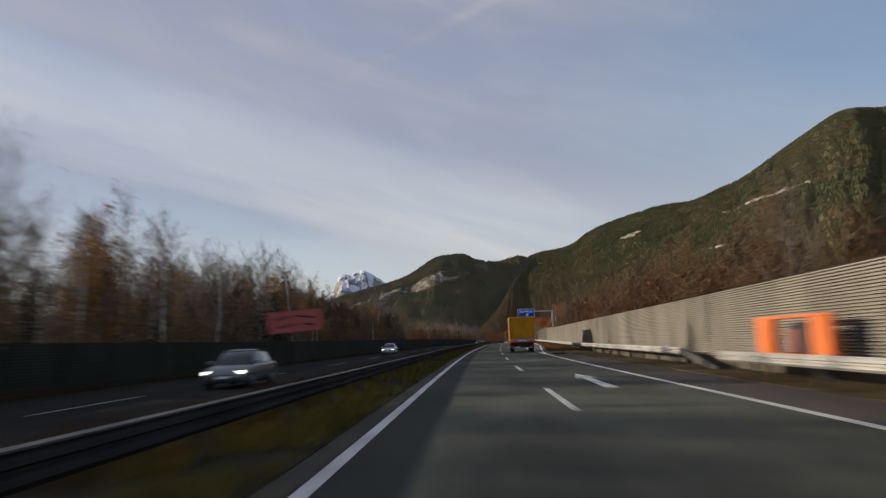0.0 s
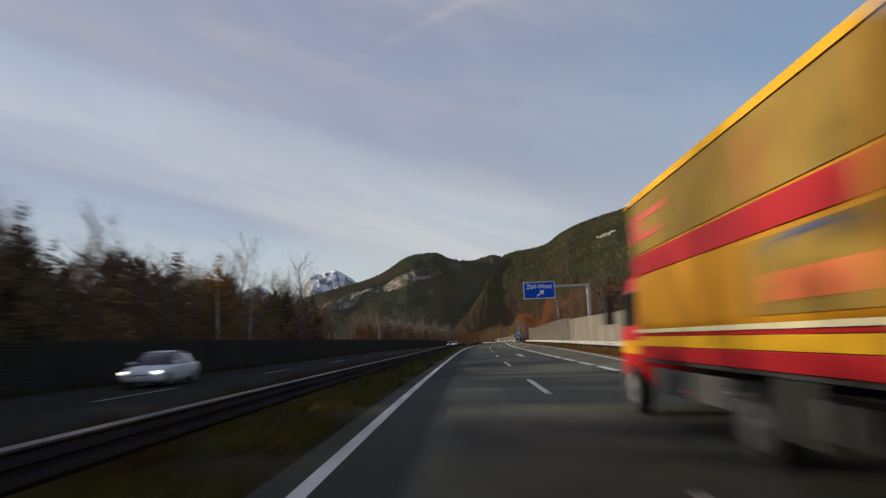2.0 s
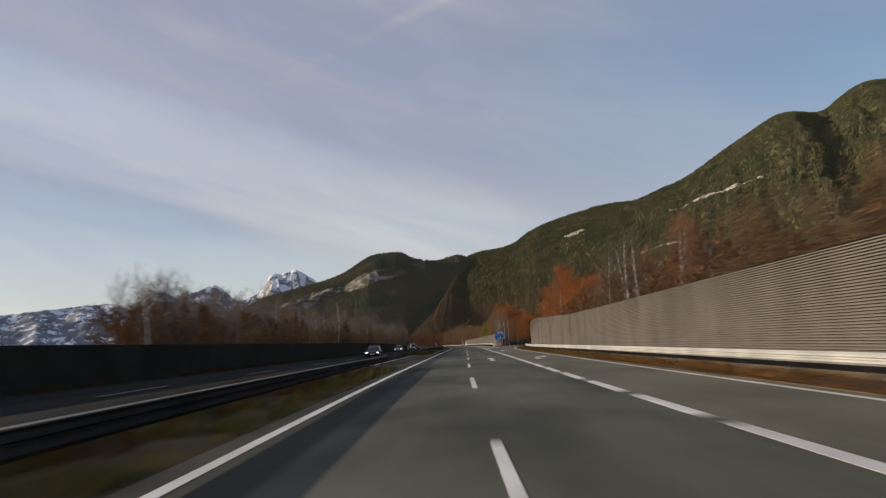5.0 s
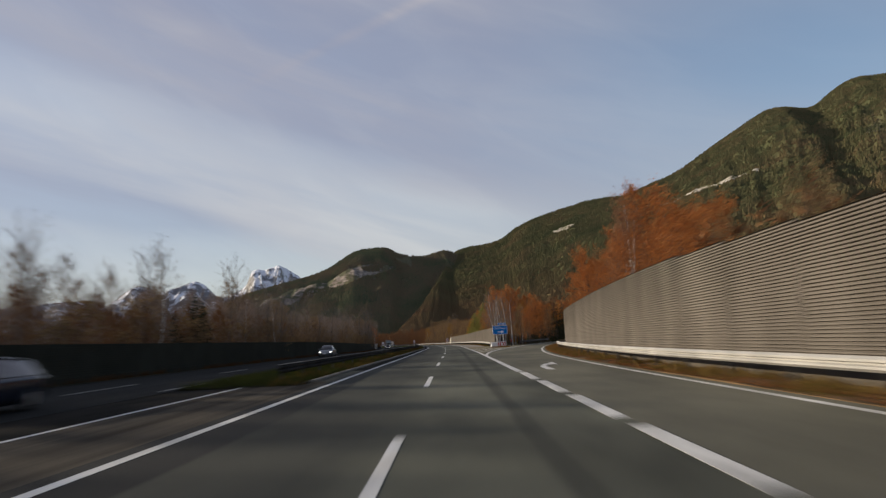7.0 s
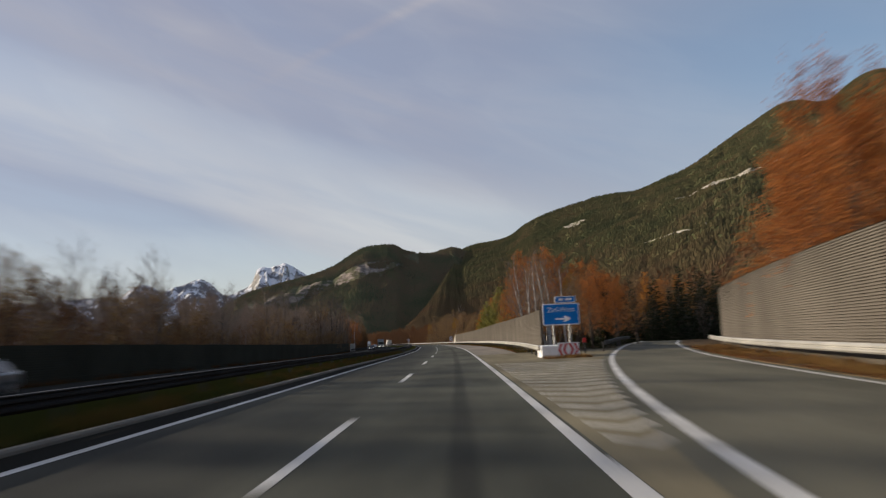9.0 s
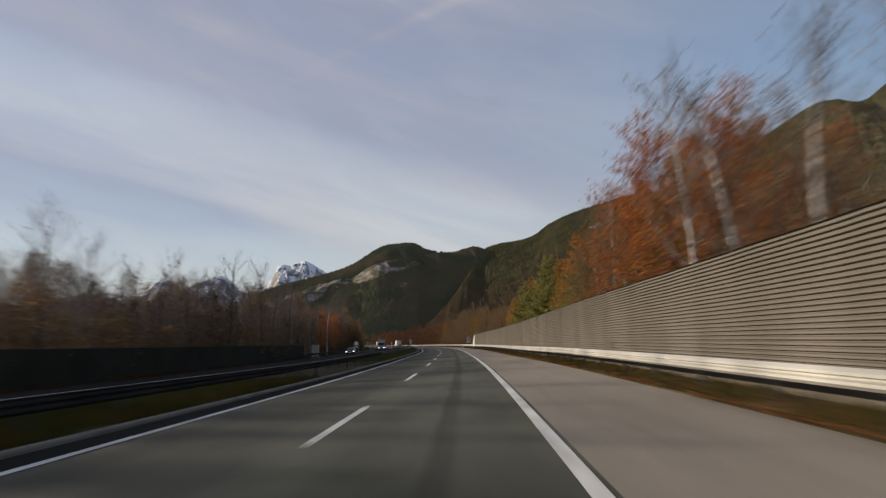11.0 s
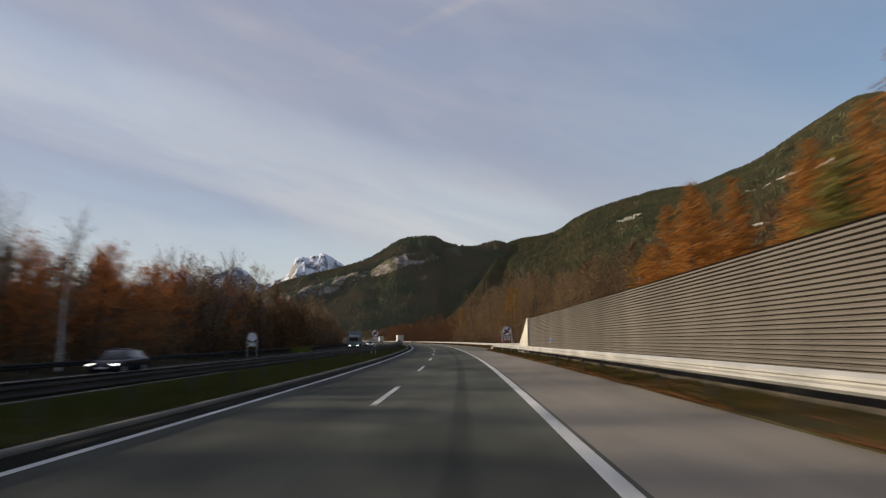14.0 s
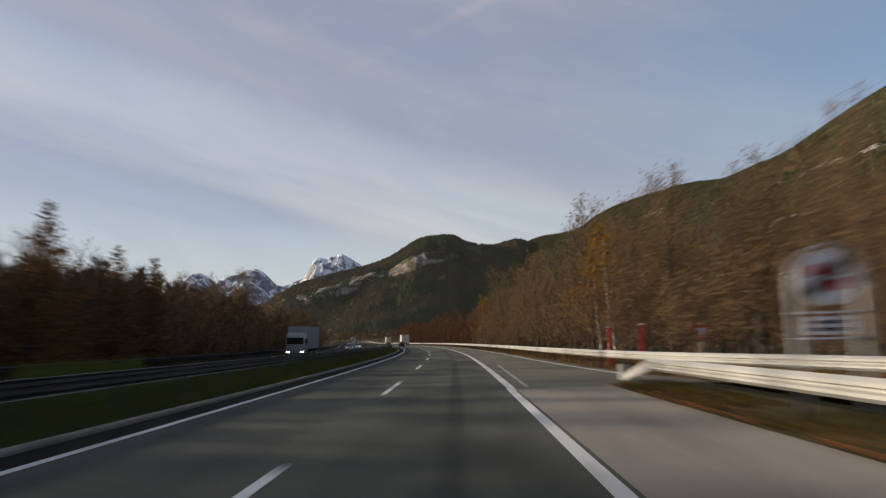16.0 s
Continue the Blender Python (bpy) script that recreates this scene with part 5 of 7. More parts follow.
SILVER = paint("silver_paint", (0.210, 0.220, 0.230), 0.3, 0.6)
NAVY = paint("dark_blue_paint", (0.018, 0.022, 0.035), 0.25, 0.2)
CARWHITE = paint("white_paint", (0.66, 0.67, 0.68), 0.3)
CARRED = paint("dark_red_paint", (0.16, 0.015, 0.015), 0.3)


def opp_lane(s, lane):
    return stand(s, OPP(s) - (11.5 if lane == 0 else 15.2), 0, 180)


car("silver_car", opp_lane(8.8, 0), SILVER, "silver car with lit headlights on the opposite carriageway")
car("white_car", opp_lane(79, 1), CARWHITE, "white car with lit headlights on the opposite carriageway")
car("dark_estate_car", opp_lane(242, 0), NAVY, "dark estate car with lit headlights on the opposite carriageway", True)
car("silver_hatchback", opp_lane(318, 1), SILVER, "silver hatchback on the opposite carriageway")
car("dark_blue_car", opp_lane(505, 1), NAVY, "dark blue car on the opposite carriageway", False)
car("grey_car", opp_lane(676, 0), SILVER, "grey car far along the opposite carriageway")
car("white_estate_car", opp_lane(716, 0), CARWHITE, "white estate car far along the opposite carriageway", True)
car("dark_saloon_car", stand(740, -1.7), NAVY, "dark saloon car far ahead in the slow lane", False, False)


def lorry(name, m, cab_paint, box_paint, label, length=9.0, height=3.7, lit=True, trailer=False):
    """A covered lorry, its nose on +y, its tail at y = 0."""
    t = empty(name, m, label, "lorry", "lorries")
    cab0 = length - 2.0
    part("cargo_box", box_bm(-1.24, 1.24, 0, cab0 - 0.25, 1.0, height, 0.05), box_paint, t)
    part("chassis", box_bm(-0.45, 0.45, 0.3, length - 0.5, 0.62, 0.98, 0.02), BLACK, t)
    cab = loft([(cab0, 1.18, 0.55, 1.7, 2.9, 1.08), (cab0 + 0.9, 1.2, 0.45, 1.7, 3.0, 1.08), (length - 0.25, 1.2, 0.40, 1.65, 2.85, 1.02), (length, 1.12, 0.42, 1.5, 2.6, 0.95)], cab_paint, t, "cab")
    part("windscreen", box_bm(-1.0, 1.0, length - 0.12, length + 0.02, 1.62, 2.45, 0.04), WINDOW, cab, "dark windscreen")
    for sgn in (-1, 1):
        part("side_window", box_bm(sgn * 1.17 - 0.03, sgn * 1.17 + 0.03, length - 1.35, length - 0.45, 1.6, 2.3, 0.02), WINDOW, cab, "dark side window")
        part("headlight", box_bm(sgn * 0.85 - 0.2, sgn * 0.85 + 0.2, length - 0.08, length + 0.03, 0.62, 0.8, 0.02), LAMP if lit else WHITE, t, "headlight")
        part("mirror", box_bm(sgn * 1.36 - 0.1, sgn * 1.36 + 0.1, length - 0.35, length - 0.2, 1.7, 2.3, 0.03), BLACK, t)
        part("tail_light", box_bm(sgn * 0.95 - 0.2, sgn * 0.95 + 0.2, -0.04, 0.03, 0.82, 0.95), TAIL, t)
        for y in (2.2, 3.4, length - 1.25) if trailer else (2.2, length - 1.25):
            wheel(t, sgn * 1.05, y, 0.48, 0.3)
    part("bumper", box_bm(-1.15, 1.15, length - 0.12, length + 0.06, 0.32, 0.6, 0.04), BLACK, t)
    return t


GREY_CAB = paint("grey_green_cab", (0.20, 0.225, 0.215), 0.4)
GREYTARP = paint("grey_tarpaulin", (0.20, 0.22, 0.23), 0.6)
WHITETARP = paint("white_tarpaulin", (0.45, 0.42, 0.36), 0.6)
lorry("lorry", stand(620 + 12, OPP(620) - 13.7, 0, 180), GREY_CAB, GREYTARP, "grey-cabbed lorry with grey tarpaulin on the opposite carriageway", 12.0, 3.8, True, True)
lorry("lorry", stand(770, 1.9), CARWHITE, WHITETARP, "lorry with a pale box far ahead in the slow lane", 9.0, 3.6, False)
lorry("lorry", stand(900, 4.6), CARRED, WHITETARP, "distant lorry with a pale cover", 10.0, 3.7, False)

TARP = surface("yellow_tarpaulin", (0.37, 0.160, 0.007), (0.62, 0.295, 0.013), 1.0, 9, 0.55, bump=0.1, stretch=(1, 1, 0.4), spec=0.12)
PALE_TARP = surface("faded_tarpaulin", (0.13, 0.082, 0.016), (0.38, 0.245, 0.045), 1.1, 9, 0.65, bump=0.1, spec=0.1)
HEM = surface("bright_yellow_hem", (0.56, 0.30, 0.010), (0.74, 0.42, 0.015), 1.0, 9, 0.6, bump=0.05, spec=0.1)
TRUCK_RED = paint("truck_red", (0.40, 0.009, 0.014), 0.5, spec=0.15)
CREAM = paint("cream_strap", (0.66, 0.60, 0.36), 0.6)
SILVERBOARD = surface("dirty_aluminium", (0.20, 0.20, 0.20), (0.38, 0.37, 0.36), 0.5, 12, 0.45, 0.6, 0.08)
GUARD_STEEL = surface("dark_guard_steel", (0.05, 0.05, 0.05), (0.14, 0.135, 0.13), 0.5, 12, 0.6, 0.3, 0.08)
REFLECT = paint("orange_reflector", (0.75, 0.13, 0.03), 0.35)
LOGO_BLUE = paint("logo_blue", (0.03, 0.06, 0.16), 0.5)
LOGO_ORANGE = paint("logo_orange", (0.62, 0.13, 0.02), 0.5)
LOGO_RED = paint("logo_red", (0.58, 0.06, 0.03), 0.5)


def tarp_box(w, l, z0, z1):
    """The soft cover: a box with sagging, slightly wavy sides."""
    bm = bmesh.new()
    bmesh.ops.create_cube(bm, size=1, matrix=Matrix.Translation((0, l / 2, (z0 + z1) / 2)) @ Matrix.Diagonal((w, l, z1 - z0, 1)))
    bmesh.ops.subdivide_edges(bm, edges=bm.edges[:], cuts=14, use_grid_fill=True)
    for v in bm.verts:
        x, y, z = v.co
        u, q = y / l, (z - z0) / (z1 - z0)
        inner = 16 * max(0, u * (1 - u)) * max(0, q * (1 - q))
        if abs(abs(x) - w / 2) < 1e-4:
            v.co.x += math.copysign(0.012 * inner * math.sin(y * 4.6) + 0.006 * noise.noise((y * 2, z * 3, 1)), x) * (1 if 0 < u < 1 else 0)
        if y < 1e-4:
            t = x / w + 0.5
            edge = 16 * max(0, t * (1 - t)) * max(0, q * (1 - q))
            v.co.y += 0.03 * edge * (noise.noise((x * 3.0, z * 0.5, 4)) + 0.5 * math.sin(x * 9 + z * 0.8))
        if abs(z - z1) < 1e-4:
            t = x / w + 0.5
            v.co.z += 0.05 * 4 * max(0, t * (1 - t)) - 0.02
    return bm


def box_truck():
    t = empty("box_truck", stand(52.7, 2.12), "yellow and red box truck with faded tarpaulin cover", "truck")
    W, L = 2.45, 7.35
    cover = part("tarpaulin_box", tarp_box(W, L, 1.38, 3.56), TARP, t, "yellow tarpaulin cover, dull and creased", True)
    # coloured fields on both sides
    for sgn in (-1, 1):
        x = sgn * (W / 2 + 0.018)
        def field(name, y0, y1, za, zb, zc, zd, mat_, label="", out=0.0):
            bm = bmesh.new()
            xs = (x + sgn * out, x + sgn * (out + 0.006))
            vs = [[bm.verts.new((xx, y, z)) for y, z in ((y0, za), (y1, zb), (y1, zd), (y0, zc))] for xx in xs]
            bm.faces.new(vs[0]); bm.faces.new(vs[1][::-1])
            for i in range(4):
                j = (i + 1) % 4
                bm.faces.new((vs[0][i], vs[0][j], vs[1][j], vs[1][i]))
            bmesh.ops.recalc_face_normals(bm, faces=bm.faces[:])
            return part(name, bm, mat_, cover, label)
        field("pale_field", 0.15, L - 0.1, 2.62, 2.62, 3.42, 3.42, PALE_TARP, "sun-faded upper field")
        field("top_hem", 0.02, L - 0.02, 3.44, 3.44, 3.54, 3.54, HEM, "bright yellow top hem", 0.006)
        field("pale_field", 0.15, 2.6, 1.50, 1.50, 2.22, 2.22, PALE_TARP, "sun-faded lower field")
        field("red_stripe", 0.35, L - 0.05, 2.28, 2.28, 2.58, 2.58, TRUCK_RED, "broad red stripe", 0.004)
        # worn remains of old lettering as plain shapes
        for y0, y1, za, zb in ((6.6, 7.15, 2.80, 3.24), (5.4, 6.4, 3.10, 3.2), (5.7, 6.6, 2.80, 2.9)):
            field("worn_mark", y0, y1, za, za, zb, zb, LOGO_RED, "worn red mark", 0.008)
        field("worn_mark", 2.2, 2.36, 2.64, 2.64, 3.3, 3.3, LOGO_ORANGE, "worn orange mark", 0.008)
        field("worn_mark", 0.4, 2.1, 1.62, 1.62, 1.88, 1.88, LOGO_ORANGE, "worn orange mark", 0.008)
        for k in range(6):
            a0, a1 = math.pi * (0.1 + 0.13 * k), math.pi * (0.1 + 0.13 * (k + 1))
            y0, y1 = 1.3 + 0.75 * math.cos(a1), 1.3 + 0.75 * math.cos(a0)
            field("arc_mark", y0, y1, 1.96 + 0.20 * math.sin(a1), 1.96 + 0.20 * math.sin(a0), 2.02 + 0.20 * math.sin(a1), 2.02 + 0.20 * math.sin(a0), LOGO_BLUE, "dark blue arc", 0.008)
        field("strap", 0.02, L - 0.02, 1.375, 1.375, 1.43, 1.43, CREAM, "cream hem strap", 0.01)
        for z0, z1, mm in ((1.325, 1.37, TRUCK_RED), (1.17, 1.32, HEM), (0.98, 1.165, TRUCK_RED)):
            part("side_board", box_bm(sgn * 1.19 - 0.03, sgn * 1.19 + 0.03, 0.05, L - 0.02, z0, z1, 0.008), mm, t)
        part("side_guard", box_bm(sgn * 1.12 - 0.03, sgn * 1.12 + 0.03, 3.6, 6.9, 0.48, 0.84, 0.02), GUARD_STEEL, t, "dark grey underrun side guard")
        part("side_marker", box_bm(sgn * 1.15 - 0.02, sgn * 1.15 + 0.02, 5.1, 5.25, 0.55, 0.6), REFLECT, t, "orange side marker")
        part("mudguard", box_bm(sgn * 1.0 - 0.2, sgn * 1.0 + 0.2, 1.7, 2.1, 0.35, 0.92, 0.03), BLACK, t)
        part("tail_light", box_bm(sgn * 0.92 - 0.2, sgn * 0.92 + 0.2, 0.05, 0.16, 0.60, 0.72, 0.01), TAIL, t, "red tail light cluster")
        part("warning_panel", box_bm(sgn * 0.92 - 0.28, sgn * 0.92 + 0.28, -0.055, -0.045, 1.12, 1.26), REFLECT, t, "orange-red reflective panel")
        part("corner_light", box_bm(sgn * 1.2 - 0.06, sgn * 1.2 + 0.06, -0.04, 0.02, 1.0, 1.06), TAIL, t)
        part("corner_post", box_bm(sgn * 1.2 - 0.03, sgn * 1.2 + 0.03, -0.015, 0.06, 1.05, 3.52, 0.01), TARP, t)
        wheel(t, sgn * 1.0, 2.9, 0.42, 0.42)
        wheel(t, sgn * 1.05, 8.25, 0.42, 0.26)
    part("tailboard", box_bm(-1.22, 1.22, -0.045, 0.03, 1.06, 1.38, 0.012), SILVERBOARD, t, "dented silver tailboard")
    for k in range(5):
        part("worn_mark", box_bm(-0.42 + k * 0.17, -0.31 + k * 0.17, -0.05, -0.045, 1.14, 1.24), WHITE, t, "small pale mark")
    part("rear_beam", box_bm(-1.2, 1.2, 0.0, 0.1, 0.97, 1.055, 0.01), TRUCK_RED, t)
    part("bumper_bar", box_bm(-1.0, 1.0, 0.12, 0.22, 0.42, 0.52, 0.015), SILVERBOARD, t)
    part("number_plate", box_bm(-0.75, -0.3, 0.04, 0.06, 0.50, 0.60), WHITE, t)
    part("chassis", box_bm(-0.42, 0.42, 0.3, 8.6, 0.55, 0.92, 0.02), BLACK, t)
    part("load_floor", box_bm(-1.15, 1.15, 0.05, L, 0.92, 1.12), BLACK, t)
    part("tool_box", box_bm(-1.05, -0.45, 1.1, 1.65, 0.4, 0.75, 0.02), BLACK, t)
    cab = loft([(7.5, 1.08, 0.50, 1.6, 2.35, 0.98), (8.3, 1.12, 0.42, 1.55, 2.45, 1.0), (9.1, 1.12, 0.38, 1.5, 2.40, 0.95), (9.35, 1.05, 0.40, 1.4, 2.2, 0.9)], TRUCK_RED, t, "cab")
    part("windscreen", box_bm(-0.9, 0.9, 9.24, 9.37, 1.45, 2.1, 0.04), WINDOW, cab, "dark windscreen")
    for sgn in (-1, 1):
        part("side_window", box_bm(sgn * 1.06 - 0.04, sgn * 1.06 + 0.04, 8.1, 9.0, 1.5, 2.1, 0.02), WINDOW, cab, "dark side window")
        part("yellow_band", box_bm(sgn * 1.12 - 0.01, sgn * 1.12 + 0.012, 7.7, 9.1, 1.02, 1.25), TARP, cab, "yellow band")
        mr = part("mirror", box_bm(sgn * 1.34 - 0.1, sgn * 1.34 + 0.1, 9.05, 9.17, 1.55, 2.1, 0.03), BLACK, cab)
        part("mirror_arm", cyl_bm(0.018, 0.018, (sgn * 1.05, 9.1, 2.15), (sgn * 1.36, 9.1, 2.15), 6), BLACK, mr)
    loft([(7.6, 0.95, 2.42, 2.6, 3.30, 0.9), (8.1, 0.9, 2.44, 2.55, 3.05, 0.8), (8.9, 0.8, 2.44, 2.48, 2.55, 0.7)], CARWHITE, t, "wind_deflector", "white roof wind deflector")
    part("front_bumper", box_bm(-1.1, 1.1, 9.2, 9.45, 0.32, 0.6, 0.05), BLACK, t)
    return t


box_truck()

# ---- trees ----
class Limbs:
    """Collects tapered limbs and loose leaves into vertex lists."""

    def __init__(self):
        self.v, self.f, self.lv, self.lf = [], [], [], []

    def tube(self, pts, r0, r1, seg):
        base = len(self.v)
        k = len(pts)
        for i, p in enumerate(pts):
            d = (pts[min(i + 1, k - 1)] - pts[max(i - 1, 0)]).normalized()
            a = d.orthogonal().normalized()
            b = d.cross(a)
            r = r0 + (r1 - r0) * i / (k - 1)
            for j in range(seg):
                t = 6.2832 * j / seg
                self.v.append(p + a * (r * math.cos(t)) + b * (r * math.sin(t)))
        for i in range(k - 1):
            for j in range(seg):
                q = (j + 1) % seg
                self.f.append((base + i * seg + j, base + i * seg + q, base + (i + 1) * seg + q, base + (i + 1) * seg + j))

    def sliver(self, p, q, w):
        side = (q - p).cross(Vector((0.3, 0.2, 1))).normalized() * w
        c = len(self.v)
        self.v += [p - side, p + side, q]
        self.f.append((c, c + 1, c + 2))

    def leaf(self, p, size, rnd, flat=0.0):
        a = Vector((rnd.gauss(0, 1), rnd.gauss(0, 1), rnd.gauss(0, 1) * (1 - flat))).normalized()
        b = a.orthogonal().normalized()
        b = (Matrix.Rotation(rnd.uniform(0, 6.28), 3, a) @ b)
        n = a.cross(b)
        c = len(self.lv)
        self.lv += [p - b * size * 0.5, p + n * size * 0.32, p + b * size * 0.5, p - n * size * 0.32]
        self.lf.append((c, c + 1, c + 2, c + 3))


def curve_pts(p, d, length, steps, bend, rnd, rise=0.0):
    pts, d = [p.copy()], d.normalized()
    for _ in range(steps):
        d = (d + Vector((rnd.gauss(0, bend), rnd.gauss(0, bend), rnd.gauss(0, bend) + rise))).normalized()
        pts.append(pts[-1] + d * (length / steps))
    return pts


def finish(name, lb, wood, leaves, label, category, group, crown_name="crown"):
    root = empty(name, pose(0, -400, -60), label, category, group)
    trunk_me = mesh_from("trunk", lb.v[:lb.cut_v], lb.f[:lb.cut_f], True)
    put("trunk", trunk_me, wood, root)
    verts, faces = lb.v[lb.cut_v:], [tuple(i - lb.cut_v for i in f) for f in lb.f[lb.cut_f:]]
    k = len(verts)
    me = mesh_from(crown_name, verts + lb.lv, faces + [tuple(i + k for i in f) for f in lb.lf])
    me.materials.append(lb.twig)
    me.materials.append(leaves or lb.twig)
    idx = [0] * len(faces) + [1] * len(lb.lf)
    me.polygons.foreach_set("material_index", idx)
    put(crown_name, me, None, root)
    return root


def broadleaf(name, seed, h, wood, twig, leaves, leaf_count, leaf_size, label, spread=0.42, low=0.22, group="trees", lean=0.05, limbs=24, category="tree", fork=0.5):
    rnd = random.Random(seed)
    lb = Limbs()
    lb.twig = twig
    trunk = curve_pts(Vector((0, 0, -0.4)), Vector((rnd.gauss(0, lean), rnd.gauss(0, lean), 1)), h * 0.92, 8, 0.045, rnd, 0.05)
    lb.tube(trunk, h * 0.012 + 0.03, 0.02, 6)
    lb.cut_v, lb.cut_f = len(lb.v), len(lb.f)
    tips = []
    for i in range(limbs):
        u = low + (1 - low) * (i + rnd.random()) / limbs
        k = min(len(trunk) - 2, int(u * (len(trunk) - 1)))
        p = trunk[k].lerp(trunk[k + 1], u * (len(trunk) - 1) - k)
        az = i * 2.4 + rnd.uniform(-0.5, 0.5)
        up = rnd.uniform(0.45, 1.1) + 0.5 * u
        ln = h * spread * (1.1 - 0.75 * u) * rnd.uniform(0.7, 1.2)
        lim = curve_pts(p, Vector((math.cos(az), math.sin(az), up)), ln, 4, 0.12, rnd, 0.06)
        lb.tube(lim, 0.012 + 0.004 * h * (1 - 0.7 * u), 0.008, 4)
        for j in range(7):
            w = 0.25 + 0.75 * (j + rnd.random()) / 7
            q = min(3, int(w * 4))
            p2 = lim[q].lerp(lim[q + 1], w * 4 - q)
            d2 = (lim[q + 1] - lim[q]).normalized() + Vector((rnd.gauss(0, fork), rnd.gauss(0, fork), rnd.gauss(0.15, fork)))
            tw = curve_pts(p2, d2, ln * rnd.uniform(0.25, 0.5), 2, 0.2, rnd, 0.05)
            lb.tube(tw, 0.009, 0.004, 3)
            for _ in range(5):
                a = tw[rnd.randrange(1, 3)].lerp(tw[1], rnd.random())
                e = a + (tw[2] - tw[1]).normalized() * ln * 0.1 + Vector((rnd.gauss(0, 1), rnd.gauss(0, 1), rnd.gauss(0.3, 0.8))) * (0.035 * h)
                lb.sliver(a, e, 0.007)
                tips.append((a, e))
    for _ in range(leaf_count):
        a, e = rnd.choice(tips)
        lb.leaf(a.lerp(e, rnd.random()) + Vector((rnd.gauss(0, 0.12), rnd.gauss(0, 0.12), rnd.gauss(0, 0.12))), leaf_size * rnd.uniform(0.6, 1.3), rnd)
    return finish(name, lb, wood, leaves, label, category, group)


def conifer(name, seed, h, wood, twig, leaves, label, width=0.2, dense=1.0, droop=0.25, group="trees", low=0.08, size=0.55, category="conifer", fine=1.0):
    rnd = random.Random(seed)
    lb = Limbs()
    lb.twig = twig
    trunk = curve_pts(Vector((0, 0, -0.4)), Vector((0, 0, 1)), h, 6, 0.012, rnd, 0.05)
    lb.tube(trunk, h * 0.011 + 0.03, 0.015, 6)
    lb.cut_v, lb.cut_f = len(lb.v), len(lb.f)
    whorls = int(26 * dense)
    for i in range(whorls):
        u = low + (0.985 - low) * (i + 0.4 * rnd.random()) / whorls
        z = u * h - 0.4
        k = min(5, int(u * 6))
        c = trunk[k].lerp(trunk[k + 1], u * 6 - k)
        for j in range(6):
            az = rnd.uniform(0, 6.28)
            ln = h * width * (1.04 - u) ** 0.85 * rnd.uniform(0.6, 1.15) + 0.15
            d = Vector((math.cos(az), math.sin(az), 0.35 - droop * 2 * (1 - u)))
            br = curve_pts(c, d, ln, 3, 0.06, rnd, 0.03)
            lb.tube(br, 0.02, 0.006, 3)
            n = max(4, int(ln * 5 * dense * fine))
            for m in range(n):
                w = 0.15 + 0.85 * (m + rnd.random()) / n
                q = min(2, int(w * 3))
                p = br[q].lerp(br[q + 1], w * 3 - q) + Vector((rnd.gauss(0, 0.10), rnd.gauss(0, 0.10), rnd.gauss(-0.07, 0.07))) * (0.4 + ln * 0.35)
                lb.leaf(p, size * rnd.uniform(0.55, 1.2) * (0.55 + 0.5 * (1 - u)), rnd, 0.2)
    return finish(name, lb, wood, leaves, label, category, group)


def foliage(name, tones, rough=0.9):
    """Leaves: a tone for each leaf, shifted from tree to tree."""
    m = bpy.data.materials.new(name)
    m.use_nodes = True
    ns, lk = m.node_tree.nodes, m.node_tree.links
    bs = ns["Principled BSDF"]
    bs.inputs["Roughness"].default_value, bs.inputs["Specular IOR Level"].default_value = rough, 0.15
    geo, info, rp = ns.new("ShaderNodeNewGeometry"), ns.new("ShaderNodeObjectInfo"), ns.new("ShaderNodeValToRGB")
    a = ns.new("ShaderNodeMath")
    a.operation = "MULTIPLY_ADD"
    a.inputs[1].default_value = 0.6
    b = ns.new("ShaderNodeMath")
    b.operation = "MULTIPLY"
    b.inputs[1].default_value = 0.4
    lk.new(info.outputs["Random"], b.inputs[0])
    lk.new(geo.outputs["Random Per Island"], a.inputs[0])
    lk.new(b.outputs[0], a.inputs[2])
    lk.new(a.outputs[0], rp.inputs[0])
    el = rp.color_ramp.elements
    while len(el) < len(tones):
        el.new(0.5)
    for i, c in enumerate(tones):
        el[i].position, el[i].color = i / (len(tones) - 1), (*c, 1)
    lk.new(rp.outputs[0], bs.inputs["Base Color"])
    tr = ns.new("ShaderNodeBsdfTranslucent")
    lk.new(rp.outputs[0], tr.inputs["Color"])
    mx = ns.new("ShaderNodeMixShader")
    mx.inputs[0].default_value = 0.3
    lk.new(bs.outputs[0], mx.inputs[1])
    lk.new(tr.outputs[0], mx.inputs[2])
    lk.new(mx.outputs[0], ns["Material Output"].inputs["Surface"])
    return m


BARK = surface("grey_brown_bark", (0.045, 0.036, 0.028), (0.11, 0.09, 0.07), 0.3, 20, 0.95, bump=0.4, stretch=(1, 1, 0.2))
BIRCH = surface("birch_bark", (0.20, 0.18, 0.16), (0.74, 0.71, 0.66), 0.35, 12, 0.9, bump=0.2, stretch=(0.6, 0.6, 2.5))
TWIG = surface("dark_twigs", (0.105, 0.086, 0.073), (0.225, 0.185, 0.156), 1.5, 8, 0.95, bump=0, per_piece=0.5)
TWIG_WARM = surface("warm_twigs", (0.085, 0.052, 0.034), (0.16, 0.098, 0.060), 1.5, 8, 0.95, bump=0, per_piece=0.5)
BROWN_LEAF = foliage("brown_leaves", [(0.16, 0.108, 0.060), (0.21, 0.142, 0.072), (0.27, 0.172, 0.078), (0.22, 0.162, 0.082)])
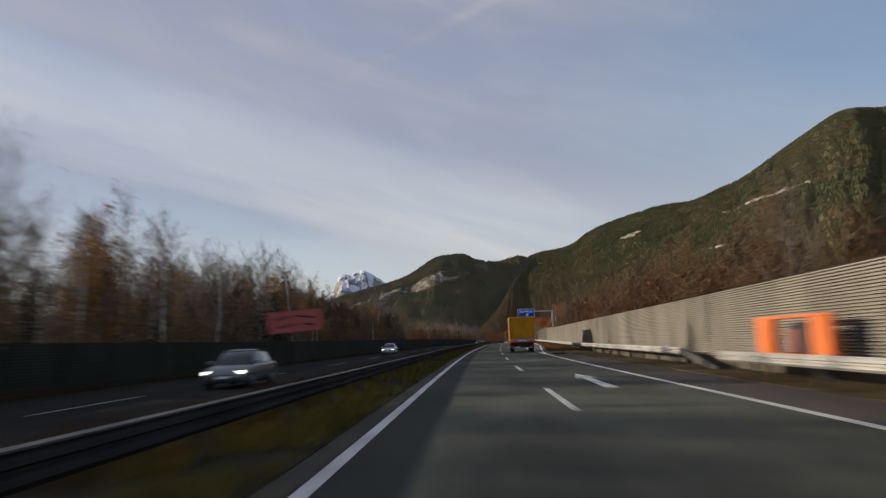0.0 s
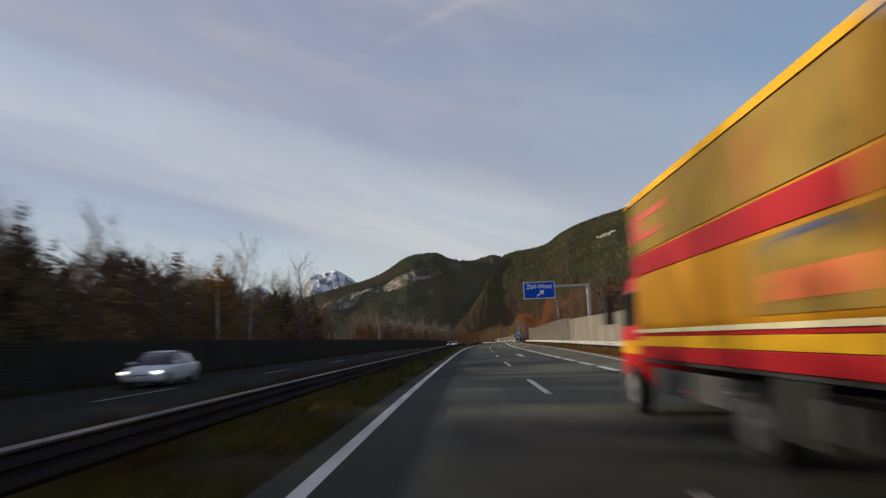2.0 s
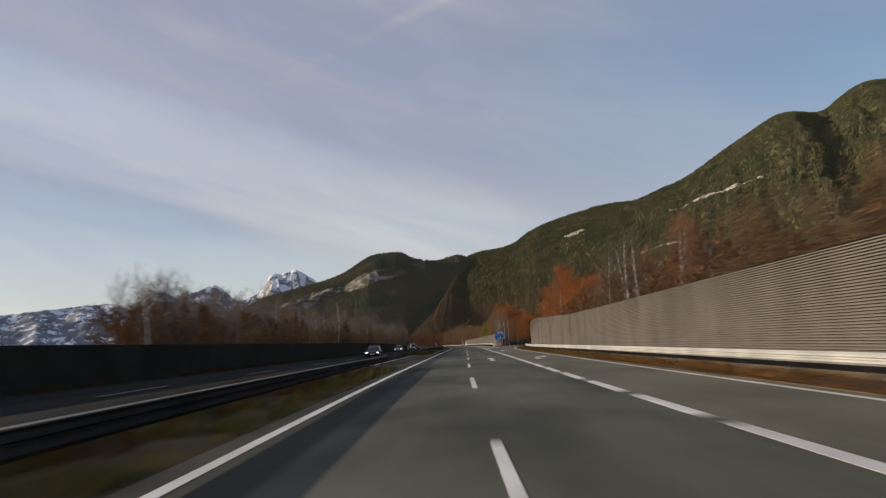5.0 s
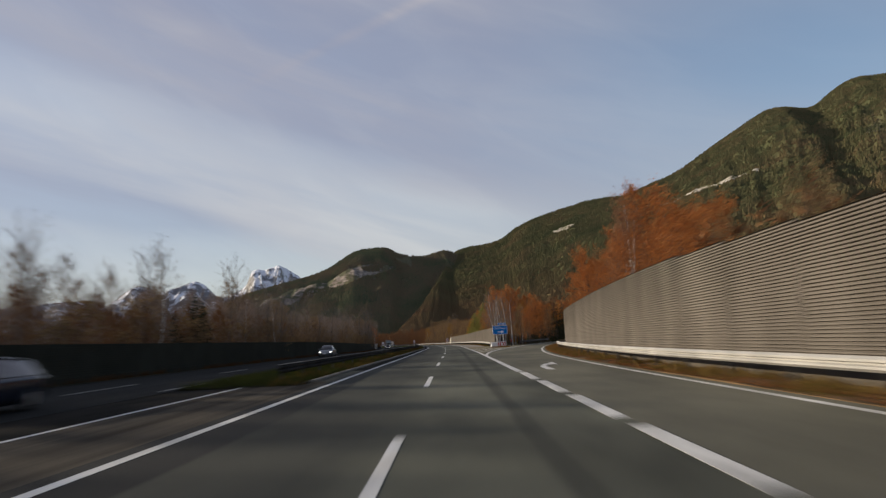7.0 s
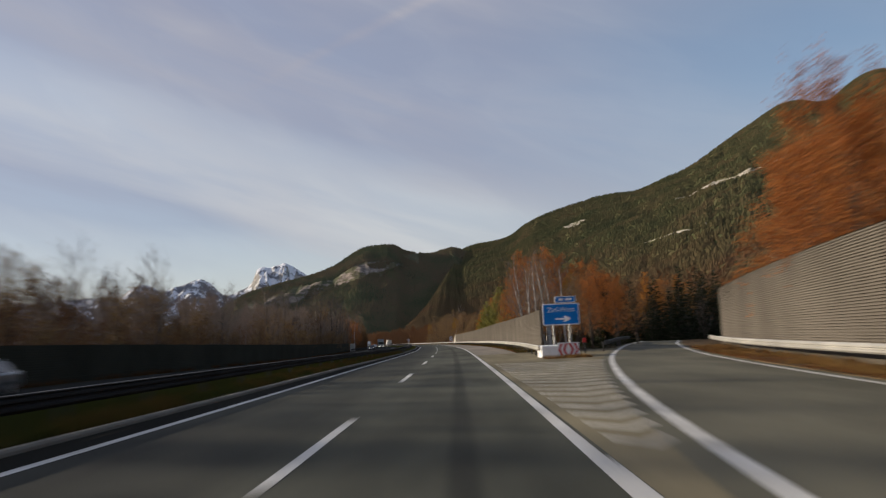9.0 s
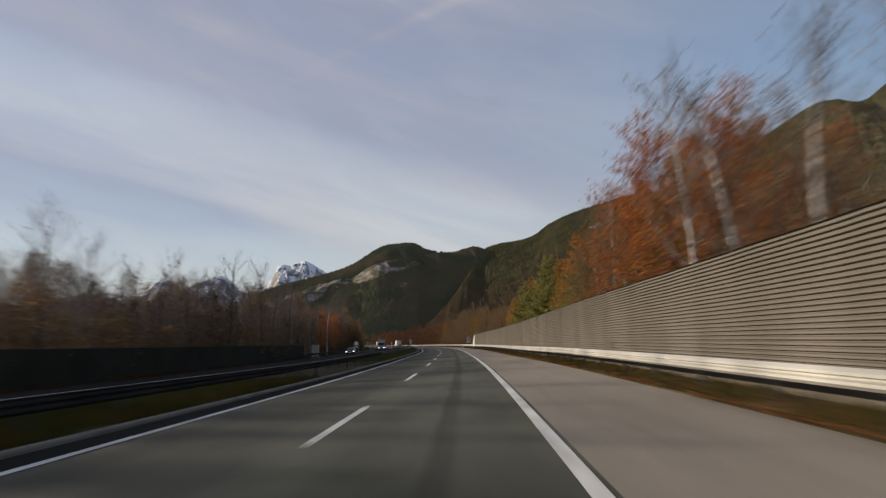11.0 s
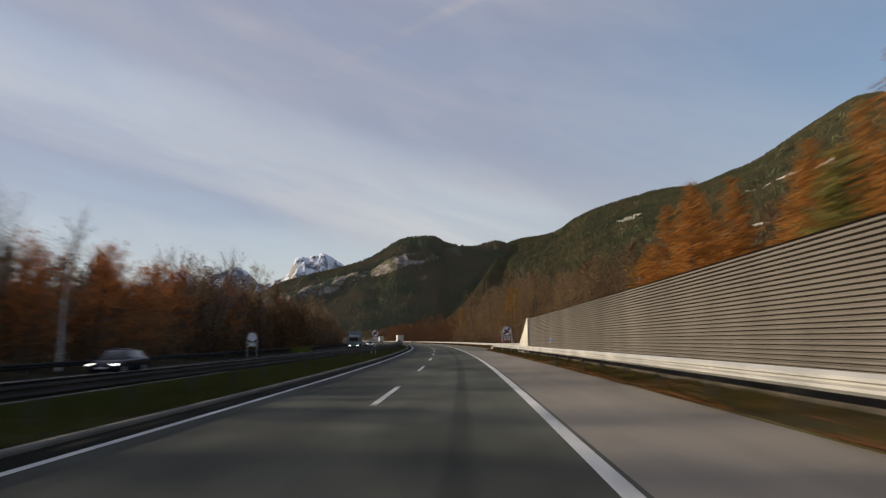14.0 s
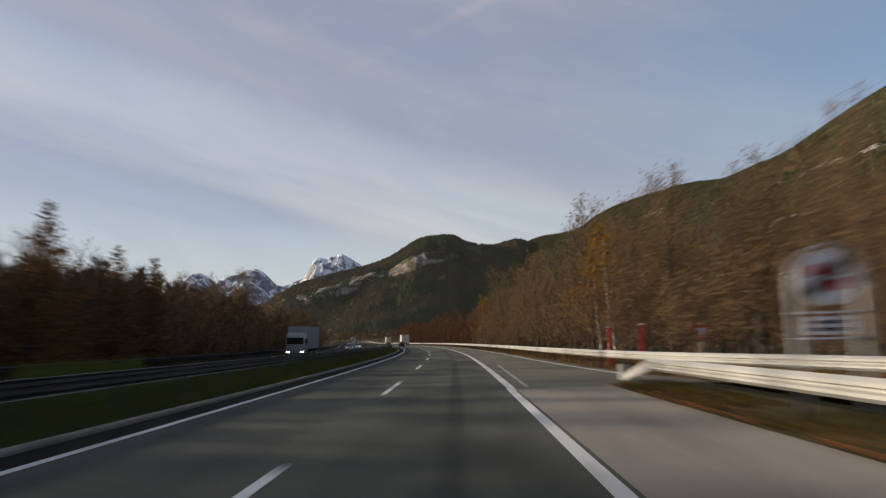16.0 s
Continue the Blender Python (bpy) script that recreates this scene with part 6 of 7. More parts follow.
ORANGE_LEAF = foliage("orange_leaves", [(0.27, 0.092, 0.030), (0.37, 0.130, 0.038), (0.43, 0.172, 0.048), (0.32, 0.110, 0.034)])
RUSTY_LEAF = foliage("rusty_leaves", [(0.22, 0.125, 0.078), (0.28, 0.150, 0.085), (0.33, 0.160, 0.080), (0.25, 0.118, 0.060)])
RUST_NEEDLES = foliage("rusty_needles", [(0.105, 0.058, 0.026), (0.145, 0.078, 0.032), (0.19, 0.100, 0.038), (0.125, 0.082, 0.038)])
LARCH_LEAF = foliage("larch_needles", [(0.28, 0.112, 0.026), (0.38, 0.162, 0.034), (0.45, 0.205, 0.045), (0.34, 0.138, 0.030)])
GOLD_LEAF = foliage("golden_leaves", [(0.20, 0.10, 0.014), (0.30, 0.16, 0.02), (0.26, 0.12, 0.016)])
GREEN_LEAF = foliage("pine_needles", [(0.115, 0.125, 0.036), (0.175, 0.178, 0.050), (0.26, 0.232, 0.066), (0.215, 0.200, 0.058)])
SPRUCE_LEAF = foliage("spruce_needles", [(0.016, 0.023, 0.012), (0.028, 0.036, 0.017), (0.046, 0.050, 0.022)])

KINDS = {
    "birch": [broadleaf("birch_tree", 11 + i, 11.5 + i, BIRCH, TWIG, BROWN_LEAF, 160, 0.16, "bare pale-barked birch with a few dry leaves", 0.30, 0.3, limbs=26) for i in range(3)],
    "bare": [broadleaf("bare_tree", 31 + i, 11 + i, BARK, TWIG, BROWN_LEAF, 90, 0.16, "leafless dark-barked autumn tree with fine twigs", 0.42, 0.2, limbs=28) for i in range(4)],
    "brown": [broadleaf("brown_tree", 51 + i, 9.5 + i, BARK, TWIG_WARM, BROWN_LEAF, 3000, 0.125, "rust-brown autumn tree with thin foliage", 0.42, 0.1, limbs=26) for i in range(3)],
    "orange": [broadleaf("orange_tree", 71 + i, 11 + i, BARK, TWIG_WARM, ORANGE_LEAF, 11000, 0.115, "bright orange broad-crowned autumn tree", 0.44, 0.12, limbs=28) for i in range(2)],
    "gold": [broadleaf("golden_tree", 81 + i, 10 + i, BIRCH, TWIG_WARM, GOLD_LEAF, 1300, 0.22, "pale-barked birch with golden leaves", 0.34, 0.15, limbs=26) for i in range(2)],
    "bush": [broadleaf("shrub", 91 + i, 4.5 + i, BARK, TWIG_WARM, BROWN_LEAF, 700, 0.2, "tangled rust-brown roadside shrub", 0.6, 0.03, limbs=24, category="shrub", group="shrubs") for i in range(3)],
    "spruce": [conifer("spruce", 101 + i, 12 + i, BARK, TWIG, SPRUCE_LEAF, "slender dark green spruce tree", 0.22, 1.15, 0.3, size=0.36, fine=2.2) for i in range(3)],
    "pine": [conifer("pine_tree", 111 + i, 10.5 + i, BARK, TWIG, GREEN_LEAF, "full sunlit green pine tree", 0.38, 1.3, 0.05, low=0.06, size=0.38, fine=2.8) for i in range(2)],
    "rusty": [broadleaf("rusty_birch", 141 + i, 12.5 + i, BIRCH, TWIG_WARM, RUSTY_LEAF, 6500, 0.10, "tall pale-barked birch with thin rusty foliage", 0.30, 0.12, limbs=30) for i in range(2)],
    "rust_larch": [conifer("larch", 131 + i, 10 + i, BARK, TWIG_WARM, RUST_NEEDLES, "dark rust-brown autumn larch tree", 0.27, 1.4, 0.1, size=0.24, fine=2.6) for i in range(2)],
    "larch": [conifer("larch", 121 + i, 11.5 + i, BARK, TWIG_WARM, LARCH_LEAF, "feathery orange autumn larch tree", 0.29, 1.7, 0.06, size=0.22, fine=3.2) for i in range(2)],
}
planted = set()
tree_rnd = random.Random(77)


def plant(kind, s, n, scale=1.0, z=-0.12, lean=0.0):
    pick = tree_rnd.randrange(len(KINDS[kind]))
    src = KINDS[kind][pick]
    p = at(s, n)
    z = z if abs(n) < 22 else lie(p.y) - 0.5 - cross(s, n)
    m = stand(s, n, z) @ Matrix.Rotation(lean, 4, "Y") @ Matrix.Rotation(tree_rnd.uniform(0, 6.28), 4, "Z") @ Matrix.Rotation(tree_rnd.gauss(0, 0.03), 4, "X")
    sc = scale * tree_rnd.uniform(0.9, 1.1)
    if (kind, pick) not in planted:
        planted.add((kind, pick))
        src.matrix_basis = m @ Matrix.Diagonal((sc, sc, sc, 1))
        return src
    ob = copy_thing(src, m)
    ob.matrix_basis = m @ Matrix.Diagonal((sc, sc, sc, 1))
    return ob


def row(s0, s1, step, n0, n1, mix, lo=0.8, hi=1.15):
    """Trees at uneven steps along the road, kinds drawn from a weighted mix."""
    names = [k for k, w in mix for _ in range(w)]
    s = s0
    while s < s1:
        plant(tree_rnd.choice(names), s + tree_rnd.uniform(-1, 1), tree_rnd.uniform(n0, n1), tree_rnd.uniform(lo, hi))
        s += step * tree_rnd.uniform(0.6, 1.4)


# left, beyond the low dark barrier
row(-18, 68, 2.0, -30, -23, [("birch", 6), ("bare", 6), ("gold", 3), ("brown", 2)], 0.78, 1.0)
row(-18, 60, 3.0, -40, -29, [("birch", 3), ("bare", 4), ("gold", 1)], 0.82, 1.05)
row(-18, 60, 5.5, -26, -22, [("spruce", 2), ("bush", 2)], 0.35, 0.5)
row(44, 84, 1.6, -31, -24, [("bare", 5), ("brown", 4), ("birch", 1)], 0.78, 0.95)
row(62, 118, 2.0, -30, -22, [("bare", 5), ("spruce", 2), ("brown", 5), ("gold", 1)], 0.74, 0.95)
for s, n, q in ((51, -24, 0.70), (54, -26, 0.76), (57.5, -24.5, 0.74), (61, -25.5, 0.72), (64, -27, 0.7), (83, -24.5, 0.72), (86, -26, 0.76), (104, -25, 0.78), (30, -24.5, 0.45), (36, -25, 0.5), (8, -25, 0.45)):
    plant("spruce", s, n, q)
for s, n, q in ((70, -26, 0.95), (73.5, -25, 0.9), (76, -27.5, 0.98), (22, -25, 0.9), (3, -24.5, 0.95)):
    plant("gold", s, n, q)
for s, n, q in ((138, -25, 0.68), (141.5, -24.5, 0.72), (145.5, -25.5, 0.72), (148, -24.5, 0.70), (151, -25, 0.62), (135, -26, 0.72)):
    plant("spruce", s, n, q)
for s, n, q in ((139.5, -26, 0.98), (147, -26, 1.0), (143, -27, 0.95), (149.5, -27, 0.95)):
    plant("bare", s, n, q)
row(116, 154, 1.7, -32, -23, [("spruce", 2), ("bare", 6), ("brown", 3), ("birch", 1)], 0.66, 0.86)
row(208, 330, 2.0, -34, -22.5, [("bare", 5), ("birch", 3), ("brown", 3)], 0.62, 0.88)
for s, n, q in ((290.5, -22.8, 0.62), (293.5, -23.2, 0.55), (287, -23.5, 0.5)):
    plant("spruce", s, n, q)
row(320, 440, 1.8, -34, -22.5, [("bare", 8), ("brown", 4)], 0.62, 0.82)
row(438, 506, 1.5, -34, -22.5, [("bare", 7), ("brown", 2), ("birch", 2)], 0.82, 1.02)
row(506, 560, 2.2, -36, -25, [("bare", 4), ("brown", 4), ("orange", 1), ("birch", 1)], 0.65, 0.95)
row(545, 720, 1.9, -36, -25, [("brown", 4), ("rust_larch", 5), ("bare", 2)], 0.78, 1.02)
row(-18, 150, 3.2, -26, -21.5, [("bush", 1)], 0.6, 1.0)
row(210, 470, 3.0, -26, -21.5, [("bush", 1)], 0.6, 1.0)
row(470, 760, 2.6, -29, -24, [("bush", 1)], 0.7, 1.1)
plant("orange", 512, -27, 0.75)
plant("orange", 520, -25, 0.8)
plant("birch", 508, -22.8, 0.8)
for s, n, q in ((506, -23.6, 0.66), (514, -23.6, 0.66), (524, -24, 0.7), (533, -25, 0.7)):
    plant("orange", s, n, q)
plant("rust_larch", 588, -24, 0.95)
plant("brown", 603, -25, 0.85)
for s, n, q in ((566, -24, 1.2), (570, -27, 1.3), (575, -23.5, 1.1), (580, -25, 1.2), (594, -24, 1.05), (612, -25, 0.95), (562, -26, 1.15)):
    plant(tree_rnd.choice(("rust_larch", "rust_larch", "brown")), s, n, q * 0.95)
for kind, s, n, q in (("bare", 540, -25.5, 0.92), ("bare", 544, -25, 0.95), ("bare", 549, -26, 0.98), ("bare", 553, -25.5, 0.92), ("bare", 557, -26, 0.9), ("rust_larch", 547, -26.5, 0.98),
                      ("rust_larch", 551, -27, 1.0), ("rust_larch", 562, -26, 0.95), ("rust_larch", 567, -26, 0.93), ("brown", 543, -27, 1.08), ("brown", 559, -27, 1.02)):
    plant(kind, s, n, q)
# right, behind the barrier along the exit
for s, n, q in ((217, 19, 1.0), (221, 20, 1.02), (229, 19.5, 0.92), (213, 18, 0.95), (225, 22, 1.0)):
    plant("rusty", s, n, q)
for s, n, q in ((219, 16.2, 0.97), (222.5, 16.6, 0.95), (226.5, 17, 0.98)):
    plant("birch", s, n, q, lean=-0.06)
for s, n, q in ((236, 17, 0.85), (243, 18, 1.0), (228, 19, 0.7)):
    plant("birch", s, n, q)
for s, n, q in ((272, 18.5, 0.8), (279, 19, 1.05), (285, 20, 1.2), (292, 20, 1.2), (300, 20, 1.15), (307, 21.5, 1.15), (313, 23, 1.0), (296, 25, 1.2), (286, 24, 1.1), (318, 27, 1.0)):
    plant("orange", s, n, q)
for s, n, q in ((326, 21, 1.25), (331, 21.5, 1.35), (336, 24, 1.3), (341, 26, 1.35), (329, 26, 1.3), (346, 30, 1.3)):
    plant("orange", s, n, q * 0.86)
for s, n, q in ((324, 24, 1.25), (334, 28, 1.3), (339, 30, 1.35), (344, 27.5, 1.25), (352, 33, 1.3)):
    plant("orange", s, n, q)
for s, n, q in ((297, 19, 1.16), (301, 19.6, 1.2), (292.5, 18.8, 1.02)):
    plant("rusty", s, n, q)
# close behind the barrier before the exit
row(20, 232, 2.6, 15, 27, [("bare", 2), ("brown", 7), ("birch", 1)], 0.68, 0.95)
row(246, 274, 3.0, 16, 25, [("brown", 3), ("bare", 1)], 0.6, 0.8)
# between the exit ramp and the motorway
for s, n, q in ((364, 11.4, 0.80), (369, 11.0, 0.88), (374, 10.9, 0.9), (379, 11.4, 0.92), (384, 11.3, 0.9), (367, 13.5, 0.8), (390, 11.8, 0.95), (372, 12.6, 0.85)):
    plant("birch", s, n, q, lean=-0.09)
row(366, 400, 2.6, 14, 24, [("orange", 1), ("brown", 5)], 0.6, 0.8)
row(384, 414, 1.0, 21, 48, [("spruce", 1)], 0.62, 0.8)
row(383, 393, 0.55, 23.5, 38, [("spruce", 3), ("bare", 1)], 0.36, 0.5)
row(404, 430, 1.4, 24, 48, [("larch", 3), ("orange", 1), ("brown", 2)], 0.8, 1.0)
row(386, 412, 2.6, 13, 22, [("orange", 2), ("gold", 1), ("brown", 3)], 0.75, 1.0)
for s, n, q in ((413, 13.5, 0.95), (417, 15, 1.02), (421, 14, 1.0), (425, 16, 0.95), (410, 16, 0.95)):
    plant("birch", s, n, q)
for s, n, q in ((411, 13.5, 0.95), (415, 14.5, 1.0), (419, 13, 0.85), (423, 15, 0.85), (427, 13.5, 0.75), (418, 18, 0.95)):
    plant("brown", s, n, q)
for s, n, q in ((434, 15, 0.9), (438, 16.5, 1.0), (443, 15, 0.85)):
    plant("pine", s, n, q)
for s, n, q in ((414, 16.5, 1.08), (418, 15.5, 1.1), (422.5, 16, 1.12), (425, 18, 1.0), (429, 18.5, 0.9), (420, 19, 1.05), (426, 21, 1.0), (411, 18, 1.05)):
    plant("rusty", s, n, q)
for s, n, q in ((427.5, 14.2, 0.84), (431, 15.5, 0.9), (433.5, 13.8, 0.7)):
    plant("pine", s, n, q)
row(422, 452, 3.2, 13, 20, [("pine", 3), ("larch", 2), ("orange", 2)], 0.5, 0.68)
for s, n, q in ((452, 13.5, 0.85), (457, 16, 1.0), (462, 15, 1.15), (466, 17, 1.2), (471, 18, 0.95), (474.5, 18, 0.82), (461, 19, 1.2), (477, 14.5, 0.72), (495, 13.5, 0.42), (471.5, 12.9, 1.03), (475, 13.6, 0.92), (516, 13.5, 0.4)):
    plant("pine", s, n, q)
for s, n, q in ((483, 16, 1.0), (487, 18, 0.9), (491, 15.5, 0.80), (499, 16, 0.90), (505.2, 16, 0.98), (449, 15, 0.7), (507.5, 15, 0.76), (496, 18, 0.85), (506, 19, 0.85)):
    plant("larch", s, n, q)
for s, n, q in ((508, 17.5, 0.95), (502, 14.5, 0.75), (510.5, 14.5, 0.7), (494, 20, 1.0), (500, 21, 1.0), (460.5, 17.5, 1.05)):
    plant("larch", s, n, q)
plant("larch", 468, 25, 1.45)
plant("larch", 457, 16.5, 1.2)
plant("larch", 524, 22, 0.85)
plant("larch", 530, 24, 0.9)
row(476, 505, 6.0, 13, 20, [("larch", 2), ("orange", 1), ("pine", 2)], 0.6, 0.85)
row(425, 520, 6.0, 24, 45, [("brown", 3), ("pine", 1)], 0.6, 0.9)
for s, n, q in ((397, 15, 1.15), (401, 14.5, 1.22), (404.5, 17.5, 0.9), (401, 18.5, 1.15)):
    plant("orange", s, n, q)
plant("gold", 399, 13.8, 1.05)
plant("larch", 442, 16, 1.18)
# brown woods beside the acceleration lane
row(526, 572, 2.0, 15, 26, [("brown", 7), ("gold", 1)], 0.75, 0.98)
row(572, 700, 2.0, 14, 26, [("brown", 8), ("bare", 1), ("gold", 1)], 0.9, 1.2)
for kind, s, n, q in (("gold", 589, 15, 1.08), ("brown", 592, 16, 1.15), ("brown", 597, 15, 1.2), ("brown", 569, 18, 1.05), ("brown", 572, 19, 1.1), ("rusty", 600, 17, 0.95)):
    plant(kind, s, n, q)
row(530, 700, 4.5, 12, 15, [("bush", 1)], 0.6, 1.0)
for (kind, trees) in KINDS.items():
    for i, ob in enumerate(trees):
        if (kind, i) not in planted:
            plant_at = stand(900 + 10 * i, 30, -0.1)
            ob.matrix_basis = plant_at


# ---- far woods and grass ----
def distant_woods(name, count, xr, yr, keep, material, label, seed, h0=6, h1=12):
    """Far crowns of loose leaf clumps on thin trunks: one thing nobody could count."""
    rnd = random.Random(seed)
    verts, faces = [], []
    for _ in range(count):
        x, y = rnd.uniform(*xr), rnd.uniform(*yr)
        if not keep(x, y):
            continue
        h = rnd.uniform(h0, h1)
        w = h * rnd.uniform(0.2, 0.34)
        c = len(verts)
        g0 = lie(y) - 0.6
        verts += [(x - 0.15, y, g0), (x + 0.15, y, g0), (x, y, g0 + h * 0.8)]
        faces.append((c, c + 1, c + 2))
        for _ in range(34):
            u = rnd.random() ** 0.8
            r = w * math.sin(math.pi * min(1, 0.12 + 0.88 * u)) * rnd.uniform(0.3, 1)
            t = rnd.uniform(0, 6.28)
            p = Vector((x + r * math.cos(t), y + r * math.sin(t), g0 + h * (0.1 + 0.9 * u)))
            q = h * rnd.uniform(0.04, 0.1)
            c = len(verts)
            for _k in range(3):
                verts.append((p.x + rnd.gauss(0, q), p.y + rnd.gauss(0, q), p.z + rnd.gauss(0, q * 1.2)))
            faces.append((c, c + 1, c + 2))
    ob = put(name, mesh_from(name, verts, faces), material)
    return tagged(ob, label, "woods", kind="stuff")


DARK_TWIGS = island_material("thicket_twigs", [(0.090, 0.066, 0.049), (0.122, 0.085, 0.058), (0.16, 0.099, 0.058), (0.20, 0.111, 0.056)])
FINE_TWIGS = island_material("fine_grey_twigs", [(0.19, 0.150, 0.124), (0.25, 0.196, 0.156), (0.31, 0.236, 0.182), (0.26, 0.186, 0.132)])
RUSTY_CROWNS = island_material("rusty_crowns", [(0.125, 0.072, 0.042), (0.165, 0.090, 0.047), (0.21, 0.108, 0.050), (0.26, 0.122, 0.050)])
FAR_BROWN = island_material("far_autumn_crowns", [(0.105, 0.082, 0.057), (0.145, 0.107, 0.067), (0.19, 0.132, 0.073), (0.235, 0.145, 0.070)])


def wood_strip(name, count, s0, s1, n0, n1, label, seed, h0=7, h1=12, material=None, clumps=110, wide=1.0):
    """A strip of woods along the road, joined: crowns of loose clumps and twigs."""
    rnd = random.Random(seed)
    verts, faces = [], []
    for _ in range(count):
        s, n = rnd.uniform(s0, s1), rnd.uniform(n0, n1)
        p = at(s, n)
        g0, h = lie(p.y) - 0.6, rnd.uniform(h0, h1)
        w = h * rnd.uniform(0.2, 0.3)
        c = len(verts)
        verts += [(p.x - 0.12, p.y, g0), (p.x + 0.12, p.y, g0), (p.x, p.y, g0 + h)]
        faces.append((c, c + 1, c + 2))
        for _k in range(clumps):
            u = rnd.random() ** 0.8
            r = w * math.sin(math.pi * min(1, 0.15 + 0.85 * u)) * rnd.uniform(0.2, 1)
            t = rnd.uniform(0, 6.28)
            o = Vector((p.x + r * math.cos(t), p.y + r * math.sin(t), g0 + h * (0.06 + 0.94 * u)))
            d = Vector((math.cos(t) * 0.7 + rnd.gauss(0, 0.4), math.sin(t) * 0.7 + rnd.gauss(0, 0.4), 0.9 + rnd.gauss(0, 0.4))) * h * rnd.uniform(0.03, 0.09)
            e = d.orthogonal().normalized() * h * rnd.uniform(0.004, 0.013) * wide
            c = len(verts)
            verts += [o - e, o + e, o + d]
            faces.append((c, c + 1, c + 2))
    return tagged(put(name, mesh_from(name, verts, faces), material or FAR_BROWN), label, "woods", kind="stuff")


wood_strip("thicket", 200, 80, 154, -33, -24, "dense dark thicket behind the low barrier", 45, 5, 9, DARK_TWIGS, 260, 1.1)
wood_strip("thicket", 230, 210, 330, -33, -23.5, "low rust-brown thicket behind the low barrier", 46, 4, 6.5, RUSTY_CROWNS, 260, 1.1)
wood_strip("thicket", 150, 330, 425, -34, -24, "low rust-brown thicket behind the low barrier", 50, 3.5, 5.5, RUSTY_CROWNS, 260, 1.0)
wood_strip("thicket", 600, 425, 760, -36, -25, "dense brown thicket beyond the opposite carriageway", 47, 5, 8.5, DARK_TWIGS, 260, 1.1)
wood_strip("thicket", 130, 558, 650, -34, -26, "tall dark red-brown thicket beyond the opposite carriageway", 57, 7, 9.4, DARK_TWIGS, 320, 0.8)
wood_strip("brush", 60, 222, 300, -33, -24, "fine grey-brown leafless brush behind the low barrier", 55, 6, 9, FINE_TWIGS, 420, 0.32)
wood_strip("brush", 100, 300, 402, -32, -24, "fine grey-brown leafless brush behind the low barrier", 51, 6, 8.6, FINE_TWIGS, 420, 0.32)
wood_strip("brush", 85, 405, 502, -33, -24, "fine grey-brown leafless brush beyond the opposite carriageway", 52, 6.5, 9.4, FINE_TWIGS, 400, 0.30)
wood_strip("thicket", 110, -15, 80, -33, -23.5, "dense dark thicket under the birches", 54, 4, 7.5, DARK_TWIGS, 240, 1.0)
wood_strip("brush", 55, -16, 62, -33, -24, "fine grey-brown leafless brush under the birches", 56, 7.5, 10.5, FINE_TWIGS, 420, 0.32)
wood_strip("woods", 130, 70, 122, -62, -33, "dense leafless woods behind the low barrier", 41, 7, 11)
wood_strip("woods", 230, 345, 560, -62, -33, "brown leafless woods behind the thicket", 48, 5, 8)
wood_strip("woods", 900, 540, 1200, -75, -34, "dense brown woods beyond the opposite carriageway", 42, 6.5, 10)
wood_strip("thicket", 420, 20, 270, 16, 32, "dense rust-brown woods close behind the noise barrier", 49, 6, 9.5, RUSTY_CROWNS, 200, 1.2)
wood_strip("woods", 700, 30, 340, 30, 110, "brown leafless woods behind the noise barrier", 43, 7, 12)
wood_strip("woods", 1300, 425, 1150, 24, 80, "dense brown woods beside the motorway", 44, 9, 15, RUSTY_CROWNS, 190, 0.7)


def clear_of_road(x, y):
    s = y
    c = float(np.interp(y, AXIS_Y, AXIS_X))
    return x - c > 45 or (x - c < -48 and not -0.42 < x / max(y - 90, 1) < -0.15)


distant_woods("woods", 5200, (-420, 520), (120, 1900), clear_of_road, FAR_BROWN, "brown leafless woods across the valley floor", 9)
distant_woods("woods", 2500, (-1100, 900), (1300, 2500), lambda x, y: x > -300, FAR_BROWN, "distant autumn woods at the foot of the mountains", 10, 8, 16)


def grass(name, s0, s1, lf, rf, count, material, label, seed, h=0.22, bald=-0.1):
    rnd = random.Random(seed)
    verts, faces = [], []
    for _ in range(count):
        s = rnd.uniform(s0, s1)
        p = at(s, lf(s) + (rf(s) - lf(s)) * rnd.random(), 0.0)
        if noise.noise((p.x * 0.5, p.y * 0.5, seed)) < bald:
            continue
        for _k in range(3):
            t, w, q = rnd.uniform(0, 6.28), rnd.uniform(0.012, 0.03), h * rnd.uniform(0.4, 1.3)
            c = len(verts)
            o = Vector((rnd.gauss(0, 0.06), rnd.gauss(0, 0.06), 0))
            a = p + o
            verts += [(a.x - w * math.cos(t), a.y - w * math.sin(t), a.z - 0.02), (a.x + w * math.cos(t), a.y + w * math.sin(t), a.z - 0.02), (a.x + rnd.gauss(0, 0.09), a.y + rnd.gauss(0, 0.09), a.z + q)]
            faces.append((c, c + 1, c + 2))
    return tagged(put(name, mesh_from(name, verts, faces), material), label, "grass", kind="stuff")


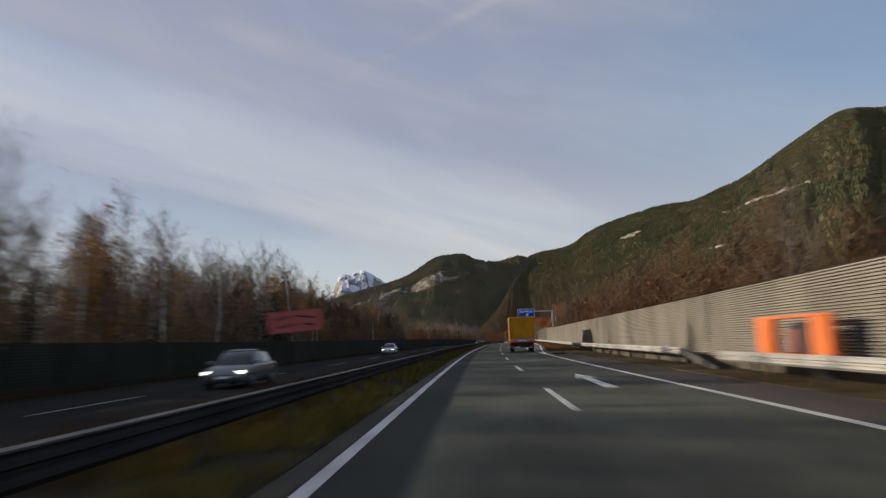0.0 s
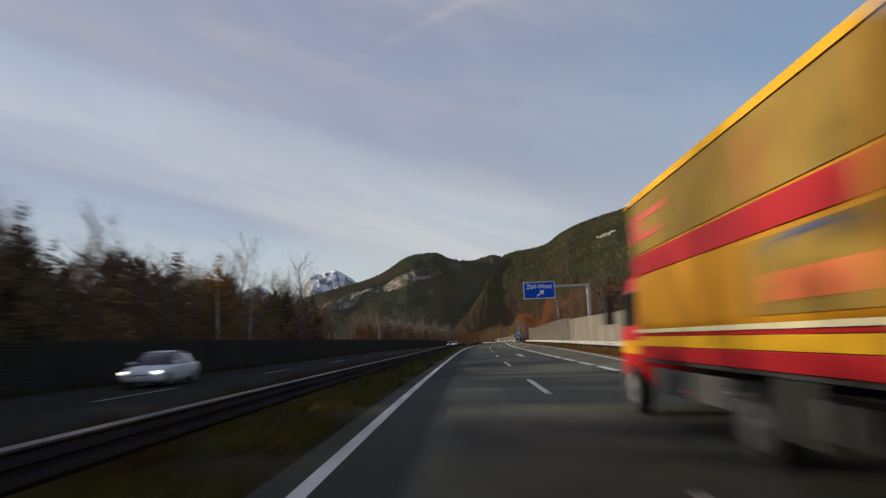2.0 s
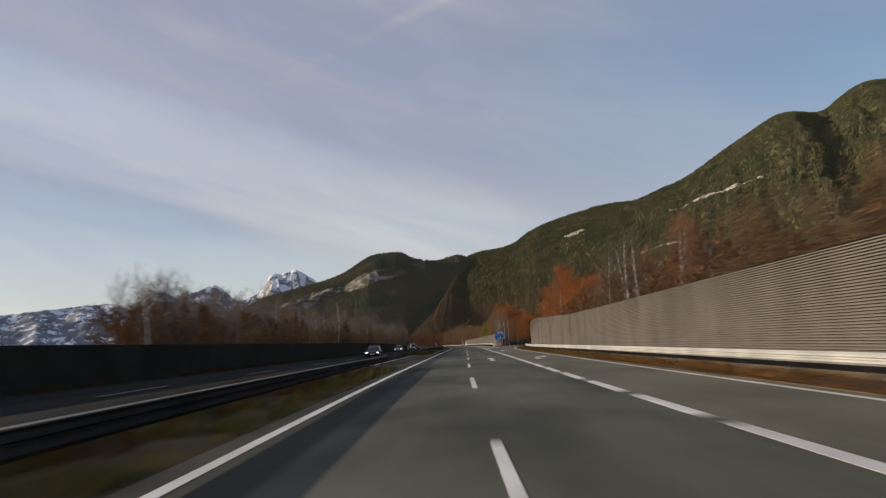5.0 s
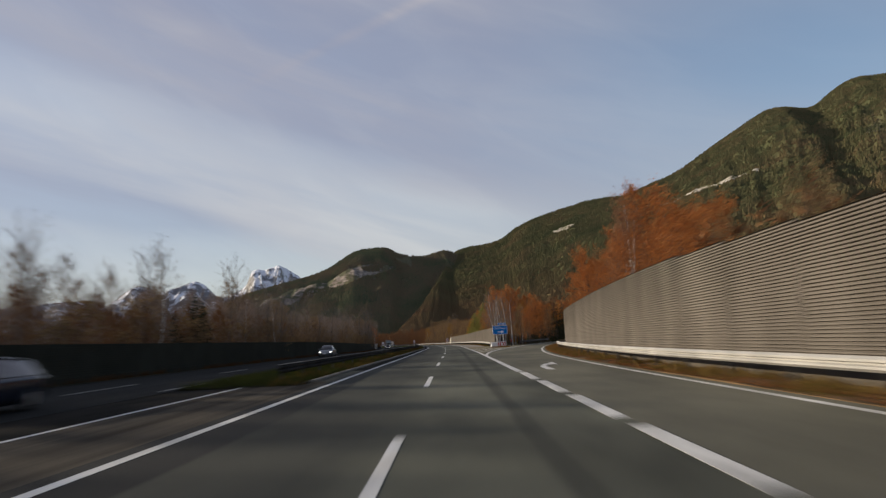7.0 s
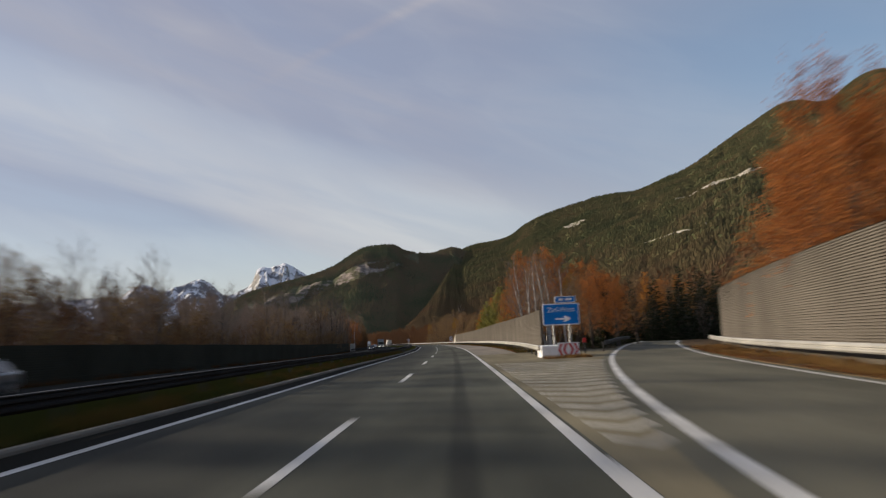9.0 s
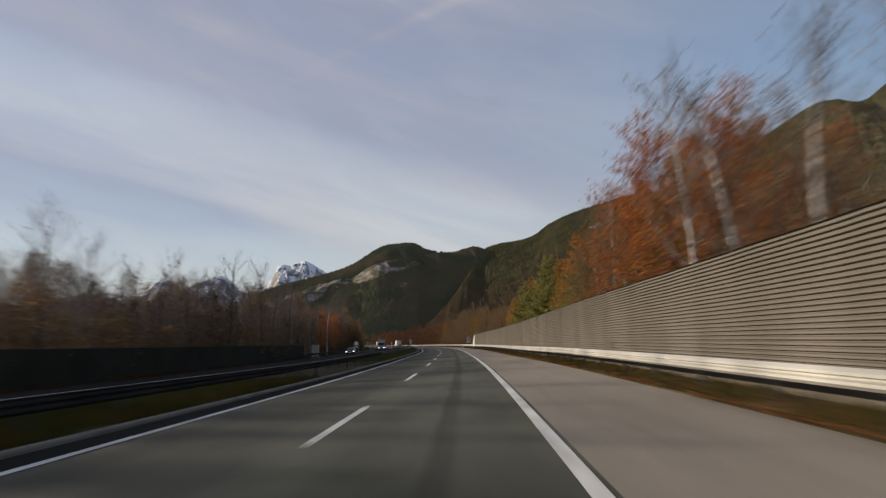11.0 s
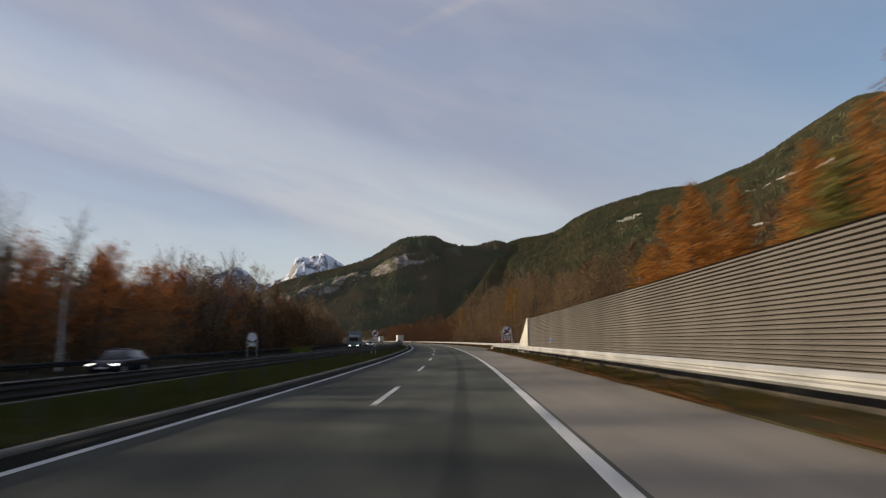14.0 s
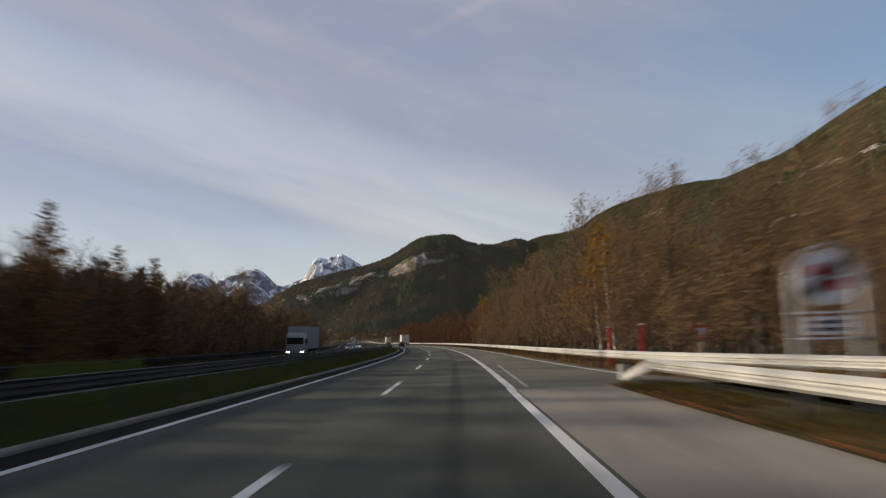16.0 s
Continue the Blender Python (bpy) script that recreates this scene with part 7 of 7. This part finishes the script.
GRASS_DRY = island_material("dry_grass", [(0.05, 0.038, 0.014), (0.11, 0.07, 0.028), (0.24, 0.13, 0.05), (0.09, 0.08, 0.02), (0.20, 0.075, 0.025)])
GRASS_MOSS = island_material("mossy_grass", [(0.030, 0.032, 0.010), (0.060, 0.058, 0.017), (0.105, 0.072, 0.028), (0.060, 0.062, 0.016), (0.15, 0.07, 0.026)])
# two copies of one grass: shade painted into the first, the second brighter
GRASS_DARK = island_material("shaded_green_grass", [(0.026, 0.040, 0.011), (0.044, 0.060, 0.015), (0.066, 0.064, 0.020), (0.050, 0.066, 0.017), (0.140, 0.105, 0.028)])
GRASS_MEDIAN = island_material("median_grass", [(0.036, 0.054, 0.015), (0.060, 0.082, 0.021), (0.088, 0.086, 0.027), (0.068, 0.090, 0.023), (0.170, 0.130, 0.036)])
WEEDS = island_material("rusty_weeds", [(0.035, 0.022, 0.012), (0.065, 0.036, 0.017), (0.10, 0.048, 0.021), (0.045, 0.040, 0.014)])
MEDIAN_WEEDS = island_material("rusty_yellow_weeds", [(0.055, 0.034, 0.014), (0.095, 0.056, 0.020), (0.125, 0.084, 0.025), (0.065, 0.058, 0.018)])
GRASS_GREEN = island_material("green_grass", [(0.043, 0.050, 0.016), (0.075, 0.078, 0.022), (0.130, 0.105, 0.036), (0.088, 0.088, 0.026)])
GRASS_GOLD = island_material("faded_grass", [(0.048, 0.052, 0.013), (0.090, 0.084, 0.021), (0.17, 0.125, 0.034), (0.125, 0.070, 0.023)])
grass("grass", -25, 70, lambda s: -8.8, lambda s: -4.2, 15000, GRASS_GOLD, "faded green and brown grass under the median guardrail", 31)
grass("grass", 70, 195, lambda s: -8.8, lambda s: -4.2, 16000, GRASS_GREEN, "rough dark green grass under the median guardrail", 38)
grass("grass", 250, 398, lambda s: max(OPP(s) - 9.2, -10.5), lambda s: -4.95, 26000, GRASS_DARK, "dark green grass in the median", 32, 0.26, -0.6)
grass("grass", 436, 700, lambda s: max(OPP(s) - 9.2, -10.5), lambda s: -4.95, 46000, GRASS_MEDIAN, "dark green grass in the median behind the kerb", 40, 0.26, -0.6)
grass("grass", 50, 345, lambda s: EXIT_EDGE(s) + 0.5, lambda s: RAIL_A(s) + 0.8, 22000, GRASS_DRY, "dry brown grass below the guardrail", 33)
grass("grass", 352, 552, lambda s: RAIL_B(s) - 0.8, lambda s: RAIL_B(s) + 0.8, 20000, GRASS_MOSS, "mossy grass and dry stalks below the guardrail", 34, 0.16)
grass("grass", 545, 760, lambda s: MERGE_RIGHT(s) + 0.1, lambda s: MERGE_RIGHT(s) + 6, 14000, GRASS_DRY, "dry roadside grass beside the acceleration lane", 35)
grass("weeds", -25, 195, lambda s: -9.0, lambda s: LEFT_RAIL(s) - 0.4, 9000, WEEDS, "rust-brown dead weeds behind the median guardrail", 36, 0.42)
grass("weeds", 250, 398, lambda s: LEFT_RAIL(s) - 0.2, lambda s: max(-5.0, LEFT_RAIL(s) + 0.9), 9000, MEDIAN_WEEDS, "rust-brown and yellow dead weeds below the median guardrail", 39, 0.34, 0.0)
grass("weeds", -25, 470, lambda s: OPP(s) - 19.0, lambda s: OPP(s) - 18.5, 7000, WEEDS, "dead weeds along the foot of the dark barrier", 37, 0.3)


def litter(name, s0, s1, lf, rf, count, material, label, seed, edge=1.6):
    """Fallen leaves lying loose on the verge."""
    rnd = random.Random(seed)
    verts, faces = [], []
    for _ in range(count):
        s, u = rnd.uniform(s0, s1), rnd.random() ** edge
        p = at(s, lf(s) + (rf(s) - lf(s)) * u, 0.05 + 0.03 * rnd.random())
        if noise.noise((s * 0.25, u * 2, seed)) < -0.2:
            continue
        t, q = rnd.uniform(0, 6.28), rnd.uniform(0.03, 0.07)
        c, d = math.cos(t) * q, math.sin(t) * q
        k = len(verts)
        verts += [(p.x - c, p.y - d, p.z), (p.x + d * 0.6, p.y - c * 0.6, p.z + 0.02), (p.x + c, p.y + d, p.z + rnd.uniform(0, 0.03)), (p.x - d * 0.6, p.y + c * 0.6, p.z + 0.015)]
        faces.append((k, k + 1, k + 2, k + 3))
    return tagged(put(name, mesh_from(name, verts, faces), material), label, "leaves", kind="stuff")


LITTER = island_material("fallen_leaves", [(0.12, 0.055, 0.025), (0.19, 0.078, 0.030), (0.26, 0.112, 0.040), (0.15, 0.085, 0.040)])
EDGE_LEAVES = island_material("fresh_fallen_leaves", [(0.15, 0.075, 0.034), (0.23, 0.105, 0.042), (0.30, 0.138, 0.054), (0.19, 0.100, 0.048)])
litter("leaf_litter", 352, 552, lambda s: RAIL_B(s) - 0.95, lambda s: RAIL_B(s) + 0.4, 17000, EDGE_LEAVES, "fallen orange leaves along the hard shoulder", 61, 3.4)
litter("leaf_litter", 60, 345, lambda s: EXIT_EDGE(s) + 0.4, lambda s: RAIL_A(s) + 0.3, 26000, LITTER, "fallen brown leaves below the guardrail", 62)
grass("grass", 335.0, 337.2, lambda s: 7.2, lambda s: 9.9, 420, GRASS_DRY, "dry grass tufts in front of the impact block", 41, 0.20)
GRASS_BRIGHT = island_material("yellow_green_tufts", [(0.085, 0.105, 0.022), (0.125, 0.140, 0.030), (0.165, 0.160, 0.040), (0.105, 0.120, 0.026)])
grass("tall_grass", 568, 584, lambda s: -21.2, lambda s: -20.0, 1300, GRASS_BRIGHT, "tall yellow-green grass beyond the opposite carriageway", 42, 0.8, -0.15)
